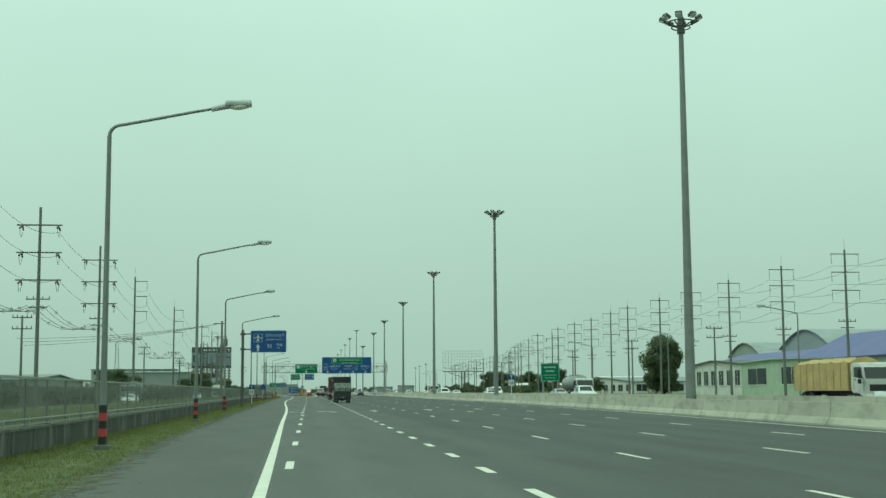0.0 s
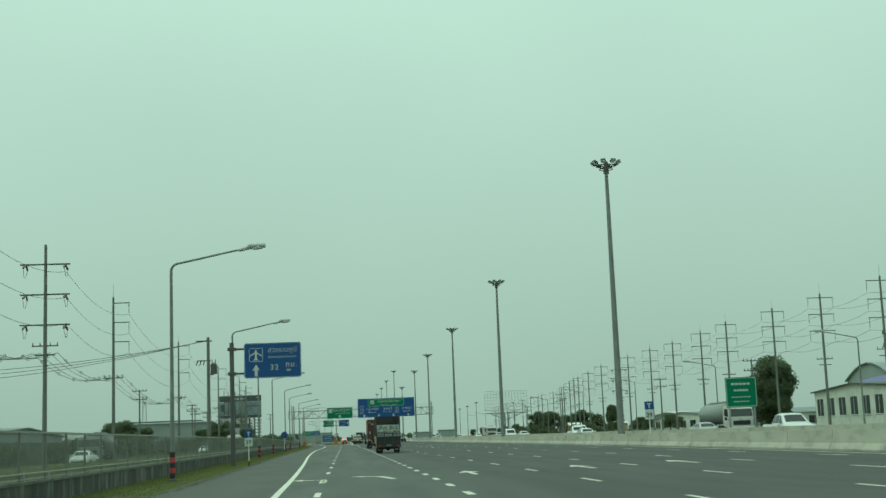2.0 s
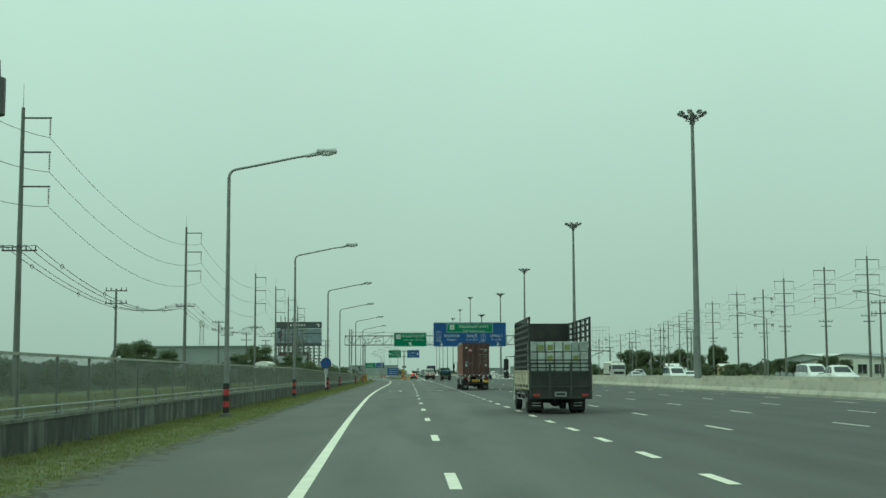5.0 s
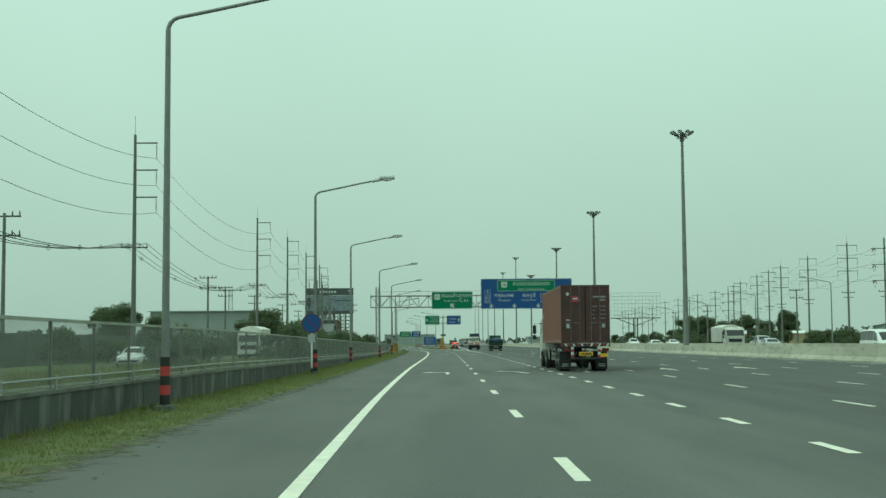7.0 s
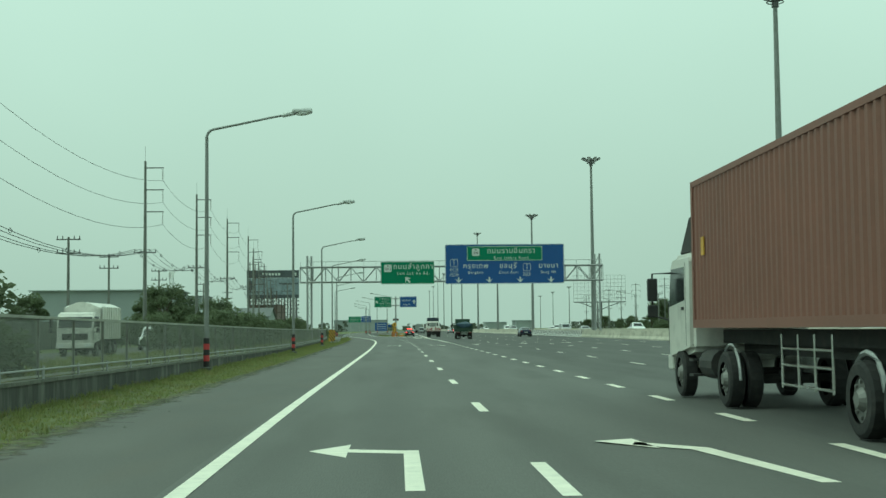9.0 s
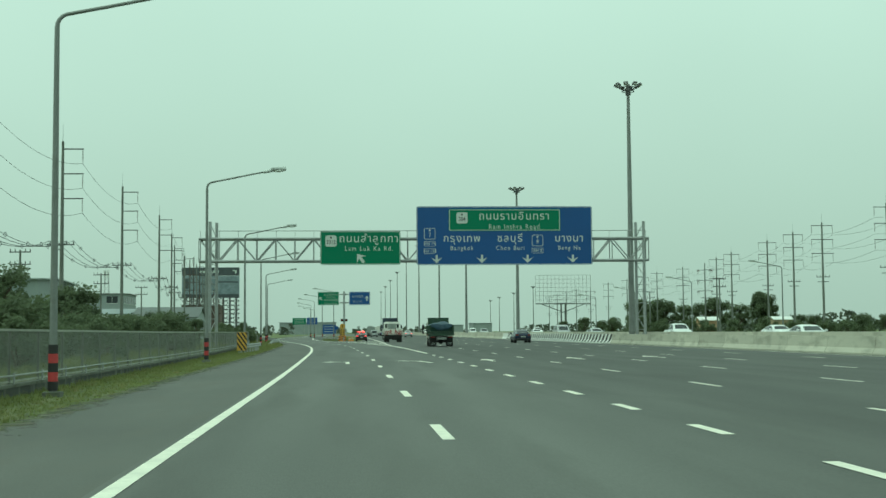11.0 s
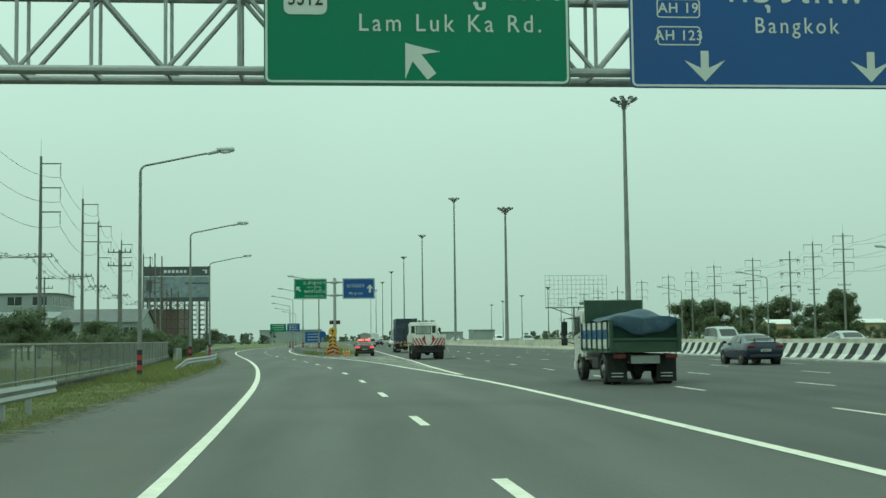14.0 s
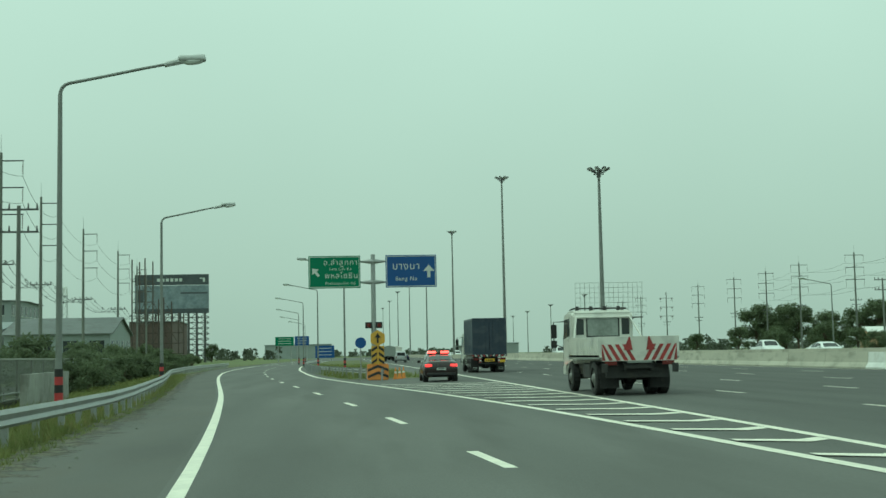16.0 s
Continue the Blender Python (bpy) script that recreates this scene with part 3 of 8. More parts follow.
for a, b in zip(wy, wy[1:]):
    bar(bm, (lerp(WALL_LINE, a), a, 0.69 + lerp(WALL_FALL, a)), (lerp(WALL_LINE, b), b - 0.02, 0.69 + lerp(WALL_FALL, b)), 0.28, 0.075)
part("coping", bm, COPING, wall, "mossy coping along the wall top")

fence = thing("chain_link_fence", "chain-link fence with steel posts on a low concrete wall", "fence", kind="structure")
bm = bmesh.new()
box(bm, -0.03, 0.03, -0.03, 0.03, 0, 1.32)
post_mesh = mesh_of("fence_post", bm, FENCE_STEEL)
FENCE_YS = [-60 + 3.0 * i for i in range(196)]
for y in FENCE_YS:
    ob = new("fence_post", post_mesh)
    ob.parent = fence
    ob.location = (lerp(WALL_LINE, y) - 0.02, y, 0.70 + lerp(WALL_FALL, y))
bm = bmesh.new()
for a, b in zip(FENCE_YS, FENCE_YS[1:]):
    xa, xb = lerp(WALL_LINE, a) - 0.02, lerp(WALL_LINE, b) - 0.02
    da, db = lerp(WALL_FALL, a), lerp(WALL_FALL, b)
    bar(bm, (xa, a, 2.02 + da), (xb, b, 2.02 + db), 0.06, 0.06)
    bar(bm, (xa, a, 0.78 + da), (xb, b, 0.78 + db), 0.04, 0.05)
part("fence_rail", bm, FENCE_RAIL, fence)
bm = bmesh.new()
for a, b in zip(FENCE_YS, FENCE_YS[1:]):
    xa, xb = lerp(WALL_LINE, a) + 0.1, lerp(WALL_LINE, b) + 0.1
    rod(bm, (xa, a, 0.93 + lerp(WALL_FALL, a)), (xb, b, 0.93 + lerp(WALL_FALL, b)), 0.022, seg=6)
part("pipe_rail", bm, GALV, fence, "pale pipe rail along the wall top")
bm = bmesh.new()
rod(bm, (0, 0, 0.70), (0, 0, 1.0), 0.028, seg=6)
stub = mesh_of("pipe_stub", bm, GALV)
for y in FENCE_YS[::1]:
    ob = new("pipe_stub", stub)
    ob.parent = fence
    ob.location = (lerp(WALL_LINE, y) + 0.1, y, lerp(WALL_FALL, y))
verts, faces = [], []
for a, b in zip(FENCE_YS[6:], FENCE_YS[7:]):
    xa, xb = lerp(WALL_LINE, a) - 0.02, lerp(WALL_LINE, b) - 0.02
    n = 36
    d = lerp(WALL_FALL, (a + b) / 2)
    for s in (1, -1):
        for k in range(-15, n):
            u0, u1 = k / n, k / n + 15 / 36
            z0, z1 = (0.8 + d, 2.0 + d) if s > 0 else (2.0 + d, 0.8 + d)
            c0, c1 = max(0, u0), min(1, u1)
            if c1 <= c0:
                continue
            f0, f1 = (c0 - u0) * 36 / 15, (c1 - u0) * 36 / 15
            p0 = (xa + (xb - xa) * c0, a + (b - a) * c0, z0 + (z1 - z0) * f0)
            p1 = (xa + (xb - xa) * c1, a + (b - a) * c1, z0 + (z1 - z0) * f1)
            i = len(verts)
            w = 0.0115
            verts += [(p0[0], p0[1] - w, p0[2]), (p0[0], p0[1] + w, p0[2]), (p1[0], p1[1] + w, p1[2]), (p1[0], p1[1] - w, p1[2])]
            faces.append((i, i + 1, i + 2, i + 3))
me = bpy.data.meshes.new("wire_mesh")
me.from_pydata(verts, [], faces)
me.materials.append(MESH_WIRE)
ob = new("wire_mesh", me)
ob.parent = fence
tagged(ob, "diamond wire netting", kind="stuff")


# ---- street lamps ----
def street_lamp():
    ob = thing("street_lamp", "tall grey steel street lamp with one curved arm", "street lamp", "street lamps along the verge")
    bm = bmesh.new()
    rod(bm, (0, 0, 0.05), (0, 0, 9.0), 0.10, 0.062, 12)
    part("pole", bm, POLE_STEEL, ob, smooth=False)
    bm = bmesh.new()
    pts = [(0, 0, 8.95)] + [(0.32 * (1 - math.cos(a)), 0, 9.0 + 0.32 * math.sin(a)) for a in [radians(q) for q in (15, 35, 55, 75)]] + [(1.2, 0, 9.5), (2.4, 0, 9.75), (3.2, 0, 9.9)]
    tube(bm, pts, 0.058, 8, 0.04)
    part("arm", bm, POLE_STEEL, ob)
    head = bmesh.new()
    tube(head, [(2.9, 0, 9.84), (3.1, 0, 9.89), (3.35, 0, 9.95), (3.75, 0, 10.03), (4.05, 0, 10.03)], 0.08, 10, 0.12)
    box(head, 3.3, 4.08, -0.15, 0.15, 9.93, 10.10, 0.06)
    h = part("lamp_head", head, LAMP_ALU, ob)
    bm = bmesh.new()
    bmesh.ops.create_uvsphere(bm, u_segments=12, v_segments=8, radius=1.0, matrix=pose(3.75, 0, 9.95, 0, -8) @ Matrix.Diagonal((0.33, 0.14, 0.11, 1)))
    part("lens", bm, LENS, h, smooth=True)
    for k, m in enumerate((BLACK, RED, BLACK, RED, BLACK)):
        bm = bmesh.new()
        r = 0.118 - 0.0005 * k
        rod(bm, (0, 0, 0.16 + 0.22 * k), (0, 0, 0.38 + 0.22 * k), r, r, 14)
        part("warning_band", bm, m, ob)
    bm = bmesh.new()
    box(bm, -0.21, 0.21, -0.21, 0.21, -0.02, 0.13, 0.012)
    part("footing", bm, COPING, ob)
    return ob


LAMPS = [(3.4, -4.9), (38.2, -5.38), (73, -5.8), (108, -6.5), (143, -6.9), (178, -7.45), (213, -8.05), (248, -8.12), (283, -8.9), (318, -8.45), (353, -8.65), (388, -9.5), (423, -10.6), (458, -12.3), (493, -14.3)]
lamp = street_lamp()
lamp.matrix_world = pose(LAMPS[0][1], LAMPS[0][0], 0)
for y, x in LAMPS[1:]:
    copy_thing(lamp, pose(x, y, 0))
for x, y in ((-4.1, 533.5), (-7.1, 573), (-9.8, 608), (-11.9, 653), (-13.3, 696), (-13.0, 735)):
    copy_thing(lamp, pose(x, y, 0, 0, 0, 180))


# ---- high masts ----
def high_mast(height):
    ob = thing("high_mast", "tall tapered grey high-mast floodlight pole in the median", "light mast", "high masts along the median")
    bm = bmesh.new()
    rod(bm, (0, 0, 0), (0, 0, height - 0.8), 0.30, 0.14, 16)
    part("mast", bm, POLE_STEEL, ob, smooth=False)
    bm = bmesh.new()
    rod(bm, (0, 0, 0), (0, 0, 0.12), 0.5, 0.5, 16)
    part("base_plate", bm, POLE_STEEL, ob)
    n = 16
    for z, r in ((height - 0.75, 0.55), (height - 0.45, 0.8)):
        bm = bmesh.new()
        tube(bm, [(r * math.cos(k * math.tau / n), r * math.sin(k * math.tau / n), z) for k in range(n + 1)], 0.04, 5)
        part("ring", bm, DARK_STEEL, ob)
    for k in range(8):
        a = k * math.tau / 8
        bm = bmesh.new()
        bar(bm, (0, 0, height - 0.8), (0.8 * math.cos(a), 0.8 * math.sin(a), height - 0.45), 0.06, 0.06)
        part("spoke", bm, DARK_STEEL, ob)
    bm = bmesh.new()
    rod(bm, (0, 0, height - 1.1), (0, 0, height - 0.1), 0.24, 0.18, 10)
    part("hub", bm, DARK_STEEL, ob)
    for k in range(8):
        a = (k + 0.5) * math.tau / 8
        bm = bmesh.new()
        m = pose(1.05 * math.cos(a), 1.05 * math.sin(a), height - 0.2, 0, 0, math.degrees(a)) @ pose(0, 0, 0, 0, -28, 0)
        r = bmesh.ops.create_cube(bm, size=1.0, matrix=m @ Matrix.Diagonal((0.42, 0.42, 0.22, 1)))
        bmesh.ops.bevel(bm, geom=bm.edges[:], offset=0.05, segments=1, affect="EDGES")
        f = part("floodlight", bm, DARK_STEEL, ob)
        bm = bmesh.new()
        bmesh.ops.create_cube(bm, size=1.0, matrix=m @ Matrix.Translation((0.03, 0, -0.125)) @ Matrix.Diagonal((0.34, 0.34, 0.02, 1)))
        part("floodlight_glass", bm, LENS, f)
    return ob


mast = high_mast(23.48)
mast.matrix_world = pose(22.3, 72.9, road_z(22.3))
for x, y in ((17.9, -12), (23.15, 155.4), (23.5, 236.2), (23.7, 316.5), (23.9, 398.8), (24.8, 481.8)):
    copy_thing(mast, pose(x, y, road_z(x)))
for x, y in ((88.6, 900), (92.2, 1000), (94.7, 1090), (98.0, 1170)):
    copy_thing(mast, pose(x, y, -0.4))
short = high_mast(21.15)
tagged(short, "tapered grey high-mast floodlight pole, a little shorter")
short.matrix_world = pose(23.9, 557.6, road_z(24))
tall = high_mast(32.05)
tagged(tall, "very tall tapered grey high-mast floodlight pole")
tall.matrix_world = pose(24.2, 642, road_z(24))
for x, y in ((24.0, 740), (24, 838), (24, 940), (24, 1045), (24, 1150), (24, 1260)):
    copy_thing(tall, pose(x, y, road_z(24)))


# ---- sign gantry ----
GY = 395.46
gantry = thing("sign_gantry", "grey steel truss gantry spanning the carriageway", "sign gantry", at=(0, GY, 0))
XL, XR, Z0, Z1 = -13.9, 24.6, 7.55, 9.45
for yy in (-0.55, 0.55):
    for z in (Z0, Z1):
        bm = bmesh.new()
        rod(bm, (XL, yy, z), (XR, yy, z), 0.105, seg=10)
        part("chord", bm, GALV, gantry)
n = 24
bays = [XL + (XR - XL) * i / n for i in range(n + 1)]
for yy in (-0.55, 0.55):
    for i in range(n):
        a, b = (Z0, Z1) if i % 2 else (Z1, Z0)
        bm = bmesh.new()
        rod(bm, (bays[i], yy, a), (bays[i + 1], yy, b), 0.055, seg=6)
        part("diagonal", bm, GALV, gantry)
    for x in bays:
        bm = bmesh.new()
        rod(bm, (x, yy, Z0), (x, yy, Z1), 0.045, seg=6)
        part("upright", bm, GALV, gantry)
bm = bmesh.new()
for i in range(n + 1):
    for z in (Z0, Z1):
        rod(bm, (bays[i], -0.55, z), (bays[i], 0.55, z), 0.04, seg=6)
part("cross_tie", bm, GALV, gantry)
for xc in (-12.75, 23.95):
    for yy in (-0.55, 0.55):
        bm = bmesh.new()
        xx = (xc - 0.22 if yy < 0 else xc + 0.22) if xc < 0 else (xc + 0.22 if yy < 0 else xc - 0.22)
        rod(bm, (xx, yy, -0.1), (xx, yy, 10.9), 0.13, seg=12)
        part("leg", bm, GALV, gantry)
    for k in range(9):
        za, zb = 0.4 + 1.15 * k, 1.55 + 1.15 * k
        if zb > 10.8:
            break
        s = 1 if k % 2 else -1
        q = 0.22 if xc < 0 else -0.22
        bm = bmesh.new()
        rod(bm, (xc - s * q, -s * 0.55, za), (xc + s * q, s * 0.55, zb), 0.035, seg=6)
        part("leg_diagonal", bm, GALV, gantry)
        bm = bmesh.new()
        rod(bm, (xc - q, -0.55, za), (xc + q, 0.55, za), 0.03, seg=6)
        part("leg_tie", bm, GALV, gantry)
bm = bmesh.new()
rod(bm, (XL + 1.5, 0.55, Z1 + 0.75), (XR, 0.55, Z1 + 0.75), 0.03, seg=6)
for i in range(n + 1):
    rod(bm, (bays[i], 0.55, Z1), (bays[i], 0.55, Z1 + 0.75), 0.02, seg=6)
part("handrail", bm, GALV, gantry)


def sign_board(name, label, x0, x1, z0, z1, at, mat, kind_cat="road sign", border=0.05):
    """A flat sign with a white border line and stiffeners behind; its parent stands at the given place."""
    ob = thing(name, label, kind_cat, at=at)
    bm = bmesh.new()
    rounded(bm, x0, x1, z0, z1, -0.03, 0.03, 0.16)
    part("panel", bm, mat, ob)
    bm = bmesh.new()
    g = 0.03
    hoop(bm, x0 + g, x1 - g, z0 + g, z1 - g, -0.034, 0.13, border)
    part("border", bm, SIGN_WHITE, ob)
    bm = bmesh.new()
    for k in range(max(2, int((x1 - x0) / 2))):
        xx = x0 + (x1 - x0) * (k + 0.5) / max(2, int((x1 - x0) / 2))
        box(bm, xx - 0.04, xx + 0.04, 0.03, 0.10, z0 + 0.1, z1 - 0.1)
    part("stiffener", bm, GALV, ob)
    return ob


def arrow_part(ob, x, z, s, direction, wing=0.52, sweep=-0.16):
    """A white sign arrow; direction in degrees, 0 is up, 180 is down."""
    bm = bmesh.new()
    pts = [(-0.13, -0.5), (0.13, -0.5), (0.13, 0.06), (wing, sweep), (0.0, 0.5), (-wing, sweep), (-0.13, 0.06)]
    c, sn = math.cos(radians(direction)), math.sin(radians(direction))
    a = [(x + s * (px * c - pz * sn), z + s * (px * sn + pz * c)) for px, pz in pts]
    f = bm.faces.new([bm.verts.new((px, -0.038, pz)) for px, pz in a])
    r = bmesh.ops.extrude_face_region(bm, geom=[f])
    for v in r["geom"]:
        if isinstance(v, bmesh.types.BMVert):
            v.co.y += 0.006
    part("arrow", bm, SIGN_WHITE, ob)


def shield(ob, x, z, s, number, mat, ink, dy=0.0):
    """A square route shield with its number."""
    bm = bmesh.new()
    rounded(bm, x - s / 2, x + s / 2, z - s / 2, z + s / 2, -0.042 + dy, -0.034 + dy, s * 0.16)
    part("shield", bm, mat, ob)
    bm = bmesh.new()
    hoop(bm, x - s / 2, x + s / 2, z - s / 2, z + s / 2, -0.045 + dy, s * 0.16, s * 0.045)
    part("shield_border", bm, ink if mat is not SIGN_WHITE else SIGN_WHITE, ob)
    bm = bmesh.new()
    rod(bm, (x, -0.048 + dy, z + s * 0.3), (x, -0.042 + dy, z + s * 0.3), s * 0.09, seg=10)
    part("emblem", bm, ink, ob)
    words(number, s * 0.52, ink, ob, (x, -0.047 + dy, z - s * 0.12), "route_number", squash=0.8, bold=0.004, spread_by=1.0)


def rims(ob, x0, x1, z0, z1, y, t, mat):
    bm = bmesh.new()
    hoop(bm, x0, x1, z0, z1, y, 0.08, t)
    return part("border", bm, mat, ob)


SY = GY - 0.85
blue = sign_board("overhead_direction_sign", "wide blue overhead direction sign with a green inset panel", -7.57, 7.57, 0, 5.02, (12.03, SY, 7.15), SIGN_BLUE)
bm = bmesh.new()
rounded(bm, -4.82, 4.82, 2.9, 4.79, -0.045, -0.03, 0.12)
part("inset_panel", bm, SIGN_GREEN, blue, "green inset panel")
rims(blue, -4.77, 4.77, 2.95, 4.74, -0.052, 0.05, SIGN_WHITE)
shield(blue, -3.67, 4.02, 0.95, "304", SIGN_WHITE, BLACK, -0.014)
words("ถนนรามอินทรา", 0.92, SIGN_WHITE, blue, (0.82, -0.048, 4.16), bold=0.003)
words("Ram Inthra Road", 0.56, SIGN_WHITE, blue, (0.82, -0.048, 3.26), bold=0.001, spread_by=1.3, squash=0.88)
shield(blue, -6.44, 2.67, 0.97, "7", SIGN_BLUE, SIGN_WHITE)
shield(blue, 2.82, 2.08, 0.97, "9", SIGN_BLUE, SIGN_WHITE)
for x, z, s in ((-6.44, 1.82, "AH 19"), (-6.44, 1.19, "AH 123"), (2.82, 1.2, "AH 2")):
    rims(blue, x - 0.5, x + 0.5, z - 0.22, z + 0.22, -0.038, 0.03, SIGN_WHITE)
    words(s, 0.32, SIGN_WHITE, blue, (x, -0.036, z), bold=0.004)
for x, thai, eng in ((-3.7, "กรุงเทพ", "Bangkok"), (0.46, "ชลบุรี", "Chon Buri"), (5.56, "บางนา", "Bang Na")):
    words(thai, 0.9, SIGN_WHITE, blue, (x, -0.036, 2.25), bold=0.003)
    words(eng, 0.52, SIGN_WHITE, blue, (x, -0.036, 1.43), bold=0.001, spread_by=1.3, squash=0.88)
for x in (-5.86, -1.98, 1.95, 5.87):
    arrow_part(blue, x, 0.5, 0.7, 180, 0.68, -0.2)
green = sign_board("overhead_exit_sign", "green overhead exit sign with a slanted arrow", -3.4, 3.4, 0, 2.86, (-0.31, SY, 7.2), SIGN_GREEN)
shield(green, -2.49, 2.02, 0.95, "3312", SIGN_WHITE, BLACK)
words("ถนนลำลูกกา", 0.92, SIGN_WHITE, green, (0.7, -0.036, 2.2), bold=0.003)
words("Lam Luk Ka Rd.", 0.56, SIGN_WHITE, green, (0.72, -0.036, 1.36), bold=0.001, spread_by=1.3, squash=0.88)
arrow_part(green, 0.0, 0.55, 0.95, 38)
bm = bmesh.new()
for xc in (-2.2, 2.2):
    box(bm, -0.26 + xc - 0.05, -0.26 + xc + 0.05, -0.75, -0.56, 7.4, 9.9)
for xc in (-6, -3, 0, 3, 6):
    box(bm, 12.1 + xc - 0.05, 12.1 + xc + 0.05, -0.75, -0.56, 7.4, 11.5)
part("sign_bracket", bm, GALV, gantry)


# ---- vehicles ----
def paint(name, base, rough=0.35, dirt=0.25):
    return material(name, base, rough, var=0.06, scale=0.8, fine=20, bump=0.02, stain=tuple(0.5 * c + 0.08 for c in base), stain_amount=dirt, coat=0.3)


CREAM = paint("cream_truck_paint", (0.55, 0.51, 0.38), 0.5, 0.5)
TRUCK_WHITE = paint("white_truck_paint", (0.66, 0.65, 0.60), 0.4, 0.6)
CAR_WHITE = paint("white_car_paint", (0.76, 0.77, 0.76), 0.25, 0.1)
CAR_SILVER = paint("silver_car_paint", (0.42, 0.43, 0.44), 0.3, 0.1)
CAR_BLUE = paint("dark_blue_car_paint", (0.010, 0.016, 0.045), 0.2, 0.05)
CAR_MAROON = paint("dark_maroon_car_paint", (0.022, 0.013, 0.013), 0.25, 0.05)
TRUCK_GREEN = paint("dark_green_truck_paint", (0.022, 0.055, 0.030), 0.5, 0.3)
GREY_BED = paint("weathered_grey_bed_paint", (0.25, 0.27, 0.25), 0.6, 0.5)
DARK_BOX = paint("dark_blue_container_paint", (0.022, 0.035, 0.06), 0.6, 0.4)
RUST_BOX = material("brown_container_paint", (0.20, 0.092, 0.070), 0.6, var=0.14, scale=0.5, fine=14, bump=0.05, stain=(0.17, 0.082, 0.06), stain_amount=0.4)
ROD_STEEL = material("painted_lock_rod", (0.15, 0.10, 0.09), 0.55, var=0.3, scale=3, fine=14, bump=0.05, stain=(0.28, 0.26, 0.24), stain_amount=0.5)
RUST_DOOR = material("dark_brown_container_door", (0.078, 0.036, 0.032), 0.65, var=0.2, scale=0.7, fine=14, bump=0.05, stain=(0.04, 0.022, 0.02), stain_amount=0.5)
CHASSIS = material("oily_black_chassis", (0.03, 0.03, 0.029), 0.7, var=0.3, scale=1.5, fine=14, bump=0.2, stain=(0.07, 0.06, 0.05), stain_amount=0.4)
CAGE_STEEL = material("grimy_cage_steel", (0.045, 0.05, 0.046), 0.6, metal=0.2, var=0.3, scale=1.5, fine=14, bump=0.1, stain=(0.10, 0.095, 0.08), stain_amount=0.4)
GREY_PLATE = material("grey_steel_plate", (0.028, 0.030, 0.029), 0.65, metal=0.1, var=0.35, scale=0.8, fine=14, bump=0.1, stain=(0.06, 0.05, 0.042), stain_amount=0.5)
RIM = material("wheel_rim_steel", (0.20, 0.20, 0.19), 0.55, metal=0.4, var=0.2, scale=3, fine=20, bump=0.05)
BLUE_BAND = paint("blue_truck_band", (0.02, 0.09, 0.26), 0.5, 0.3)
TARP = material("blue_tarpaulin", (0.022, 0.052, 0.085), 0.6, var=0.4, scale=1.2, fine=6, bump=0.5, stain=(0.08, 0.12, 0.15), stain_amount=0.5)
BED_SHADE = material("dark_green_bed_shade", (0.020, 0.05, 0.035), 0.8, var=0.3, scale=1.2, fine=6, bump=0.4)
SACK_WHITE = material("white_plastic_crate", (0.46, 0.50, 0.48), 0.5, var=0.3, scale=2.5, fine=10, bump=0.1, piece=0.12)
SACK_GREEN = material("green_yellow_crate_print", (0.24, 0.27, 0.09), 0.5, var=0.3, scale=3, fine=8, bump=0.1, piece=0.15)
CARGO_TAN = material("tan_tarpaulin", (0.52, 0.38, 0.17), 0.8, var=0.25, scale=1.0, fine=5, bump=0.5, stain=(0.42, 0.33, 0.2), stain_amount=0.4)
PLATE_YELLOW = material("yellow_plate", (0.66, 0.40, 0.03), 0.5, var=0.1, bump=0)
TAIL_RED = material("tail_light_plastic", (0.11, 0.014, 0.012), 0.25, var=0.1, bump=0)
TAIL_LIT = lamp_material("lit_tail_light", (0.4, 0.02, 0.02), (1.0, 0.05, 0.06), 1.4)
BEACON = lamp_material("lit_red_beacon", (0.5, 0.02, 0.02), (1.0, 0.06, 0.06), 5.0)
DARK_TANK = paint("dull_grey_tank_paint", (0.13, 0.15, 0.14), 0.5, 0.4)
GRIMY_RED = material("grimy_red_paint", (0.30, 0.04, 0.04), 0.65, var=0.3, scale=2, fine=14, bump=0.05, stain=(0.07, 0.05, 0.045), stain_amount=0.6)
# Cab rear glass: sky showing through the cab is painted in as pale grey.
SKY_PALE_GLASS = material("sky_pale_cab_glass", (0.27, 0.29, 0.27), 0.15, var=0.3, scale=2, fine=8, bump=0, spec=0.8)
CHROME = material("dull_chrome", (0.6, 0.6, 0.58), 0.25, metal=0.9, var=0.1, bump=0)
HEAD_GLASS = material("headlight_glass", (0.72, 0.74, 0.74), 0.12, var=0.05, bump=0)


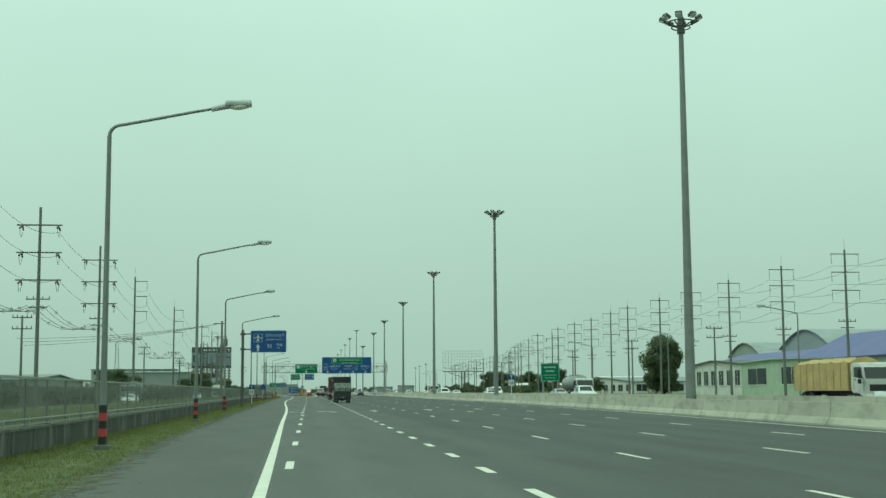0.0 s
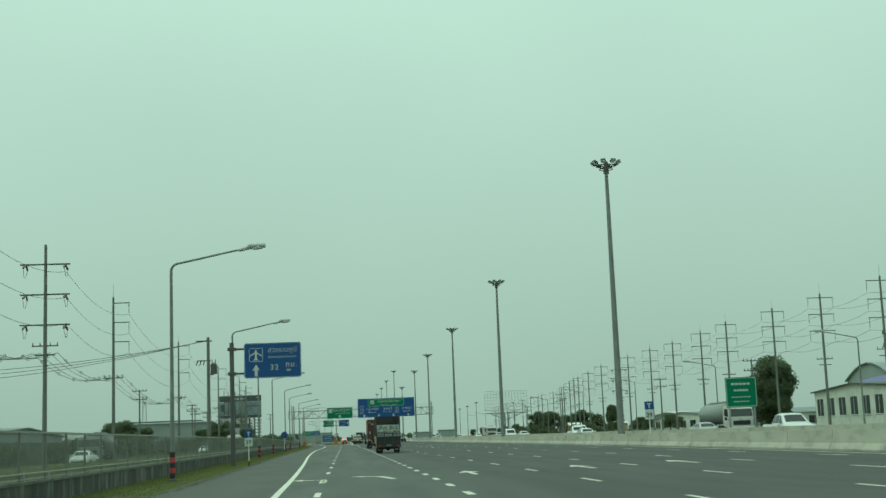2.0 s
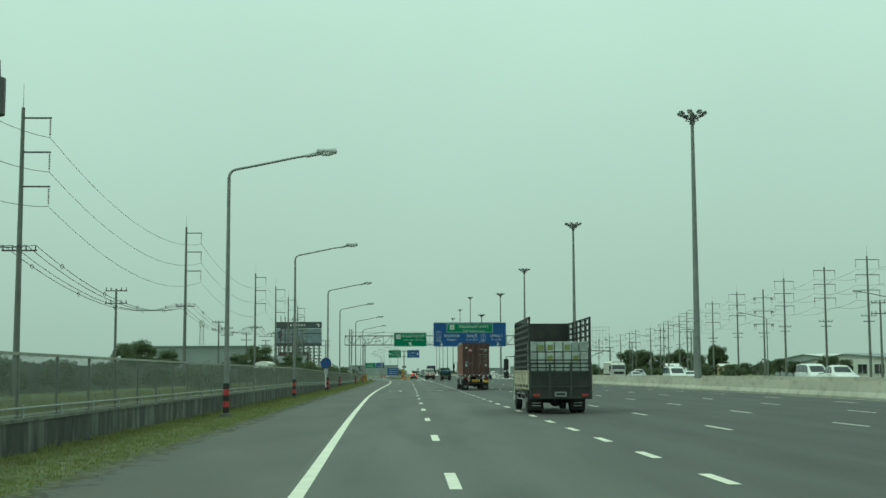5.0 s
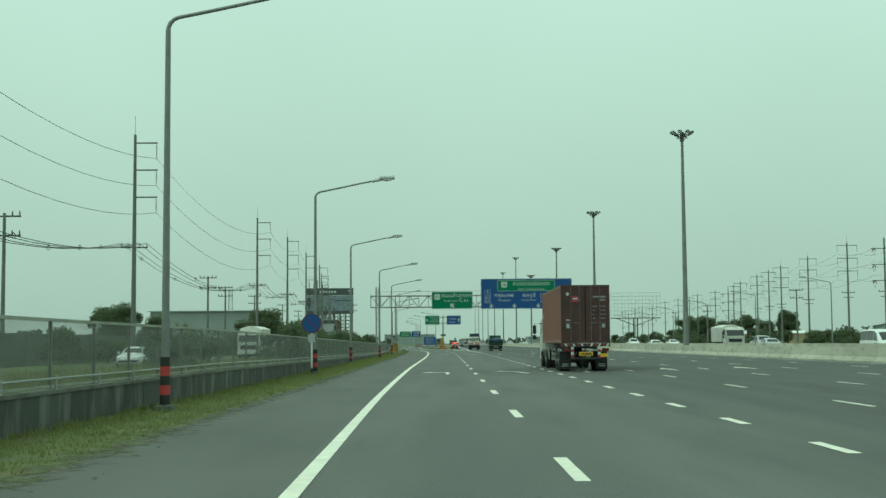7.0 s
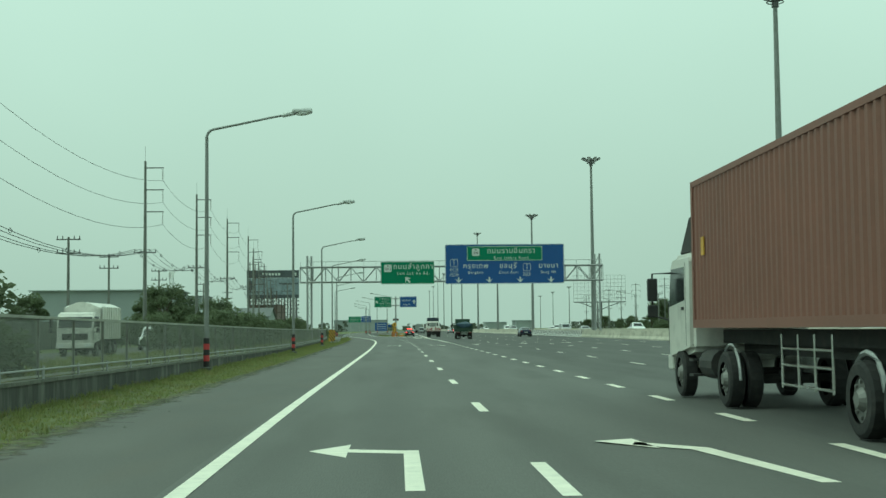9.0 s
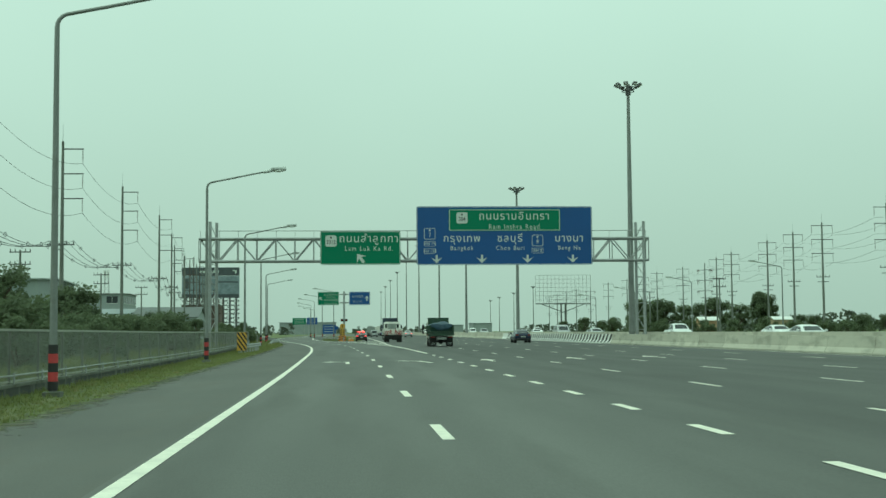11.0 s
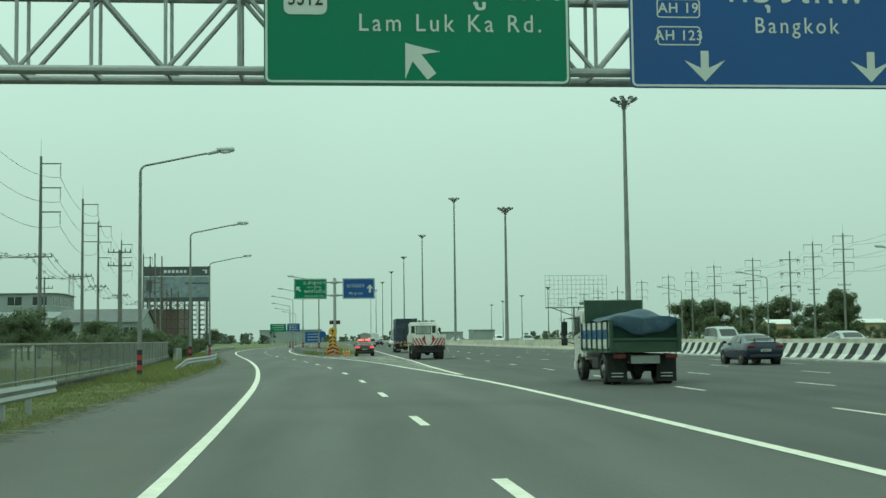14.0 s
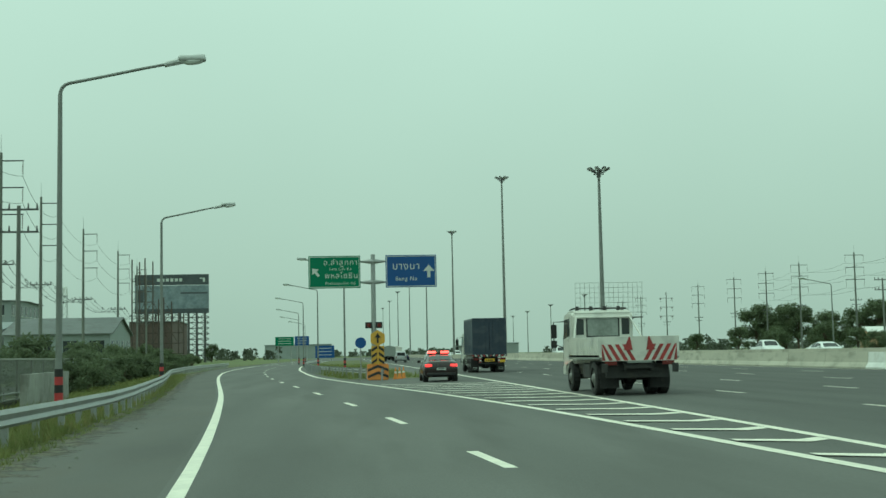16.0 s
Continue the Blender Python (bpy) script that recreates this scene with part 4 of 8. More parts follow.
def wheel(ob, x, y, r, w, rim=True, outward=-1):
    """A wheel with a rounded tyre and a dished rim; outward is the side that its face shows."""
    bm = bmesh.new()
    seg, prof = 22, [(-w / 2, r * 0.62), (-w / 2, r * 0.9), (-w * 0.38, r), (w * 0.38, r), (w / 2, r * 0.9), (w / 2, r * 0.62)]
    rings = [[bm.verts.new((x + px, y + pr * math.cos(k * math.tau / seg), r + pr * math.sin(k * math.tau / seg))) for px, pr in prof] for k in range(seg)]
    for k in range(seg):
        a, b = rings[k], rings[(k + 1) % seg]
        for j in range(len(prof) - 1):
            bm.faces.new((a[j], a[j + 1], b[j + 1], b[j]))
    t = part("wheel", bm, RUBBER, ob)
    if rim:
        bm = bmesh.new()
        f = x + outward * w * 0.32
        rod(bm, (x - w * 0.30, y, r), (x + w * 0.30, y, r), r * 0.63, r * 0.63, 18)
        rod(bm, (f, y, r), (f + outward * w * 0.28, y, r), r * 0.32, r * 0.2, 14)
        for k in range(8):
            a = k * math.tau / 8
            rod(bm, (f, y + r * 0.46 * math.cos(a), r + r * 0.46 * math.sin(a)), (f + outward * 0.03, y + r * 0.46 * math.cos(a), r + r * 0.46 * math.sin(a)), r * 0.05, seg=6)
        part("rim", bm, RIM, t)
    return t


def axle(ob, y, half, r=0.5, w=0.28, dual=False):
    for s in (-1, 1):
        wheel(ob, s * (half - w / 2), y, r, w, True, s)
        if dual:
            wheel(ob, s * (half - w * 1.65), y, r, w, False, s)
    bm = bmesh.new()
    rod(bm, (-half + w, y, r), (half - w, y, r), 0.09, seg=8)
    if dual:
        bmesh.ops.create_uvsphere(bm, u_segments=10, v_segments=6, radius=0.24, matrix=pose(0, y, r))
    part("axle", bm, CHASSIS, ob)


def truck_cab(ob, y0, width, height, mat, length=1.9, floor=0.75):
    """A cab-over cab from y0 forwards, with doors, glass, mirrors, bumper and lights."""
    h = width / 2
    bm = bmesh.new()
    out = [(y0, floor), (y0 + length, floor - 0.25), (y0 + length + 0.05, floor + 0.85), (y0 + length - 0.22, height - 0.2), (y0 + length - 0.45, height), (y0 + 0.1, height), (y0, height - 0.15)]
    prism(bm, out, -h, h)
    bmesh.ops.bevel(bm, geom=bm.edges[:], offset=0.1, segments=3, affect="EDGES")
    cab = part("cab", bm, mat, ob)
    z0 = floor + (height - floor) * 0.52
    for s in (-1, 1):
        bm = bmesh.new()
        prism(bm, [(y0 + 0.55, z0), (y0 + length - 0.1, z0 - 0.12), (y0 + length - 0.33, height - 0.28), (y0 + 0.55, height - 0.28)], s * (h + 0.006), s * (h - 0.02))
        part("side_window", bm, GLASS, cab)
        bm = bmesh.new()
        for yy in (y0 + 0.45, y0 + length - 0.03):
            box(bm, s * h - 0.004, s * h + 0.004, yy - 0.01, yy + 0.01, floor + 0.1, z0 if yy > y0 + 1 else height - 0.2)
        part("door_gap", bm, BLACK, cab)
        bm = bmesh.new()
        box(bm, s * (h + 0.02), s * h, y0 + 0.62, y0 + 0.8, z0 - 0.2, z0 - 0.14)
        part("door_handle", bm, BLACK, cab)
        bm = bmesh.new()
        m0 = (s * (h - 0.02), y0 + length - 0.2, height - 0.35)
        m1 = (s * (h + 0.32), y0 + length + 0.12, height - 0.35)
        m2 = (s * (h + 0.32), y0 + length + 0.12, z0 - 0.3)
        tube(bm, [m0, m1, m2, (s * (h - 0.02), y0 + length - 0.05, z0 - 0.4)], 0.022, 6)
        mir = part("mirror_arm", bm, BLACK, cab)
        bm = bmesh.new()
        cx, cy = m1[0], m1[1]
        box(bm, cx - 0.11, cx + 0.11, cy - 0.05, cy + 0.05, height - 0.95, height - 0.45, 0.03)
        box(bm, cx - 0.11, cx + 0.11, cy - 0.05, cy + 0.05, height - 1.3, height - 1.03, 0.03)
        part("mirror", bm, BLACK, mir)
    bm = bmesh.new()
    prism(bm, [(y0 + length + 0.052, z0 - 0.1), (y0 + length - 0.17, height - 0.3), (y0 + length - 0.2, height - 0.3), (y0 + length + 0.02, z0 - 0.1)], -h + 0.12, h - 0.12)
    part("windscreen", bm, GLASS, cab)
    bm = bmesh.new()
    box(bm, -h * 0.5, h * 0.5, y0 - 0.006, y0 + 0.02, z0 - 0.02, height - 0.27)
    part("rear_window", bm, SKY_PALE_GLASS, cab, "rear window painted pale for the sky seen through it")
    for a, b, c, d in ((-h * 0.5 - 0.05, h * 0.5 + 0.05, z0 - 0.07, z0 - 0.02), (-h * 0.5 - 0.05, h * 0.5 + 0.05, height - 0.27, height - 0.22), (-h * 0.5 - 0.05, -h * 0.5, z0 - 0.02, height - 0.27), (h * 0.5, h * 0.5 + 0.05, z0 - 0.02, height - 0.27)):
        bm = bmesh.new()
        box(bm, a, b, y0 - 0.014, y0 + 0.02, c, d)
        part("window_seal", bm, BLACK, cab)
    for s in (-1, 1):
        bm = bmesh.new()
        box(bm, s * (h * 0.5 + 0.13), s * (h - 0.14), y0 - 0.006, y0 + 0.02, z0 + 0.02, height - 0.3, 0.005)
        part("corner_window", bm, GLASS, cab)
    bm = bmesh.new()
    box(bm, -h, h, y0 + length - 0.25, y0 + length + 0.14, floor - 0.42, floor - 0.1, 0.04)
    part("bumper", bm, mat, cab)
    for s in (-1, 1):
        bm = bmesh.new()
        box(bm, s * (h - 0.12), s * (h - 0.5), y0 + length + 0.1, y0 + length + 0.15, floor - 0.33, floor - 0.16, 0.02)
        part("headlight", bm, HEAD_GLASS, cab)
    bm = bmesh.new()
    box(bm, -h + 0.35, h - 0.35, y0 + length + 0.02, y0 + length + 0.07, floor + 0.1, floor + 0.5, 0.02)
    part("grille", bm, BLACK, cab)
    return cab


def frame_rails(ob, y0, y1, z, half=0.42):
    bm = bmesh.new()
    for s in (-1, 1):
        box(bm, s * half - 0.05, s * half + 0.05, y0, y1, z - 0.14, z + 0.12)
    n = int((y1 - y0) / 1.2)
    for k in range(n + 1):
        y = y0 + (y1 - y0) * k / max(1, n)
        box(bm, -half, half, y - 0.04, y + 0.04, z - 0.08, z + 0.08)
    part("chassis", bm, CHASSIS, ob)


def mudflap(ob, x, y, w, z0=0.12, z1=0.95, marks=True):
    bm = bmesh.new()
    box(bm, x - w / 2, x + w / 2, y - 0.012, y + 0.012, z0, z1)
    f = part("mudflap", bm, RUBBER, ob)
    if not marks:
        return
    bm = bmesh.new()
    for k in range(2):
        box(bm, x - w * 0.3, x + w * 0.3, y - 0.016, y - 0.012, z0 + 0.14 + 0.1 * k, z0 + 0.17 + 0.1 * k)
    part("flap_mark", bm, SIGN_WHITE, f)


def tail_lamps(ob, half, y, z, mat=TAIL_RED, w=0.38, h=0.13):
    for s in (-1, 1):
        bm = bmesh.new()
        box(bm, s * (half - w), s * half, y - 0.03, y + 0.03, z, z + h, 0.015)
        part("tail_lamp", bm, mat, ob)


def cage_truck(at):
    ob = thing("cage_truck", "stake-cage cargo truck loaded with stacked white crates", "truck", at=at)
    h, L = 1.18, 6.4
    frame_rails(ob, 0.2, L + 1.6, 0.82)
    axle(ob, 1.75, 1.12, 0.48, 0.26, True)
    axle(ob, L + 0.9, 1.08, 0.48, 0.26)
    truck_cab(ob, L + 0.12, 2.15, 2.62, TRUCK_WHITE, 1.75, 0.78)
    bm = bmesh.new()
    box(bm, -h, h, 0.0, L, 0.98, 1.10, 0.015)
    part("bed_floor", bm, CHASSIS, ob)
    for s in (-1, 1):
        bm = bmesh.new()
        box(bm, s * h, s * (h - 0.05), 0.06, L, 0.92, 1.62)
        sp = part("side_panel", bm, CREAM, ob, "cream steel side panel")
        bm = bmesh.new()
        for z in (1.10, 1.34, 1.58):
            box(bm, s * (h + 0.03), s * h, 0.06, L, z, z + 0.06, 0.01)
        for k in range(6):
            y = 0.1 + (L - 0.2) * k / 5
            box(bm, s * (h + 0.045), s * h, y - 0.05, y + 0.05, 0.9, 1.66)
        part("panel_rib", bm, CREAM, sp)
        for k in range(6):
            y = 0.07 + (L - 0.14) * k / 5
            bm = bmesh.new()
            box(bm, s * h, s * (h - 0.07), y - 0.05, y + 0.05, 1.62, 3.65)
            part("cage_post", bm, CAGE_STEEL, ob)
        for k in range(9):
            z = 1.78 + 0.23 * k
            bm = bmesh.new()
            box(bm, s * (h - 0.005), s * (h - 0.04), 0.02, L, z - 0.04, z + 0.04)
            part("cage_rail", bm, CAGE_STEEL, ob)
        for k in range(12):
            y = 0.3 + (L - 0.6) * k / 11
            bm = bmesh.new()
            box(bm, s * (h - 0.04), s * (h - 0.055), y - 0.022, y + 0.022, 1.64, 3.62)
            part("cage_upright", bm, CAGE_STEEL, ob)
    bm = bmesh.new()
    box(bm, -h + 0.05, h - 0.05, L - 0.05, L, 1.1, 3.65)
    part("front_bulkhead", bm, GREY_PLATE, ob)
    bm = bmesh.new()
    box(bm, -h, h, -0.05, 0.0, 0.56, 1.62, 0.01)
    gate = part("tailgate", bm, GREY_PLATE, ob, "dark steel tailgate")
    bm = bmesh.new()
    for x in (-h + 0.04, -0.4, 0.4, h - 0.04):
        box(bm, x - 0.045, x + 0.045, -0.085, -0.05, 0.58, 1.95)
    for z in (0.6, 1.0, 1.56):
        box(bm, -h, h, -0.075, -0.05, z, z + 0.06)
    part("tailgate_rib", bm, CAGE_STEEL, gate)
    bm = bmesh.new()
    for z in (1.72, 1.86, 2.0):
        box(bm, -h, h, -0.04, 0.0, z, z + 0.05)
    part("tailgate_rail", bm, CAGE_STEEL, gate)
    tail_lamps(ob, h - 0.14, -0.09, 0.66, GRIMY_RED, 0.26, 0.1)
    bm = bmesh.new()
    box(bm, -0.22, 0.22, -0.10, -0.05, 0.66, 0.84)
    part("number_plate", bm, GREY_BED, ob, "grimy plate with dark bars")
    bm = bmesh.new()
    box(bm, -0.16, 0.16, -0.106, -0.10, 0.71, 0.79)
    part("plate_bar", bm, BLACK, ob)
    for x in (-0.8, 0.8):
        mudflap(ob, x, 1.15, 0.55, 0.14, 0.9)
    for s in (-1, 1):
        bm = bmesh.new()
        for z in (0.5, 0.72):
            rod(bm, (s * 1.1, 2.5, z), (s * 1.1, L - 0.2, z), 0.025, seg=6)
        for y in (2.5, 4.2, L - 0.2):
            rod(bm, (s * 1.1, y, 0.48), (s * 1.1, y, 0.98), 0.02, seg=6)
        part("side_guard", bm, GALV, ob)
    for s in (-1, 1):
        bm = bmesh.new()
        box(bm, s * 0.62, s * 1.02, 3.2, 4.3, 0.48, 0.92, 0.06)
        part("fuel_tank" if s < 0 else "tool_box", bm, CHASSIS, ob)
    # crates in the bed
    bm = bmesh.new()
    box(bm, -0.135, 0.135, -0.135, 0.135, 0.0, 0.36, 0.02)
    box(bm, -0.141, 0.141, -0.141, 0.141, 0.30, 0.345)
    cw = mesh_of("crate", bm, SACK_WHITE)
    bm = bmesh.new()
    box(bm, -0.135, 0.135, -0.135, 0.135, 0.0, 0.36, 0.02)
    box(bm, -0.141, 0.141, -0.141, 0.141, 0.30, 0.345)
    box(bm, -0.1, 0.1, -0.139, 0.1, 0.05, 0.25, 0, 1)
    cg = mesh_of("crate", bm, [SACK_WHITE, SACK_GREEN])
    rnd = random.Random(4)
    x0, y0 = at[0], at[1]
    for j in range(3):
        for lay in range(4):
            for i in range(7):
                if lay == 3 and (i in (1, 5) and j == 0):
                    continue
                c = new("crate", cg if rnd.random() < (0.55 if lay == 3 else 0.22) else cw)
                tagged(c, "white plastic crate stacked in the truck bed" if c.data is cw else "crate printed in green and yellow, stacked", "crate", "crates in the cage truck")
                c.matrix_world = pose(x0 - 0.98 + 0.327 * i, y0 + 0.55 + 0.31 * j + rnd.uniform(-0.02, 0.02), at[2] + 1.105 + 0.415 * lay, 0, 0, rnd.uniform(-3, 3)) @ Matrix.Diagonal((1.05, 1, 1.06, 1))
    return ob


def container(name, label, at, L, H, side, door, marks=True):
    """A corrugated steel box with corner posts, doors, lock rods and markings; rear face at y = 0."""
    ob = thing(name, label, "shipping container", at=at)
    h = 1.219
    for s in (-1, 1):
        bm = bmesh.new()
        n = int(L / 0.28)
        ys = []
        for k in range(n):
            a = 0.12 + (L - 0.24) * k / n
            p = (L - 0.24) / n
            ys += [(a, 0.0), (a + p * 0.3, 0.0), (a + p * 0.5, 0.036), (a + p * 0.8, 0.036)]
        ys.append((L - 0.12, 0.0))
        prev = None
        for y, d in ys:
            row = [bm.verts.new((s * (h - 0.012 - d), y, z)) for z in (0.15, H - 0.1)]
            if prev:
                bm.faces.new((prev[0], row[0], row[1], prev[1]))
            prev = row
        part("side_wall", bm, side, ob, "corrugated side wall")
        bm = bmesh.new()
        box(bm, s * (h - 0.004), s * (h - 0.06), 0.141, L - 0.141, 0.0, 0.16)
        part("bottom_rail", bm, side, ob)
        bm = bmesh.new()
        box(bm, s * (h - 0.004), s * (h - 0.06), 0.141, L - 0.141, H - 0.11, H - 0.003)
        part("top_rail", bm, side, ob)
        for y in (0.0, L - 0.14):
            bm = bmesh.new()
            box(bm, s * h, s * (h - 0.1), y, y + 0.14, 0, H)
            part("corner_post", bm, door if y < 1 else side, ob)
    bm = bmesh.new()
    box(bm, -h + 0.06, h - 0.06, 0.06, L - 0.05, H - 0.05, H - 0.02)
    box(bm, -h + 0.06, h - 0.06, L - 0.08, L - 0.02, 0.05, H - 0.05)
    box(bm, -h + 0.06, h - 0.06, 0.06, L - 0.05, 0.05, 0.12)
    part("roof_and_front", bm, side, ob)
    bm = bmesh.new()
    box(bm, -h + 0.1, h - 0.1, 0.004, 0.1, 0, 0.14)
    part("door_sill", bm, door, ob)
    bm = bmesh.new()
    box(bm, -h + 0.1, h - 0.1, 0.004, 0.1, H - 0.13, H)
    part("door_header", bm, door, ob)
    for s in (-1, 1):
        bm = bmesh.new()
        box(bm, s * 0.02, s * (h - 0.11), 0.03, 0.08, 0.15, H - 0.14)
        for k in range(4):
            z = 0.35 + (H - 0.7) * k / 3
            box(bm, s * 0.1, s * (h - 0.2), 0.018, 0.03, z - 0.12, z + 0.12)
        leaf = part("door_leaf", bm, door, ob)
        for x in (0.28, 0.72):
            bm = bmesh.new()
            rod(bm, (s * x, 0.0, 0.08), (s * x, 0.0, H - 0.06), 0.02, seg=6)
            for z in (0.2, 0.75, H - 0.75, H - 0.2):
                box(bm, s * x - 0.04, s * x + 0.04, -0.01, 0.02, z - 0.04, z + 0.04)
            part("lock_rod", bm, ROD_STEEL if marks else door, leaf)
            bm = bmesh.new()
            box(bm, s * x - 0.03, s * (x + 0.3), -0.03, 0.0, 0.98, 1.03)
            part("lock_handle", bm, ROD_STEEL if marks else door, leaf)
    if marks:
        words("45G1", 0.14, SIGN_WHITE, ob, (0.86, 0.015, H - 0.75), "size_code")
        for z0, bars in ((H - 0.60, ((0.38, 0.68), (0.74, 1.02))), (H - 1.05, ((0.34, 0.6), (0.75, 1.0))), (H - 1.25, ((0.36, 0.48), (0.75, 1.0))), (H - 1.45, ((0.34, 0.45), (0.72, 1.02))), (H - 1.65, ((0.36, 0.5), (0.76, 1.0)))):
            bm = bmesh.new()
            for a, b in bars:
                box(bm, a, b, 0.010, 0.016, z0 - 0.03, z0 + 0.045 if z0 > H - 0.7 else z0)
            part("marking_bars", bm, GALV, ob)
        bm = bmesh.new()
        box(bm, -0.66, -0.34, -0.005, 0.016, H - 0.86, H - 0.55)
        part("owner_panel", bm, material("owner_panel_red", (0.36, 0.05, 0.075), 0.5, var=0.1, bump=0), ob, "red owner panel with a white bar")
        bm = bmesh.new()
        box(bm, -0.62, -0.38, -0.01, -0.005, H - 0.72, H - 0.65)
        part("owner_bar", bm, SIGN_WHITE, ob)
        bm = bmesh.new()
        rod(bm, (-0.88, 0.01, H - 0.45), (-0.88, 0.018, H - 0.45), 0.085, seg=14)
        box(bm, -0.97, -0.77, 0.01, 0.018, H - 1.78, H - 1.72)
        box(bm, -0.96, -0.80, 0.01, 0.018, H - 2.16, H - 1.94)
        box(bm, 0.82, 0.98, 0.01, 0.018, H - 2.13, H - 1.95)
        part("sticker", bm, SACK_WHITE, ob)
        bm = bmesh.new()
        box(bm, -h - 0.004, -h + 0.02, L - 1.0, L - 0.8, H - 1.5, H - 1.15)
        part("sticker", bm, YELLOW, ob)
    return ob


def container_truck(at, L, cab_mat, name, label, bed=1.42):
    ob = thing(name, label, "truck", at=at)
    frame_rails(ob, 0.1, L + 1.0, bed - 0.16, 0.5)
    for y in (1.9, 3.2):
        axle(ob, y, 1.22, 0.5, 0.28, True)
    axle(ob, L - 2.3, 1.22, 0.5, 0.28, True)
    axle(ob, L + 1.35, 1.2, 0.5, 0.28)
    truck_cab(ob, L + 0.25, 2.4, 2.95, cab_mat, 2.1, 0.95)
    bm = bmesh.new()
    prism(bm, [(L + 0.35, 2.93), (L + 1.9, 2.93), (L + 0.9, 3.75), (L + 0.35, 3.75)], -1.05, 1.05)
    bmesh.ops.bevel(bm, geom=bm.edges[:], offset=0.06, segments=2, affect="EDGES")
    part("wind_deflector", bm, CHASSIS, ob, "dark wind deflector on the cab roof")
    bm = bmesh.new()
    box(bm, -1.22, 1.22, -0.02, 0.08, bed - 0.17, bed - 0.02, 0.01)
    part("bed_end_beam", bm, CHASSIS, ob)
    for k in range(12):
        bm = bmesh.new()
        x = -1.2 + 0.2 * k
        sgn = -1 if k < 6 else 1
        p = [bm.verts.new(q) for q in ((x, -0.024, bed - 0.16), (x + 0.1, -0.024, bed - 0.16), (x + 0.1 + 0.08 * sgn, -0.024, bed - 0.03), (x + 0.08 * sgn, -0.024, bed - 0.03))]
        bm.faces.new(p)
        part("warning_stripe", bm, SIGN_WHITE if k % 2 else GRIMY_RED, ob)
    bm = bmesh.new()
    box(bm, -0.78, 0.78, 0.0, 0.06, 0.62, 0.70)
    part("underrun_bar", bm, CHASSIS, ob)
    for s in (-1, 1):
        for k in range(4):
            za, zb = 0.70 + (bed - 0.88) * k / 4, 0.70 + (bed - 0.88) * (k + 1) / 4
            bm = bmesh.new()
            box(bm, s * 0.60, s * 0.74, 0.0, 0.05, za, zb)
            part("underrun_leg", bm, SIGN_WHITE if k % 2 else GRIMY_RED, ob, "red and white striped underrun leg")
    bm = bmesh.new()
    box(bm, -0.34, 0.34, -0.01, 0.02, 0.78, 0.98)
    part("number_plate", bm, PLATE_YELLOW, ob, "yellow plate with dark bars")
    bm = bmesh.new()
    for k in range(6):
        box(bm, -0.27 + 0.095 * k, -0.21 + 0.095 * k, -0.016, -0.01, 0.82, 0.93)
    part("plate_bars", bm, BLACK, ob)
    bm = bmesh.new()
    box(bm, 0.72, 1.1, -0.01, 0.02, 0.72, 0.9)
    part("company_plate", bm, PLATE_YELLOW, ob)
    tail_lamps(ob, 1.15, 0.02, bed - 0.42, TAIL_RED, 0.34, 0.16)
    for x in (-0.93, 0.93):
        mudflap(ob, x, 1.25, 0.56, 0.1, 1.0)
    for s in (-1, 1):
        bm = bmesh.new()
        tube(bm, [(s * 1.08, L - 1.75 + 0.62 * math.cos(a) - 0.55, 0.5 + 0.62 * math.sin(a)) for a in [radians(q) for q in range(0, 181, 20)]], 0.03, 5)
        for y in (1.9, 3.2):
            tube(bm, [(s * 1.08, y + 0.58 * math.cos(a), 0.52 + 0.58 * math.sin(a)) for a in [radians(q) for q in range(10, 171, 20)]], 0.04, 5)
        part("mudguard", bm, GALV, ob)
        bm = bmesh.new()
        for z in (0.55, 0.85, 1.1):
            rod(bm, (s * 1.15, 4.3, z), (s * 1.15, 6.6, z), 0.022, seg=6)
        for y in (4.3, 5.05, 5.8, 6.6):
            rod(bm, (s * 1.15, y, 0.5), (s * 1.15, y, bed - 0.1), 0.02, seg=6)
        part("side_guard", bm, CHROME, ob)
        bm = bmesh.new()
        rod(bm, (s * 0.85, L - 1.1, 0.72), (s * 0.85, L - 0.1, 0.72), 0.3, seg=14)
        part("fuel_tank", bm, CHROME if s > 0 else CHASSIS, ob)
        bm = bmesh.new()
        for z in (0.45, 0.75, 1.05):
            box(bm, s * 1.15, s * 0.9, L + 0.35, L + 0.7, z, z + 0.05)
        part("cab_step", bm, CHASSIS, ob)
    bm = bmesh.new()
    box(bm, -0.2, 0.2, 3.6, L, bed - 0.5, bed - 0.25)
    part("gooseneck", bm, CHASSIS, ob)
    return ob


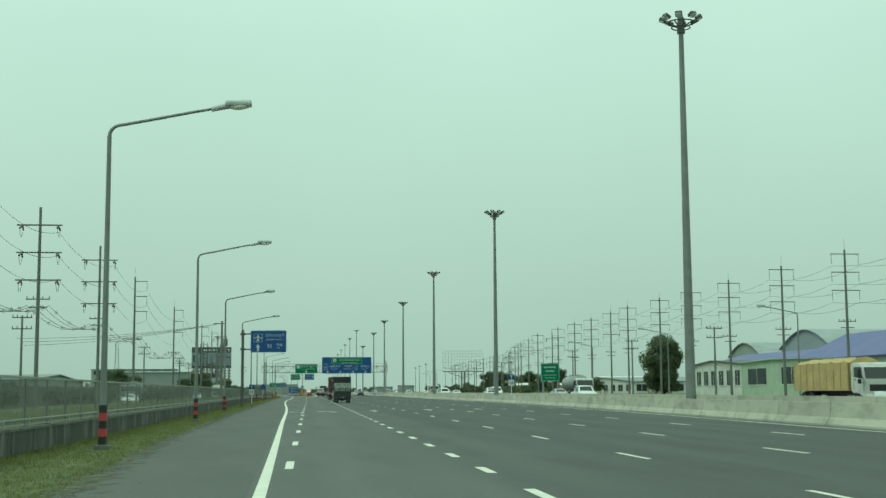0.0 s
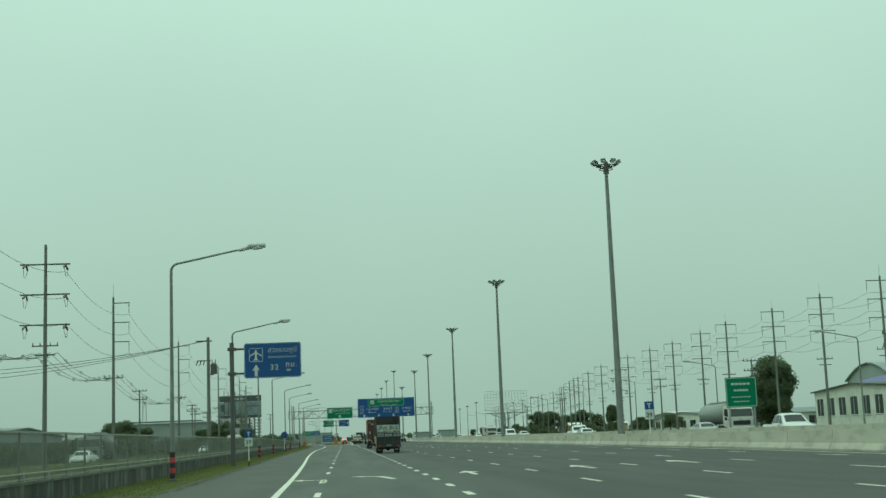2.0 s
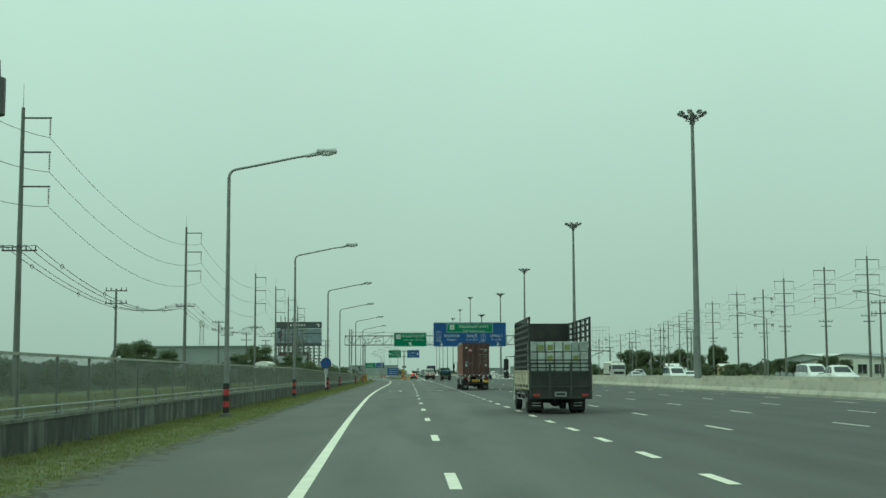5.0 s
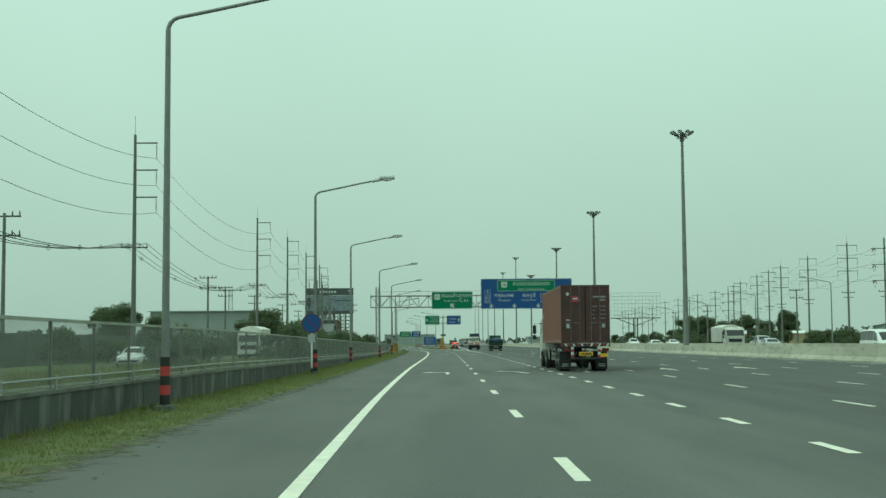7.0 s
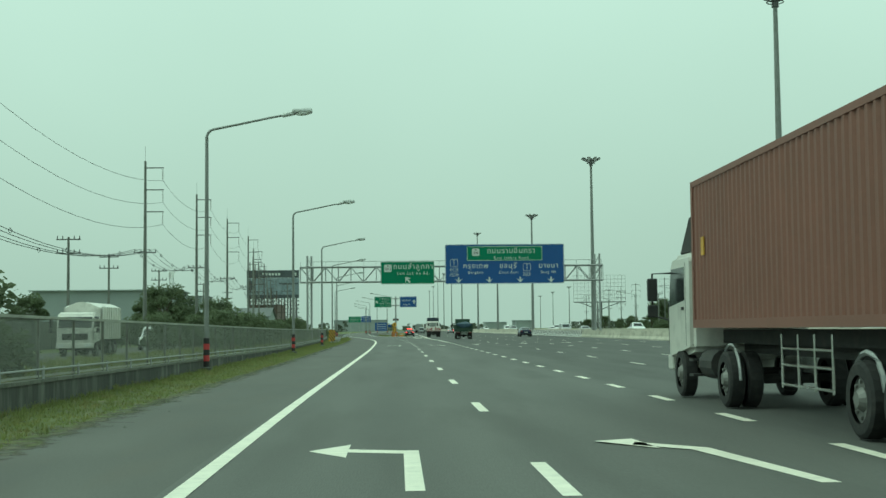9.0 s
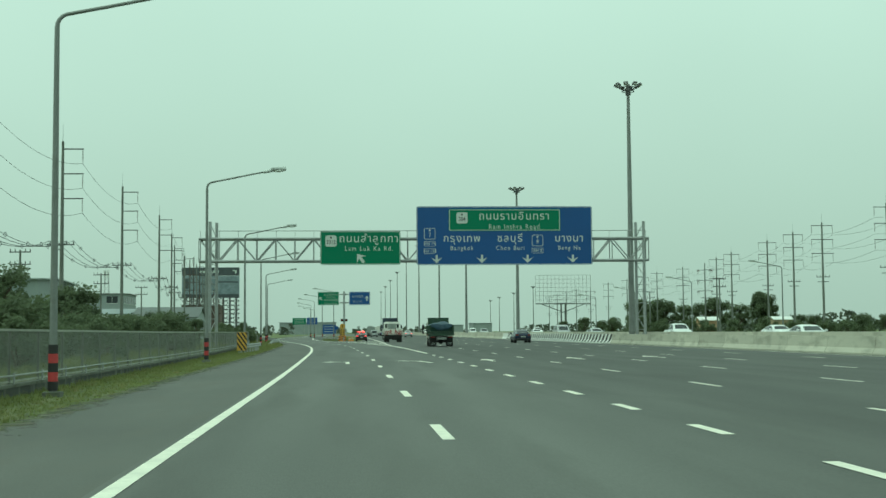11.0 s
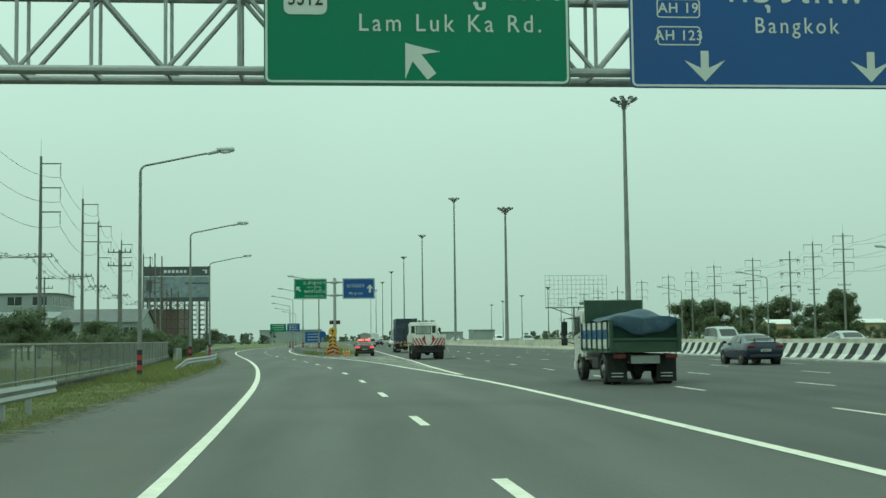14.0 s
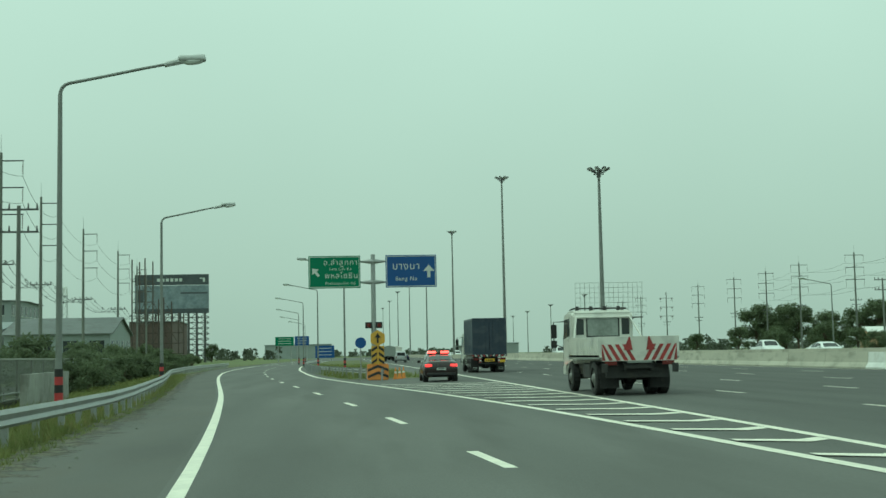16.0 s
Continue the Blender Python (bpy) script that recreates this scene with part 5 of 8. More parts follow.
def dump_truck(at):
    ob = thing("dump_truck", "dark green six-wheel tipper truck with a blue tarpaulin over its load", "truck", at=at)
    h, L = 1.12, 4.3
    frame_rails(ob, 0.1, L + 1.6, 0.85)
    axle(ob, 1.1, 1.1, 0.48, 0.26, True)
    axle(ob, L + 0.75, 1.06, 0.48, 0.26)
    truck_cab(ob, L + 0.1, 2.1, 2.5, TRUCK_WHITE, 1.7, 0.75)
    bm = bmesh.new()
    box(bm, -1.0, 1.0, L + 0.02, L + 0.1, 1.9, 2.75, 0.02)
    box(bm, -1.0, 1.0, L + 0.05, L + 1.0, 2.62, 2.72, 0.03)
    part("headboard", bm, TRUCK_GREEN, ob)
    bm = bmesh.new()
    box(bm, -h, h, 0, L, 1.0, 1.12)
    part("bed_floor", bm, TRUCK_GREEN, ob)
    for s in (-1, 1):
        bm = bmesh.new()
        box(bm, s * h, s * (h - 0.06), 0, L, 1.12, 1.95, 0.01)
        sp = part("bed_side", bm, TRUCK_WHITE, ob, "dusty white bed side with a blue band")
        bm = bmesh.new()
        box(bm, s * (h + 0.006), s * h, 0.05, L - 0.05, 1.42, 1.72)
        part("blue_band", bm, BLUE_BAND, sp)
        for k in range(6):
            bm = bmesh.new()
            y = 0.1 + (L - 0.2) * k / 5
            box(bm, s * (h + 0.05), s * h, y - 0.05, y + 0.05, 1.05, 1.95)
            part("bed_rib", bm, TRUCK_GREEN, sp)
    bm = bmesh.new()
    box(bm, -h + 0.09, h - 0.09, -0.05, 0.0, 1.04, 1.34, 0.01)
    gate = part("tailgate", bm, TRUCK_GREEN, ob, "low green tailgate panel")
    for s in (-1, 1):
        bm = bmesh.new()
        box(bm, s * h, s * (h - 0.11), -0.1, 0.02, 1.0, 2.02, 0.015)
        part("rear_post", bm, TRUCK_GREEN, gate)
    for z in (1.0, 1.36):
        bm = bmesh.new()
        box(bm, -h + 0.11, h - 0.11, -0.09, -0.05, z, z + 0.08, 0.01)
        part("tailgate_rib", bm, TRUCK_GREEN, gate)
    # dark panel stands in for the shade inside the open bed
    bm = bmesh.new()
    box(bm, -h + 0.07, h - 0.07, 0.16, 0.3, 1.12, 1.9)
    part("bed_shade_panel", bm, BED_SHADE, ob, "dark panel painted for the shaded inside of the bed")
    # heaped load under a sagging cover that hangs over the tailgate
    bm = bmesh.new()
    nx, ny = 15, 16
    g = []
    for j in range(ny):
        row = []
        for i in range(nx):
            u, v = i / (nx - 1), j / (ny - 1)
            x, y = -h * 1.02 + 2.04 * h * u, -0.13 + (L + 0.05) * v
            z = 1.95 + 0.38 * math.sin(math.pi * u) ** 0.8 * math.sin(math.pi * min(1, v * 0.9 + 0.1)) + 0.05 * math.sin(9 * u + 4 * v) + 0.04 * math.sin(13 * v - 5 * u)
            if j == 0:
                y, z = 0.06, 1.5 + 0.32 * abs(u - 0.5) * 2 + 0.05 * math.sin(14 * u)
                x *= 0.88
            if j == 1:
                y = 0.0
            row.append(bm.verts.new((x, y, z)))
        g.append(row)
    for j in range(ny - 1):
        for i in range(nx - 1):
            bm.faces.new((g[j][i], g[j][i + 1], g[j + 1][i + 1], g[j + 1][i]))
    part("tarpaulin", bm, TARP, ob, "creased blue tarpaulin", smooth=True)
    tail_lamps(ob, 1.0, -0.03, 0.82)
    bm = bmesh.new()
    box(bm, -0.45, 0.45, -0.04, 0.0, 0.66, 0.9)
    part("number_plate", bm, GREY_BED, ob)
    for x in (-0.78, 0.78):
        mudflap(ob, x, 0.45, 0.62, 0.1, 0.95)
    for s in (-1, 1):
        bm = bmesh.new()
        box(bm, s * 0.6, s * 1.02, 2.2, 3.2, 0.45, 0.85, 0.06)
        part("fuel_tank", bm, CHASSIS, ob)
    return ob


def flatbed_truck(at):
    ob = thing("dropside_truck", "white dropside truck with red and white striped tailgate", "truck", at=at)
    h, L = 1.27, 5.3
    frame_rails(ob, 0.1, L + 1.8, 0.92)
    axle(ob, 1.4, 1.2, 0.54, 0.32, True)
    axle(ob, L + 0.7, 1.1, 0.52, 0.28)
    truck_cab(ob, L + 0.1, 2.2, 2.85, TRUCK_WHITE, 1.9, 1.0)
    bm = bmesh.new()
    box(bm, -h, h, 0, L, 1.15, 1.27)
    part("bed_floor", bm, GREY_BED, ob)
    for s in (-1, 1):
        bm = bmesh.new()
        box(bm, s * h, s * (h - 0.05), 0, L, 1.2, 1.85, 0.01)
        sp = part("dropside", bm, TRUCK_WHITE, ob)
        for k in range(14):
            bm = bmesh.new()
            y = 0.15 + (L - 0.3) * k / 13
            box(bm, s * (h + 0.025), s * h, y - 0.04, y + 0.04, 1.28, 1.78)
            part("panel_rib", bm, TRUCK_WHITE, sp)
    bm = bmesh.new()
    box(bm, -h, h, -0.05, 0.0, 1.2, 1.85, 0.01)
    gate = part("tailgate", bm, TRUCK_WHITE, ob)
    bm = bmesh.new()
    box(bm, -1.19, 1.19, -0.052, -0.02, 1.08, 1.21, 0.008)
    part("striped_skirt", bm, TRUCK_WHITE, gate)
    for k in range(10):
        s = -1 if k < 5 else 1
        c = s * (0.12 + 0.24 * (k % 5))
        bm = bmesh.new()
        p = [bm.verts.new(q) for q in ((c, -0.056, 1.1), (c + s * 0.13, -0.056, 1.1), (c + s * 0.42, -0.056, 1.6), (c + s * 0.29, -0.056, 1.6))]
        for v in p:
            v.co.x = max(-1.19, min(1.19, v.co.x))
        bm.faces.new(p)
        part("warning_stripe", bm, GRIMY_RED, gate)
    for s in (-1, 1):
        bm = bmesh.new()
        prism(bm, [(-0.075, 1.42), (-0.062, 1.42), (-0.062, 1.84), (-0.075, 1.84)], s * 0.22, s * 0.5)
        for v in bm.verts:
            if v.co.z > 1.8:
                v.co.x = s * 0.3 + (v.co.x - s * 0.3) * 0.12
        part("red_pennant", bm, GRIMY_RED, gate)
    for s in (-1, 1):
        bm = bmesh.new()
        box(bm, s * 1.22, s * 1.02, -0.1, -0.05, 0.72, 1.0, 0.02)
        part("lamp_box", bm, CHASSIS, ob)
    bm = bmesh.new()
    box(bm, -1.0, 1.0, 0.3, 0.36, 0.55, 1.0)
    part("spray_board", bm, CHASSIS, ob)
    bm = bmesh.new()
    box(bm, -0.4, 0.4, -0.04, 0.0, 1.02, 1.12)
    part("number_plate", bm, GREY_BED, ob)
    for x in (-0.75, -0.25, 0.25, 0.75):
        bm = bmesh.new()
        rod(bm, (x, L + 0.9, 2.84), (x, L + 0.9, 3.02), 0.07, 0.06, 10)
        part("roof_lamp", bm, BLACK, ob)
    bm = bmesh.new()
    tube(bm, [(-1.0, L + 0.06, 1.8), (-1.0, L + 0.06, 2.6), (1.0, L + 0.06, 2.6), (1.0, L + 0.06, 1.8)], 0.035, 6)
    part("headrack", bm, TRUCK_WHITE, ob)
    tail_lamps(ob, 1.1, -0.03, 0.95)
    for x in (-0.8, 0.8):
        mudflap(ob, x, 0.75, 0.6, 0.22, 1.0, False)
    for s in (-1, 1):
        bm = bmesh.new()
        rod(bm, (s * 0.95, L + 0.04, 2.62), (s * 1.2, L - 0.75, 1.86), 0.03, seg=6)
        part("rack_brace", bm, TRUCK_WHITE, ob)
    bm = bmesh.new()
    tube(bm, [(-0.95, L + 1.3, 2.9), (-0.95, L + 0.5, 2.93), (0.95, L + 0.5, 2.93), (0.95, L + 1.3, 2.9)], 0.028, 6)
    part("roof_rail", bm, CHASSIS, ob)
    for s in (-1, 1):
        bm = bmesh.new()
        box(bm, s * 0.6, s * 1.1, 2.4, 3.6, 0.5, 1.0, 0.06)
        part("tool_box", bm, CHASSIS, ob)
    return ob


CAR_SHAPES = {
    # y, underside, shoulder, top, half width, half roof width
    "sedan": [(0.0, 0.45, 0.80, 0.86, 0.72, 0.56), (0.05, 0.34, 0.93, 1.00, 0.82, 0.68), (0.2, 0.27, 0.98, 1.07, 0.87, 0.72), (0.72, 0.24, 1.0, 1.10, 0.89, 0.73), (1.4, 0.22, 1.0, 1.37, 0.90, 0.62), (1.95, 0.22, 0.99, 1.45, 0.90, 0.59), (2.5, 0.22, 0.97, 1.44, 0.90, 0.59), (2.9, 0.22, 0.95, 1.33, 0.90, 0.61), (3.5, 0.23, 0.92, 1.0, 0.89, 0.70), (4.1, 0.25, 0.82, 0.89, 0.86, 0.66), (4.4, 0.3, 0.72, 0.78, 0.80, 0.6), (4.5, 0.4, 0.6, 0.65, 0.70, 0.5)],
    "pickup": [(0.0, 0.5, 1.03, 1.08, 0.86, 0.78), (0.06, 0.42, 1.08, 1.13, 0.91, 0.84), (1.7, 0.42, 1.08, 1.13, 0.93, 0.84), (1.78, 0.42, 1.08, 1.16, 0.93, 0.76), (1.98, 0.42, 1.08, 1.69, 0.93, 0.66), (2.4, 0.42, 1.08, 1.77, 0.93, 0.65), (3.05, 0.42, 1.07, 1.75, 0.93, 0.65), (3.3, 0.42, 1.07, 1.65, 0.93, 0.67), (3.95, 0.42, 1.06, 1.14, 0.92, 0.78), (4.9, 0.45, 0.98, 1.05, 0.88, 0.7), (5.14, 0.5, 0.85, 0.91, 0.8, 0.65), (5.22, 0.55, 0.7, 0.75, 0.72, 0.55)],
    "van": [(0.0, 0.45, 1.08, 1.80, 0.89, 0.73), (0.12, 0.4, 1.1, 1.93, 0.93, 0.75), (1.5, 0.38, 1.1, 1.98, 0.93, 0.75), (2.9, 0.38, 1.08, 1.96, 0.93, 0.75), (3.4, 0.38, 1.07, 1.76, 0.93, 0.75), (4.2, 0.38, 1.03, 1.11, 0.92, 0.76), (4.75, 0.42, 0.9, 0.97, 0.86, 0.68), (4.9, 0.5, 0.7, 0.75, 0.78, 0.6)],
}


def car_ring(st):
    y, zb, zs, zt, w, r = st
    half = [(w * 0.86, zb), (w, zb + 0.15), (w * 1.01, zb + (zs - zb) * 0.55), (w * 0.965, zs), (r + 0.03, zt - 0.07), (r * 0.82, zt - 0.012), (r * 0.4, zt)]
    return [(x, y, z) for x, z in half] + [(-x, y, z) for x, z in half[::-1]]


def car(name, label, at, mat, style="sedan", rz=0.0, lit=False, beacon=False, group=""):
    """A car lofted from cross-sections, with glass, wheels, lamps, bumpers and mirrors; rear at y = 0."""
    ob = thing(name, label, "car", group, at=at, rz=rz)
    S = CAR_SHAPES[style]
    h, L = S[3][4], S[-1][0]
    bm = bmesh.new()
    rings = [[bm.verts.new(p) for p in car_ring(st)] for st in S]
    m = len(rings[0])
    for a, b in zip(rings, rings[1:]):
        for k in range(m):
            bm.faces.new((a[k], a[(k + 1) % m], b[(k + 1) % m], b[k]))
    bm.faces.new(rings[0])
    bm.faces.new(rings[-1][::-1])
    part("body", bm, mat, ob, smooth=True)
    # glass, set a hair proud of the shell
    first, last = (1, 4) if style == "van" else (4, 7)

    def at_side(i, t, s):
        p, q = Vector(car_ring(S[i])[3]), Vector(car_ring(S[i])[4])
        v = p + (q - p) * t
        return Vector((s * (v.x + 0.012), v.y, v.z + 0.004))
    for s in (-1, 1):
        for i in range(first, last):
            bm = bmesh.new()
            a0, a1, b0, b1 = at_side(i, 0.12, s), at_side(i, 0.93, s), at_side(i + 1, 0.12, s), at_side(i + 1, 0.93, s)
            g = 0.035
            a0.y += g
            a1.y += g
            b0.y -= g
            b1.y -= g
            if i == first and style != "van":
                a0.y -= 0.28
            if i == last - 1:
                b0.y += 0.38
            bm.faces.new([bm.verts.new(v) for v in (a0, b0, b1, a1)])
            part("side_window", bm, GLASS, ob)
    panes = [("windscreen", last, last + 1, 0.02, 0.86)]
    if style != "van":
        panes.append(("rear_window", first, first - 1, 0.06, 0.84))
    for nm, i, j, t0, t1 in panes:
        bm = bmesh.new()
        A, B = S[i], S[j]
        vs = []
        for t in (t0, t1):
            y, z, r = A[0] + (B[0] - A[0]) * t, A[3] + (B[3] - A[3]) * t, A[5] + (B[5] - A[5]) * t
            vs.append([(-r * 0.86, y, z - 0.008), (-r * 0.4, y, z + 0.014), (r * 0.4, y, z + 0.014), (r * 0.86, y, z - 0.008)])
        p = [[bm.verts.new(v) for v in row] for row in vs]
        for k in range(3):
            bm.faces.new((p[0][k], p[0][k + 1], p[1][k + 1], p[1][k]))
        part(nm, bm, GLASS, ob, smooth=True)
    if style == "van":
        bm = bmesh.new()
        bm.faces.new([bm.verts.new(v) for v in ((-0.72, -0.006, 1.18), (0.72, -0.006, 1.18), (0.64, -0.006, 1.68), (-0.64, -0.006, 1.68))])
        part("rear_window", bm, GLASS, ob)
    wr = 0.33 if style == "sedan" else 0.37
    zl = {"sedan": (0.78, 0.93), "pickup": (0.72, 1.0), "van": (0.75, 1.08)}[style]
    for s in (-1, 1):
        bm = bmesh.new()
        box(bm, s * (h + 0.17), s * (h - 0.03), S[last][0] + 0.2, S[last][0] + 0.3, 0.98, 1.12, 0.035)
        part("mirror", bm, mat, ob)
        for y in (0.95, L - 0.85):
            bm = bmesh.new()
            rod(bm, (s * (h - 0.25), y, wr), (s * (h + 0.012), y, wr), wr + 0.05, seg=20)
            part("wheel_arch", bm, BLACK, ob)
            wheel(ob, s * (h - 0.085), y, wr, 0.21, True, s)
        bm = bmesh.new()
        if style == "sedan":
            box(bm, s * 0.47, s * 0.845, -0.012, 0.13, zl[0], zl[1], 0.04)
        else:
            box(bm, s * 0.74, s * 0.895, -0.012, 0.1, zl[0], zl[1], 0.03)
        part("tail_lamp", bm, TAIL_LIT if lit else TAIL_RED, ob)
        bm = bmesh.new()
        zf = S[-1][2]
        box(bm, s * (S[-2][4] - 0.05), s * (S[-2][4] - 0.4), L - 0.16, L - 0.02, zf - 0.02, zf + 0.12, 0.04)
        part("headlight", bm, HEAD_GLASS, ob)
    bm = bmesh.new()
    box(bm, -0.24, 0.24, -0.014, 0.05, 0.62, 0.73)
    pl = part("number_plate", bm, SIGN_WHITE, ob, "white plate with dark bars")
    bm = bmesh.new()
    box(bm, -0.19, 0.19, -0.018, -0.014, 0.655, 0.7)
    part("plate_bar", bm, BLACK, pl)
    bm = bmesh.new()
    box(bm, -h + 0.14, h - 0.14, -0.03, 0.1, 0.34, 0.48, 0.03)
    part("rear_bumper_insert", bm, BLACK, ob)
    bm = bmesh.new()
    box(bm, -h + 0.26, h - 0.26, L - 0.1, L + 0.015, 0.4, 0.56, 0.03)
    part("front_grille", bm, BLACK, ob)
    if style == "pickup":
        bm = bmesh.new()
        box(bm, -h + 0.18, h - 0.18, 0.12, 1.66, 1.12, 1.145)
        part("bed_liner", bm, BLACK, ob)
    if beacon:
        bm = bmesh.new()
        box(bm, -0.55, 0.55, 1.85, 2.1, 1.44, 1.49, 0.01)
        part("beacon_base", bm, BLACK, ob)
        for s in (-1, 1):
            bm = bmesh.new()
            box(bm, s * 0.12, s * 0.55, 1.85, 2.1, 1.49, 1.61, 0.03)
            part("beacon", bm, BEACON, ob, "lit red beacon")
    elif name == "blue_saloon":
        bm = bmesh.new()
        box(bm, -0.6, 0.6, 0.04, 0.22, 1.19, 1.22, 0.012)
        for s in (-1, 1):
            box(bm, s * 0.5, s * 0.46, 0.08, 0.2, 1.05, 1.195)
        part("spoiler", bm, mat, ob)
    return ob


cage_truck((5.05, 178.1, road_z(5.05)))
ct = container_truck((5.5, 246.8, road_z(6.2)), 12.19, TRUCK_WHITE, "tractor_and_skeletal_trailer", "white tractor with a dusty black skeletal container trailer")
container("shipping_container", "brown corrugated forty-foot shipping container with dark doors", (5.5, 246.8, road_z(6.2) + 1.42), 12.19, 2.896, RUST_BOX, RUST_DOOR)
dump_truck((7.35, 405.5, road_z(7.4)))
flatbed_truck((4.8, 461.0, road_z(4.8)))
container_truck((6.1, 512.0, road_z(6.1)), 6.06, TRUCK_WHITE, "rigid_container_truck", "container truck with a white cab", 1.3)
container("dark_shipping_container", "dark blue corrugated shipping container with faded doors", (6.1, 512.0, road_z(6.1) + 1.28), 6.06, 2.591, DARK_BOX, DARK_BOX, False)
car("police_car", "dark maroon saloon with lit red roof beacons, parked", (0.75, 488.2, road_z(0.8)), CAR_MAROON, "sedan", 0, True, True)
car("blue_saloon", "dark blue saloon car with a rear spoiler", (17.6, 424.0, road_z(17.6)), CAR_BLUE, "sedan", 0)
for x, y, st, m, lab in ((9.8, 620, "pickup", CAR_WHITE, "white pickup truck far ahead"), (5.9, 640, "van", CAR_SILVER, "silver van far ahead"), (13.6, 600, "sedan", CAR_SILVER, "silver saloon far ahead"), (9.7, 700, "sedan", CAR_BLUE, "dark saloon far ahead"), (17.2, 680, "pickup", CAR_WHITE, "white pickup truck far ahead"), (5.8, 760, "pickup", CAR_SILVER, "silver pickup truck far ahead"), (13.5, 790, "van", CAR_WHITE, "white van far ahead"), (9.6, 860, "sedan", CAR_MAROON, "dark red saloon far ahead")):
    car("motorway_" + {"sedan": "saloon", "pickup": "pickup", "van": "van"}[st], lab, (x, y, road_z(x)), m, st, 0, y % 3 == 0, group="traffic ahead")
for x, y, st, m in ((29.2, 700, "sedan", CAR_WHITE), (33, 735, "pickup", CAR_WHITE), (36.8, 250, "van", CAR_WHITE), (36.8, 400, "sedan", CAR_WHITE), (29.2, 445, "sedan", CAR_SILVER), (36.8, 545, "pickup", CAR_WHITE), (29.2, 790, "van", CAR_WHITE), (33, 850, "sedan", CAR_WHITE), (33, 285, "sedan", CAR_WHITE), (36.8, 340, "pickup", CAR_SILVER)):
    car("oncoming_" + {"sedan": "saloon", "pickup": "pickup", "van": "van"}[st], ("white " if m is CAR_WHITE else "silver ") + {"sedan": "saloon", "pickup": "pickup truck", "van": "van"}[st] + " on the opposite carriageway", (x, y, road_z(x)), m, st, 180, False, group="oncoming traffic")
for x, y, st, m, lab in ((29.0, 135, "pickup", CAR_WHITE, "white pickup truck on the opposite carriageway"), (33, 168, "sedan", CAR_SILVER, "silver saloon on the opposite carriageway"), (29.2, 205, "sedan", CAR_WHITE, "white saloon on the opposite carriageway"), (33, 232, "pickup", CAR_WHITE, "white pickup truck on the opposite carriageway"), (29.2, 275, "van", CAR_WHITE, "white van on the opposite carriageway"), (32.8, 320, "sedan", CAR_SILVER, "silver saloon on the opposite carriageway"), (29.2, 372, "sedan", CAR_WHITE, "white saloon on the opposite carriageway"), (33, 420, "pickup", CAR_WHITE, "white pickup truck on the opposite carriageway"), (29.2, 470, "van", CAR_SILVER, "silver van on the opposite carriageway"), (33, 520, "sedan", CAR_WHITE, "white saloon on the opposite carriageway"), (29.2, 575, "pickup", CAR_SILVER, "silver pickup truck on the opposite carriageway"), (33, 640, "van", CAR_WHITE, "white van on the opposite carriageway"), (31.0, 66, "pickup", CAR_WHITE, "white pickup truck on the opposite carriageway")):
    car("oncoming_" + {"sedan": "saloon", "pickup": "pickup", "van": "van"}[st], lab, (x, y, road_z(x)), m, st, 180, False, group="oncoming traffic")
for x, y, st, m, lab in ((-22.5, 272, "sedan", CAR_WHITE, "white saloon on the frontage road behind the fence"), (-23, 372, "van", CAR_SILVER, "grey van on the frontage road behind the fence"), (-21.8, 343, "van", CAR_WHITE, "white van on the frontage road behind the fence"), (-22.5, 172, "sedan", CAR_WHITE, "white saloon on the frontage road behind the fence")):
    car("frontage_car", lab, (x, y, 0.004), m, st, 180, group="cars on the frontage road")


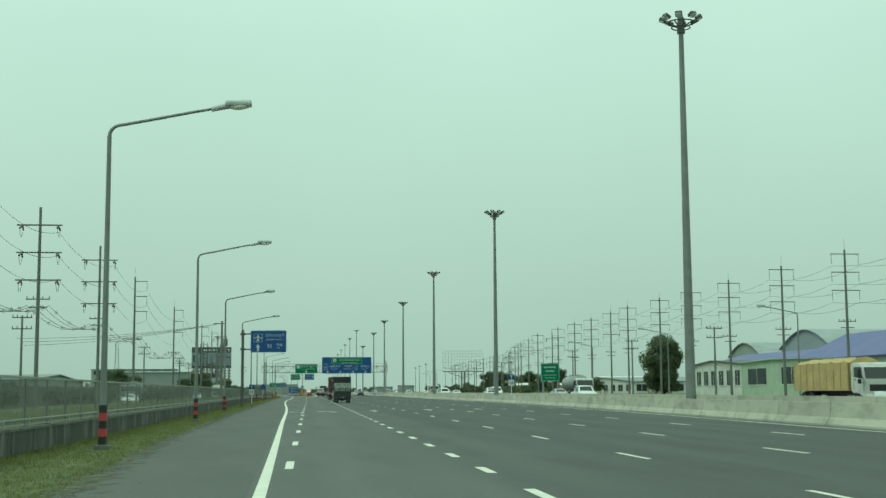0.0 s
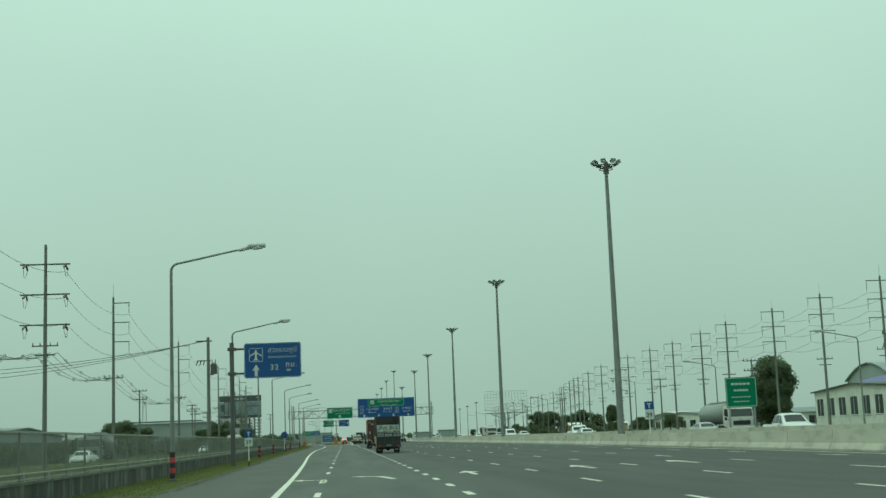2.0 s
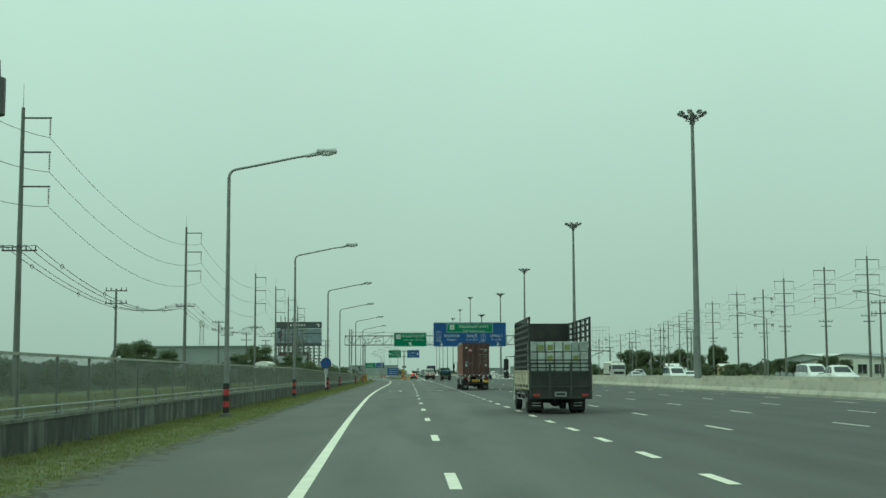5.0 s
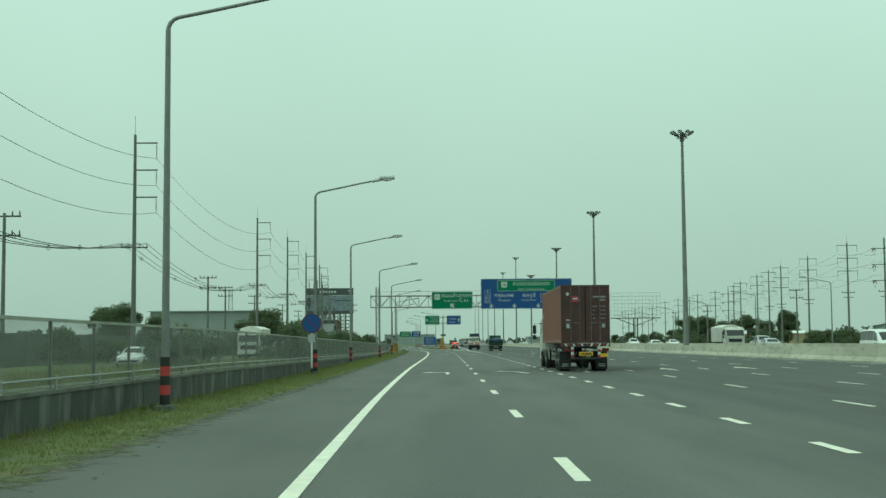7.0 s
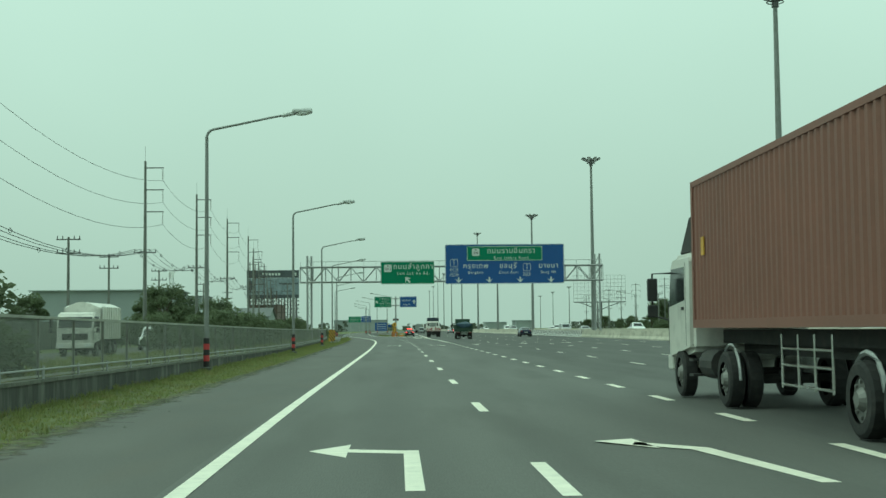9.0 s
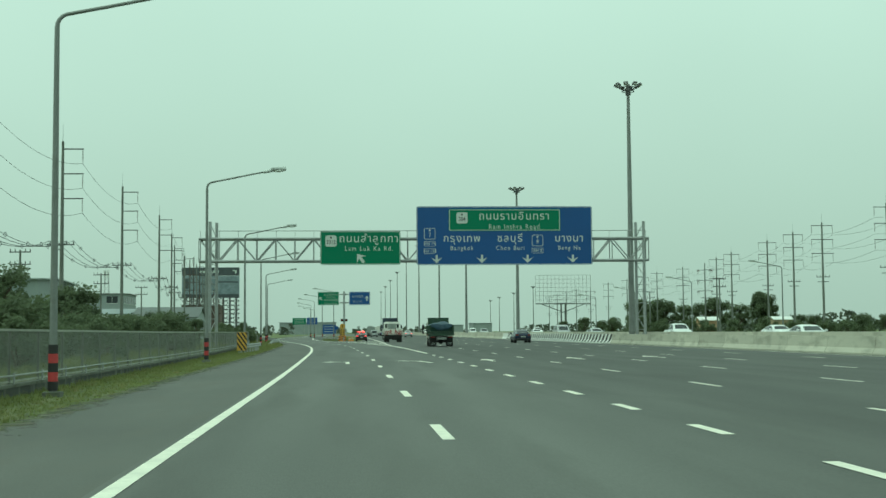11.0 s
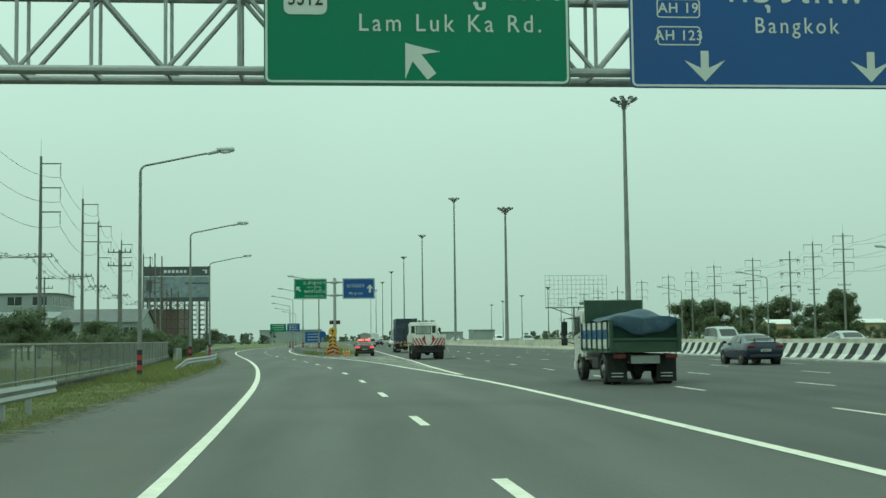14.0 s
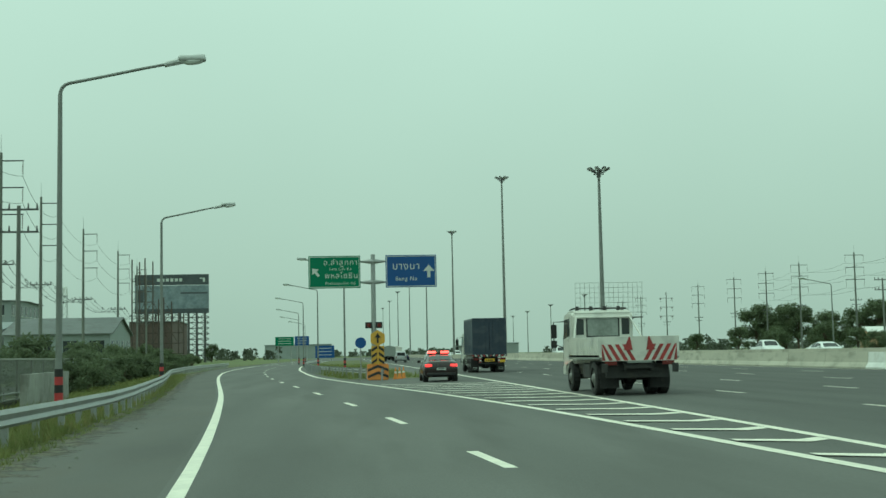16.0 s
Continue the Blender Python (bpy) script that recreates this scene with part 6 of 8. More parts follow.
def cargo_truck(at, rz, cab_mat, box_mat, label, L=7.0, H=2.0, tank=False):
    ob = thing("tank_truck" if tank else "cargo_truck", label, "truck", "trucks beyond the barriers", at=at, rz=rz)
    frame_rails(ob, 0.1, L + 1.2, 0.95)
    axle(ob, 1.6, 1.2, 0.5, 0.28, True)
    axle(ob, 2.9, 1.2, 0.5, 0.28, True)
    axle(ob, L + 0.9, 1.15, 0.5, 0.28)
    truck_cab(ob, L + 0.15, 2.3, 2.8, cab_mat, 1.9, 0.95)
    bm = bmesh.new()
    if tank:
        n = 18
        ends = []
        for y, r in ((0.0, 0.75), (0.25, 1.05), (L - 0.25, 1.05), (L, 0.75)):
            ends.append([bm.verts.new((1.1 * r * math.cos(k * math.tau / n), y, 2.15 + r * 0.95 * math.sin(k * math.tau / n))) for k in range(n)])
        for a, b in zip(ends, ends[1:]):
            for k in range(n):
                bm.faces.new((a[k], a[(k + 1) % n], b[(k + 1) % n], b[k]))
        bm.faces.new(ends[0])
        bm.faces.new(ends[-1])
        part("tank", bm, box_mat, ob, smooth=True)
        bm = bmesh.new()
        for y in (1.5, 3.5, 5.5):
            rod(bm, (0, y, 3.1), (0, y, 3.28), 0.3, seg=12)
        box(bm, -0.3, 0.3, 0.4, L - 0.4, 3.13, 3.17)
        part("walkway", bm, GALV, ob)
    else:
        for s in (-1, 1):
            b2 = bmesh.new()
            box(b2, s * 1.2, s * 1.14, 0, L, 1.15, 1.2 + H * 0.75, 0.01)
            sd = part("bed_side", b2, box_mat, ob)
            for k in range(9):
                y = 0.1 + (L - 0.2) * k / 8
                b2 = bmesh.new()
                box(b2, s * 1.24, s * 1.2, y - 0.04, y + 0.04, 1.15, 1.2 + H * 0.75)
                part("bed_rib", b2, box_mat, sd)
        nx, ny = 7, 15
        g = [[bm.verts.new((-1.2 + 2.4 * i / (nx - 1), L * j / (ny - 1), 1.2 + H * 0.74 + 0.3 * math.sin(math.pi * i / (nx - 1)) + 0.08 * math.sin(2.1 * j + i))) for i in range(nx)] for j in range(ny)]
        for j in range(ny - 1):
            for i in range(nx - 1):
                bm.faces.new((g[j][i], g[j][i + 1], g[j + 1][i + 1], g[j + 1][i]))
        for row, y in ((g[0], 0.0), (g[-1], L)):
            bm.faces.new([bm.verts.new(v.co) for v in row] + [bm.verts.new((1.18, y, 1.12)), bm.verts.new((-1.18, y, 1.12))])
        part("load_cover", bm, box_mat, ob)
        bm = bmesh.new()
        box(bm, -1.2, 1.2, 0, L, 1.08, 1.16)
        box(bm, -1.2, 1.2, -0.04, 0.02, 1.1, 1.2 + H * 0.75)
        part("bed_floor", bm, box_mat, ob)
    return ob


cargo_truck((35.0, 86.5, road_z(34)), 180, TRUCK_WHITE, CARGO_TAN, "white cargo truck with a tan covered load", 9.0, 2.2)
cargo_truck((36.5, 176, road_z(36)), 180, TRUCK_WHITE, GREY_BED, "white tank truck on the opposite carriageway", 8.0, 2.0, True)
cargo_truck((9.7, 740, road_z(9.7)), 0, TRUCK_WHITE, TRUCK_WHITE, "white lorry far ahead on the motorway", 7.0, 2.6)
cargo_truck((5.9, 690, road_z(5.9)), 0, TRUCK_WHITE, GREY_BED, "grey lorry far ahead on the motorway", 7.0, 2.4)
cargo_truck((33.5, 345, road_z(33)), 180, TRUCK_WHITE, TRUCK_WHITE, "white cargo truck on the opposite carriageway", 6.0, 2.2)
cargo_truck((-24.5, 192, 0), 180, GREY_BED, DARK_TANK, "grey tank truck parked behind the fence", 7.5, 2.0, True)
cargo_truck((-21.8, 322, 0), 180, TRUCK_WHITE, TRUCK_WHITE, "white covered lorry on the frontage road", 5.5, 2.6)


# ---- roadside signs ----
def sign_post(name, label, at, top, r=0.04, mat=None, foot=True):
    ob = thing(name, label, "road sign", at=at)
    bm = bmesh.new()
    rod(bm, (0, 0, 0), (0, 0, top), r, seg=10)
    p = part("post", bm, mat or WHITE, ob)
    if foot:
        bm = bmesh.new()
        rod(bm, (0, 0, 0), (0, 0, 0.32), r + 0.004, seg=10)
        part("black_foot", bm, BLACK, p)
    return ob


AY = 139.5
air = sign_board("airport_direction_sign", "blue airport direction sign on a steel cantilever post", -1.915, 1.915, 0, 2.36, (-3.92, AY, 5.84), SIGN_BLUE, border=0.02)
bm = bmesh.new()
rod(bm, (-2.75, 0.12, -5.8), (-2.75, 0.12, 2.45), 0.16, 0.15, 14)
post = part("post", bm, DARK_STEEL, air, "stout dark steel post")
for z in (0.35, 2.0):
    bm = bmesh.new()
    rod(bm, (-3.0, 0.12, z), (1.4, 0.12, z), 0.07, seg=8)
    box(bm, -3.02, -2.45, -0.06, 0.3, z - 0.11, z + 0.11, 0.02)
    part("arm", bm, DARK_STEEL, air)
rims(air, -1.58, -0.66, 1.1, 2.02, -0.04, 0.03, SIGN_WHITE)
bm = bmesh.new()
for pts in (((-0.06, -0.36), (0.06, -0.36), (0.08, 0.25), (0, 0.38), (-0.08, 0.25)), ((-0.4, -0.1), (0, 0.14), (0.4, -0.1), (0.4, -0.02), (0.06, 0.2), (-0.06, 0.2), (-0.4, -0.02)), ((-0.18, -0.38), (0, -0.25), (0.18, -0.38), (0.18, -0.32), (0, -0.16), (-0.18, -0.32))):
    f = bm.faces.new([bm.verts.new((-1.12 + x, -0.037 - 0.001 * len(pts), 1.55 + z)) for x, z in pts])
part("aeroplane_symbol", bm, SIGN_WHITE, air)
words("สุวรรณภูมิ", 0.46, SIGN_WHITE, air, (0.66, -0.036, 1.86), bold=-0.004, spread_by=1.04)
words("Suvarnabhumi Airport", 0.2, SIGN_WHITE, air, (0.64, -0.036, 1.4), bold=0.001, spread_by=1.05)
words("32", 0.54, SIGN_WHITE, air, (0.1, -0.036, 0.68), bold=-0.001)
words("กม.", 0.5, SIGN_WHITE, air, (1.23, -0.036, 0.85), bold=0.0)
words("KM", 0.19, SIGN_WHITE, air, (1.05, -0.036, 0.48), bold=0.004)
arrow_part(air, -1.12, 0.52, 0.78, 0, 0.34, -0.02)

for at, top in (((-5.73, 141.0, 0.0), 2.4), ((24.0, 149.0, -0.19), 3.7)):
    km = sign_post("kilometre_sign", "small blue and white kilometre sign on a white post", at, top)
    s = 0.27 if at[0] < 0 else 0.34
    bm = bmesh.new()
    box(bm, -s, s, -0.06, -0.045, top - 2 * s * 0.9, top)
    part("symbol_panel", bm, SIGN_BLUE, km)
    bm = bmesh.new()
    box(bm, -s * 0.12, s * 0.12, -0.066, -0.06, top - s * 1.5, top - s * 0.4)
    box(bm, -s * 0.45, s * 0.45, -0.066, -0.06, top - s * 0.65, top - s * 0.4)
    part("symbol", bm, SIGN_WHITE, km)
    bm = bmesh.new()
    box(bm, -s, s, -0.06, -0.045, top - 4 * s, top - 1.9 * s)
    part("number_panel", bm, SIGN_WHITE, km)
    words("29", s * 1.3, BLACK, km, (0, -0.062, top - 3.05 * s), "kilometre_number", bold=0.006)

nop = sign_post("no_parking_sign", "round blue no-parking sign with a red slash", (-8.26, 247.6, 0), 3.0, 0.045)
bm = bmesh.new()
rod(bm, (0, -0.07, 2.58), (0, -0.05, 2.58), 0.5, seg=36)
disc = part("disc", bm, SIGN_BLUE, nop)
bm = bmesh.new()
n = 36
for k in range(n):
    a0, a1 = k * math.tau / n, (k + 1) * math.tau / n
    bm.faces.new([bm.verts.new((r * math.sin(a), -0.076, 2.58 + r * math.cos(a))) for r, a in ((0.45, a0), (0.495, a0), (0.495, a1), (0.45, a1))])
c = 0.34
bm.faces.new([bm.verts.new((x, -0.077, 2.58 + z)) for x, z in ((-c - 0.025, c - 0.025), (-c + 0.025, c + 0.025), (c + 0.025, -c + 0.025), (c - 0.025, -c - 0.025))])
part("red_slash", bm, FADED_RED, disc, "faded red ring and slash")
bm = bmesh.new()
box(bm, -0.17, 0.17, -0.062, -0.05, 1.62, 2.02)
part("small_plate", bm, CAR_SILVER, nop, "small pale plate under the disc")

# green and blue sign pair on one mast at the exit nose
pair = thing("exit_nose_sign", "green and blue direction signs on one grey mast", "road sign", at=(-2.05, 514, 0))
bm = bmesh.new()
rod(bm, (0, 0, 0), (0, 0, 8.75), 0.2, 0.16, 16)
part("mast", bm, GALV, pair)
bm = bmesh.new()
for z in (6.75, 8.25):
    for s in (-1, 1):
        rod(bm, (0, 0, z), (s * 0.95, 0, z), 0.2, 0.06, 10)
part("bracket", bm, GALV, pair)
for mat, x0, x1, nm in ((SIGN_GREEN, -4.66, -0.92, "exit_panel"), (SIGN_BLUE, 0.91, 4.61, "ahead_panel")):
    bm = bmesh.new()
    box(bm, x0, x1, -0.16, -0.1, 6.33, 8.68, 0.01)
    pn = part(nm, bm, mat, pair, "green exit panel" if "exit" in nm else "blue panel for traffic ahead")
    bm = bmesh.new()
    for a, b, c, d in ((x0 + 0.06, x1 - 0.06, 6.39, 6.44), (x0 + 0.06, x1 - 0.06, 8.57, 8.62), (x0 + 0.06, x0 + 0.11, 6.44, 8.57), (x1 - 0.11, x1 - 0.06, 6.44, 8.57)):
        box(bm, a, b, -0.168, -0.16, c, d)
    part("border", bm, SIGN_WHITE, pn)
for t, s, x, z in (("อ.ลำลูกกา", 0.56, -2.35, 8.18), ("Lam Luk Ka", 0.3, -2.35, 7.72), ("พหลโยธิน", 0.56, -2.3, 7.22), ("Phahonyothin Rd.", 0.28, -2.35, 6.68), ("บางนา", 0.72, 2.4, 7.85), ("Bang Na", 0.42, 2.4, 6.95)):
    words(t, s, SIGN_WHITE, pair, (x, -0.166, z), bold=0.0)
for x, z, s, d in ((-4.15, 7.5, 0.75, 40), (4.05, 7.5, 0.95, 0)):
    bm = bmesh.new()
    cs, sn = math.cos(radians(d)), math.sin(radians(d))
    bm.faces.new([bm.verts.new((x + s * (px * cs - pz * sn), -0.168, z + s * (px * sn + pz * cs))) for px, pz in ((-0.12, -0.5), (0.12, -0.5), (0.12, 0.0), (0.42, 0.0), (0.0, 0.5), (-0.42, 0.0), (-0.12, 0.0))])
    part("arrow", bm, SIGN_WHITE, pair)
for s in (-1, 1):
    bm = bmesh.new()
    box(bm, s * 0.15, s * 0.62, -0.2, 0.1, 3.4, 3.85, 0.04)
    lampb = part("flasher_box", bm, BLACK, pair)
    bm = bmesh.new()
    rod(bm, (s * 0.38, -0.24, 3.62), (s * 0.38, -0.19, 3.62), 0.15, seg=14)
    part("flasher_lens", bm, TAIL_RED, lampb)

nose = thing("crash_cushion", "yellow crash cushion with black chevrons and an arrow board", "crash cushion", at=(-2.3, 496.5, road_z(0)))
bm = bmesh.new()
prism(bm, [(0, 0), (1.8, 0), (1.6, 0.95), (0.15, 0.95)], -0.62, 0.62)
bmesh.ops.bevel(bm, geom=bm.edges[:], offset=0.05, segments=2, affect="EDGES")
part("cushion", bm, ORANGE, nose)
bm = bmesh.new()
box(bm, -0.38, 0.38, 0.1, 0.16, 0.95, 2.0, 0.01)
part("chevron_board", bm, YELLOW, nose)
bm = bmesh.new()
rod(bm, (0, 0.02, 2.45), (0, 0.08, 2.45), 0.48, seg=6)
rod(bm, (0, 0.1, 0.9), (0, 0.1, 2.2), 0.05, seg=8)
part("arrow_board", bm, YELLOW, nose)
bm = bmesh.new()
bm.faces.new([bm.verts.new((x, 0.01, 2.45 + z)) for x, z in ((-0.05, -0.28), (0.05, -0.28), (0.05, 0.05), (0.2, 0.0), (0.0, 0.3), (-0.2, 0.0), (-0.05, 0.05))])
part("arrow", bm, BLACK, nose)
for k in range(5):
    bm = bmesh.new()
    z, y, w = (0.12 + 0.38 * k, -0.012 + (0.15 / 0.95) * (0.12 + 0.38 * k), 0.6) if k < 2 else (0.2 + 0.36 * k, 0.09, 0.37)
    sl = 0.15 / 0.95 if k < 2 else 0
    bm.faces.new([bm.verts.new((x, y - 0.004 + sl * dz, z + dz)) for x, dz in ((-w, 0.0), (0, 0.24), (0, 0.40), (-w, 0.16))])
    bm.faces.new([bm.verts.new((x, y - 0.004 + sl * dz, z + dz)) for x, dz in ((0, 0.24), (w, 0.0), (w, 0.16), (0, 0.40))])
    part("chevron", bm, BLACK, nose)
bm = bmesh.new()
rod(bm, (-1.0, 0.3, 0), (-1.0, 0.3, 2.2), 0.035, seg=8)
part("disc_post", bm, GALV, nose)
bm = bmesh.new()
rod(bm, (-1.0, 0.24, 2.2), (-1.0, 0.27, 2.2), 0.32, seg=22)
part("keep_left_disc", bm, SIGN_BLUE, nose, "round blue sign")
for k in range(3):
    cone = thing("traffic_cone", "small orange and white traffic cone beside the crash cushion", "traffic cone", "cones at the exit nose", at=(-1.2 + 0.5 * k * 0.6, 498.5 + 1.2 * k, road_z(0)))
    bm = bmesh.new()
    box(bm, -0.18, 0.18, -0.18, 0.18, 0, 0.04)
    rod(bm, (0, 0, 0.03), (0, 0, 0.7), 0.13, 0.025, 14)
    part("body", bm, ORANGE, cone)
    bm = bmesh.new()
    rod(bm, (0, 0, 0.35), (0, 0, 0.47), 0.086, 0.068, 14)
    part("band", bm, SIGN_WHITE, cone)

grn = thing("median_direction_sign", "green direction sign on two posts in the median", "road sign", at=(24.6, 128.0, -0.19))
for x in (-0.75, 0.75):
    bm = bmesh.new()
    rod(bm, (x, 0, 0), (x, 0, 4.5), 0.05, seg=8)
    part("post", bm, GALV, grn)
bm = bmesh.new()
box(bm, -0.95, 0.95, -0.1, -0.05, 2.7, 4.5, 0.01)
pn = part("panel", bm, SIGN_GREEN, grn)
bm = bmesh.new()
for z, w, h in ((4.1, 0.6, 0.12), (3.72, 0.45, 0.12), (3.32, 0.62, 0.05), (3.05, 0.5, 0.05)):
    for k in range(5):
        bm = bmesh.new()
        box(bm, -w + 2 * w * k / 5, -w + 2 * w * (k + 0.75) / 5, -0.108, -0.1, z - h / 2, z + h / 2)
        part("lettering_bar", bm, SIGN_WHITE, pn)
rims(pn, -0.92, 0.92, 2.74, 4.46, -0.106, 0.03, SIGN_WHITE)

# guardrails with chevron end board
def guardrail(name, pts, label):
    ob = thing(name, label, "guardrail", kind="structure")
    P = [Vector((p[0], p[1], p[2] if len(p) > 2 else 0.0)) for p in pts]
    bm = bmesh.new()
    prof = [(0.0, 0.36), (0.05, 0.42), (0.0, 0.5), (0.05, 0.6), (0.0, 0.68), (-0.012, 0.68), (0.035, 0.6), (-0.012, 0.5), (0.035, 0.42), (-0.012, 0.36)]
    rows = []
    for i, p in enumerate(P):
        d = (P[min(i + 1, len(P) - 1)] - P[max(0, i - 1)]).normalized()
        nrm = Vector((d.y, -d.x, 0))
        rows.append([bm.verts.new(p + nrm * a + Vector((0, 0, z))) for a, z in prof])
    n = len(prof)
    for a, b in zip(rows, rows[1:]):
        for k in range(n):
            bm.faces.new((a[k], a[(k + 1) % n], b[(k + 1) % n], b[k]))
    part("rail", bm, GALV, ob)
    for p, q in zip(P, P[1:]):
        m = max(1, int((q - p).length / 2.0))
        for k in range(m):
            c = p + (q - p) * (k / m)
            d = (q - p).normalized()
            c = c - Vector((d.y, -d.x, 0)) * 0.1
            bm = bmesh.new()
            box(bm, c.x - 0.06, c.x + 0.06, c.y - 0.06, c.y + 0.06, -0.1, max(0.05, 0.64 + c.z))
            part("post", bm, GALV, ob)
    return ob


guardrail("guardrail", [(-9.3, 383.5), (-8.95, 385), (-8.8, 391), (-8.95, 398.5)], "short galvanised guardrail with a curved end")
guardrail("guardrail", [(-10.6, 433.8, -0.55), (-10.2, 437.5), (-10.15, 442), (-10.2, 449), (-10.35, 455), (-10.75, 461), (-11.6, 470), (-12.9, 483), (-14.5, 497), (-17.2, 519), (-19.6, 548), (-20.8, 575), (-21.6, 620)], "galvanised guardrail along the curving exit ramp")
guardrail("guardrail", [(-2.0, 496), (-4.0, 507.5), (-6.0, 525), (-7.6, 548), (-8.6, 575), (-9.4, 620), (-8.7, 700)], "galvanised guardrail beside the exit nose")
chev = thing("chevron_marker", "yellow and black striped hazard marker board", "road sign", at=(-9.25, 382.3, 0))
bm = bmesh.new()
box(bm, -0.365, 0.365, -0.03, 0.0, 0.2, 1.55, 0.01)
bd = part("board", bm, YELLOW, chev)
for k in range(-1, 4):
    quad = [Vector((-0.36, 0, 0.36 + 0.42 * k + 0.42)), Vector((0.36, 0, 0.42 * k - 0.24)), Vector((0.36, 0, 0.42 * k - 0.03)), Vector((-0.36, 0, 0.36 + 0.42 * k + 0.63))]
    bm = bmesh.new()
    f = bm.faces.new([bm.verts.new(v + Vector((0, -0.034, 0.3))) for v in quad])
    for co, no in (((0, 0, 0.21), (0, 0, -1)), ((0, 0, 1.54), (0, 0, 1))):
        bmesh.ops.bisect_plane(bm, geom=bm.verts[:] + bm.edges[:] + bm.faces[:], plane_co=co, plane_no=no, clear_outer=True)
    if bm.faces:
        part("black_stripe", bm, BLACK, bd)
    else:
        bm.free()
bm = bmesh.new()
for x in (-0.22, 0.22):
    rod(bm, (x, 0.04, 0), (x, 0.04, 1.5), 0.035, seg=8)
part("post", bm, GALV, chev)


# ---- power lines ----
def steel_arm(bm, x0, x1, z, w=0.1):
    bar(bm, (x0, 0, z), (x1, 0, z), w, 0.12)


def string(bm, x, z, n=7, step=0.17):
    for k in range(n):
        rod(bm, (x, 0, z - 0.2 - step * k), (x, 0, z - 0.26 - step * k), 0.09, 0.05, 8)
    rod(bm, (x, 0, z), (x, 0, z - 0.3 - step * n), 0.015, seg=5)


def one_sided_pole(height=21.6):
    ob = thing("power_pole", "tall concrete power pole with three arms to one side", "power pole", "power poles behind the fence")
    bm = bmesh.new()
    rod(bm, (0, 0, 0), (0, 0, height), 0.26, 0.13, 10)
    p = part("pole", bm, POLE_CONCRETE, ob)
    bm = bmesh.new()
    rod(bm, (0, 0, height), (0, 0, height + 1.8), 0.03, 0.015, 6)
    part("earth_spike", bm, GALV, ob)
    for z in (height - 0.8, height - 3.4, height - 6.0):
        bm = bmesh.new()
        steel_arm(bm, -0.1, 2.15, z)
        a = part("arm", bm, DARK_STEEL, ob)
        bm = bmesh.new()
        string(bm, 2.05, z)
        part("insulator", bm, INSULATOR, a)
    bm = bmesh.new()
    steel_arm(bm, -1.3, 1.3, height - 10.8)
    for x in (-1.2, -0.5, 0.5, 1.2):
        rod(bm, (x, 0, height - 10.75), (x, 0, height - 10.45), 0.06, 0.04, 7)
    part("crossarm", bm, DARK_STEEL, ob)
    return ob


def two_sided_pole(height=21.6, heavy=False):
    ob = thing("strain_pole" if heavy else "transmission_pole", "concrete strain pole with heavy double arms" if heavy else "concrete transmission pole with three pairs of arms", "power pole", "power poles beyond the motorway")
    bm = bmesh.new()
    rod(bm, (0, 0, 0), (0, 0, height), 0.25, 0.14, 10)
    part("pole", bm, POLE_CONCRETE, ob)
    if not heavy:
        bm = bmesh.new()
        rod(bm, (0, 0, height), (0, 0, height + 1.6), 0.03, 0.015, 6)
        part("earth_spike", bm, GALV, ob)
    for z in (height - 2.0, height - 5.05, height - 8.1) if heavy else (height - 0.6, height - 3.2, height - 5.8):
        bm = bmesh.new()
        steel_arm(bm, -2.5 if heavy else -2.1, 2.4 if heavy else 2.1, z, 0.3 if heavy else 0.1)
        a = part("arm", bm, DARK_STEEL, ob)
        for s in (-1, 1):
            bm = bmesh.new()
            if heavy:
                bar(bm, (s * 2.0, -0.9, z - 0.45), (s * 1.9, 0, z), 0.16, 0.16)
                bar(bm, (s * 2.0, 0.9, z - 0.45), (s * 1.9, 0, z), 0.16, 0.16)
                tube(bm, [(s * 2.0, -0.9, z - 0.45), (s * 2.05, -0.3, z - 1.3), (s * 2.05, 0.3, z - 1.3), (s * 2.0, 0.9, z - 0.45)], 0.025, 5)
            else:
                string(bm, s * 2.0, z)
            part("insulator", bm, INSULATOR, a)
    bm = bmesh.new()
    steel_arm(bm, -1.3, 1.3, height - 10.2)
    steel_arm(bm, -1.0, 1.0, height - 11.1)
    for x in (-1.2, -0.5, 0.5, 1.2):
        rod(bm, (x, 0, height - 10.15), (x, 0, height - 9.85), 0.06, 0.04, 7)
    part("crossarm", bm, DARK_STEEL, ob)
    return ob


def small_pole(height=11.5):
    ob = thing("distribution_pole", "short concrete distribution pole with two crossarms", "power pole", "small power poles")
    bm = bmesh.new()
    rod(bm, (0, 0, 0), (0, 0, height), 0.19, 0.12, 8)
    part("pole", bm, POLE_CONCRETE, ob)
    for z in (height - 0.25, height - 1.7):
        bm = bmesh.new()
        steel_arm(bm, -1.25, 1.25, z)
        for x in (-1.15, -0.6, 0.6, 1.15):
            rod(bm, (x, 0, z + 0.05), (x, 0, z + 0.4), 0.07, 0.04, 7)
        part("crossarm", bm, DARK_STEEL, ob)
    return ob


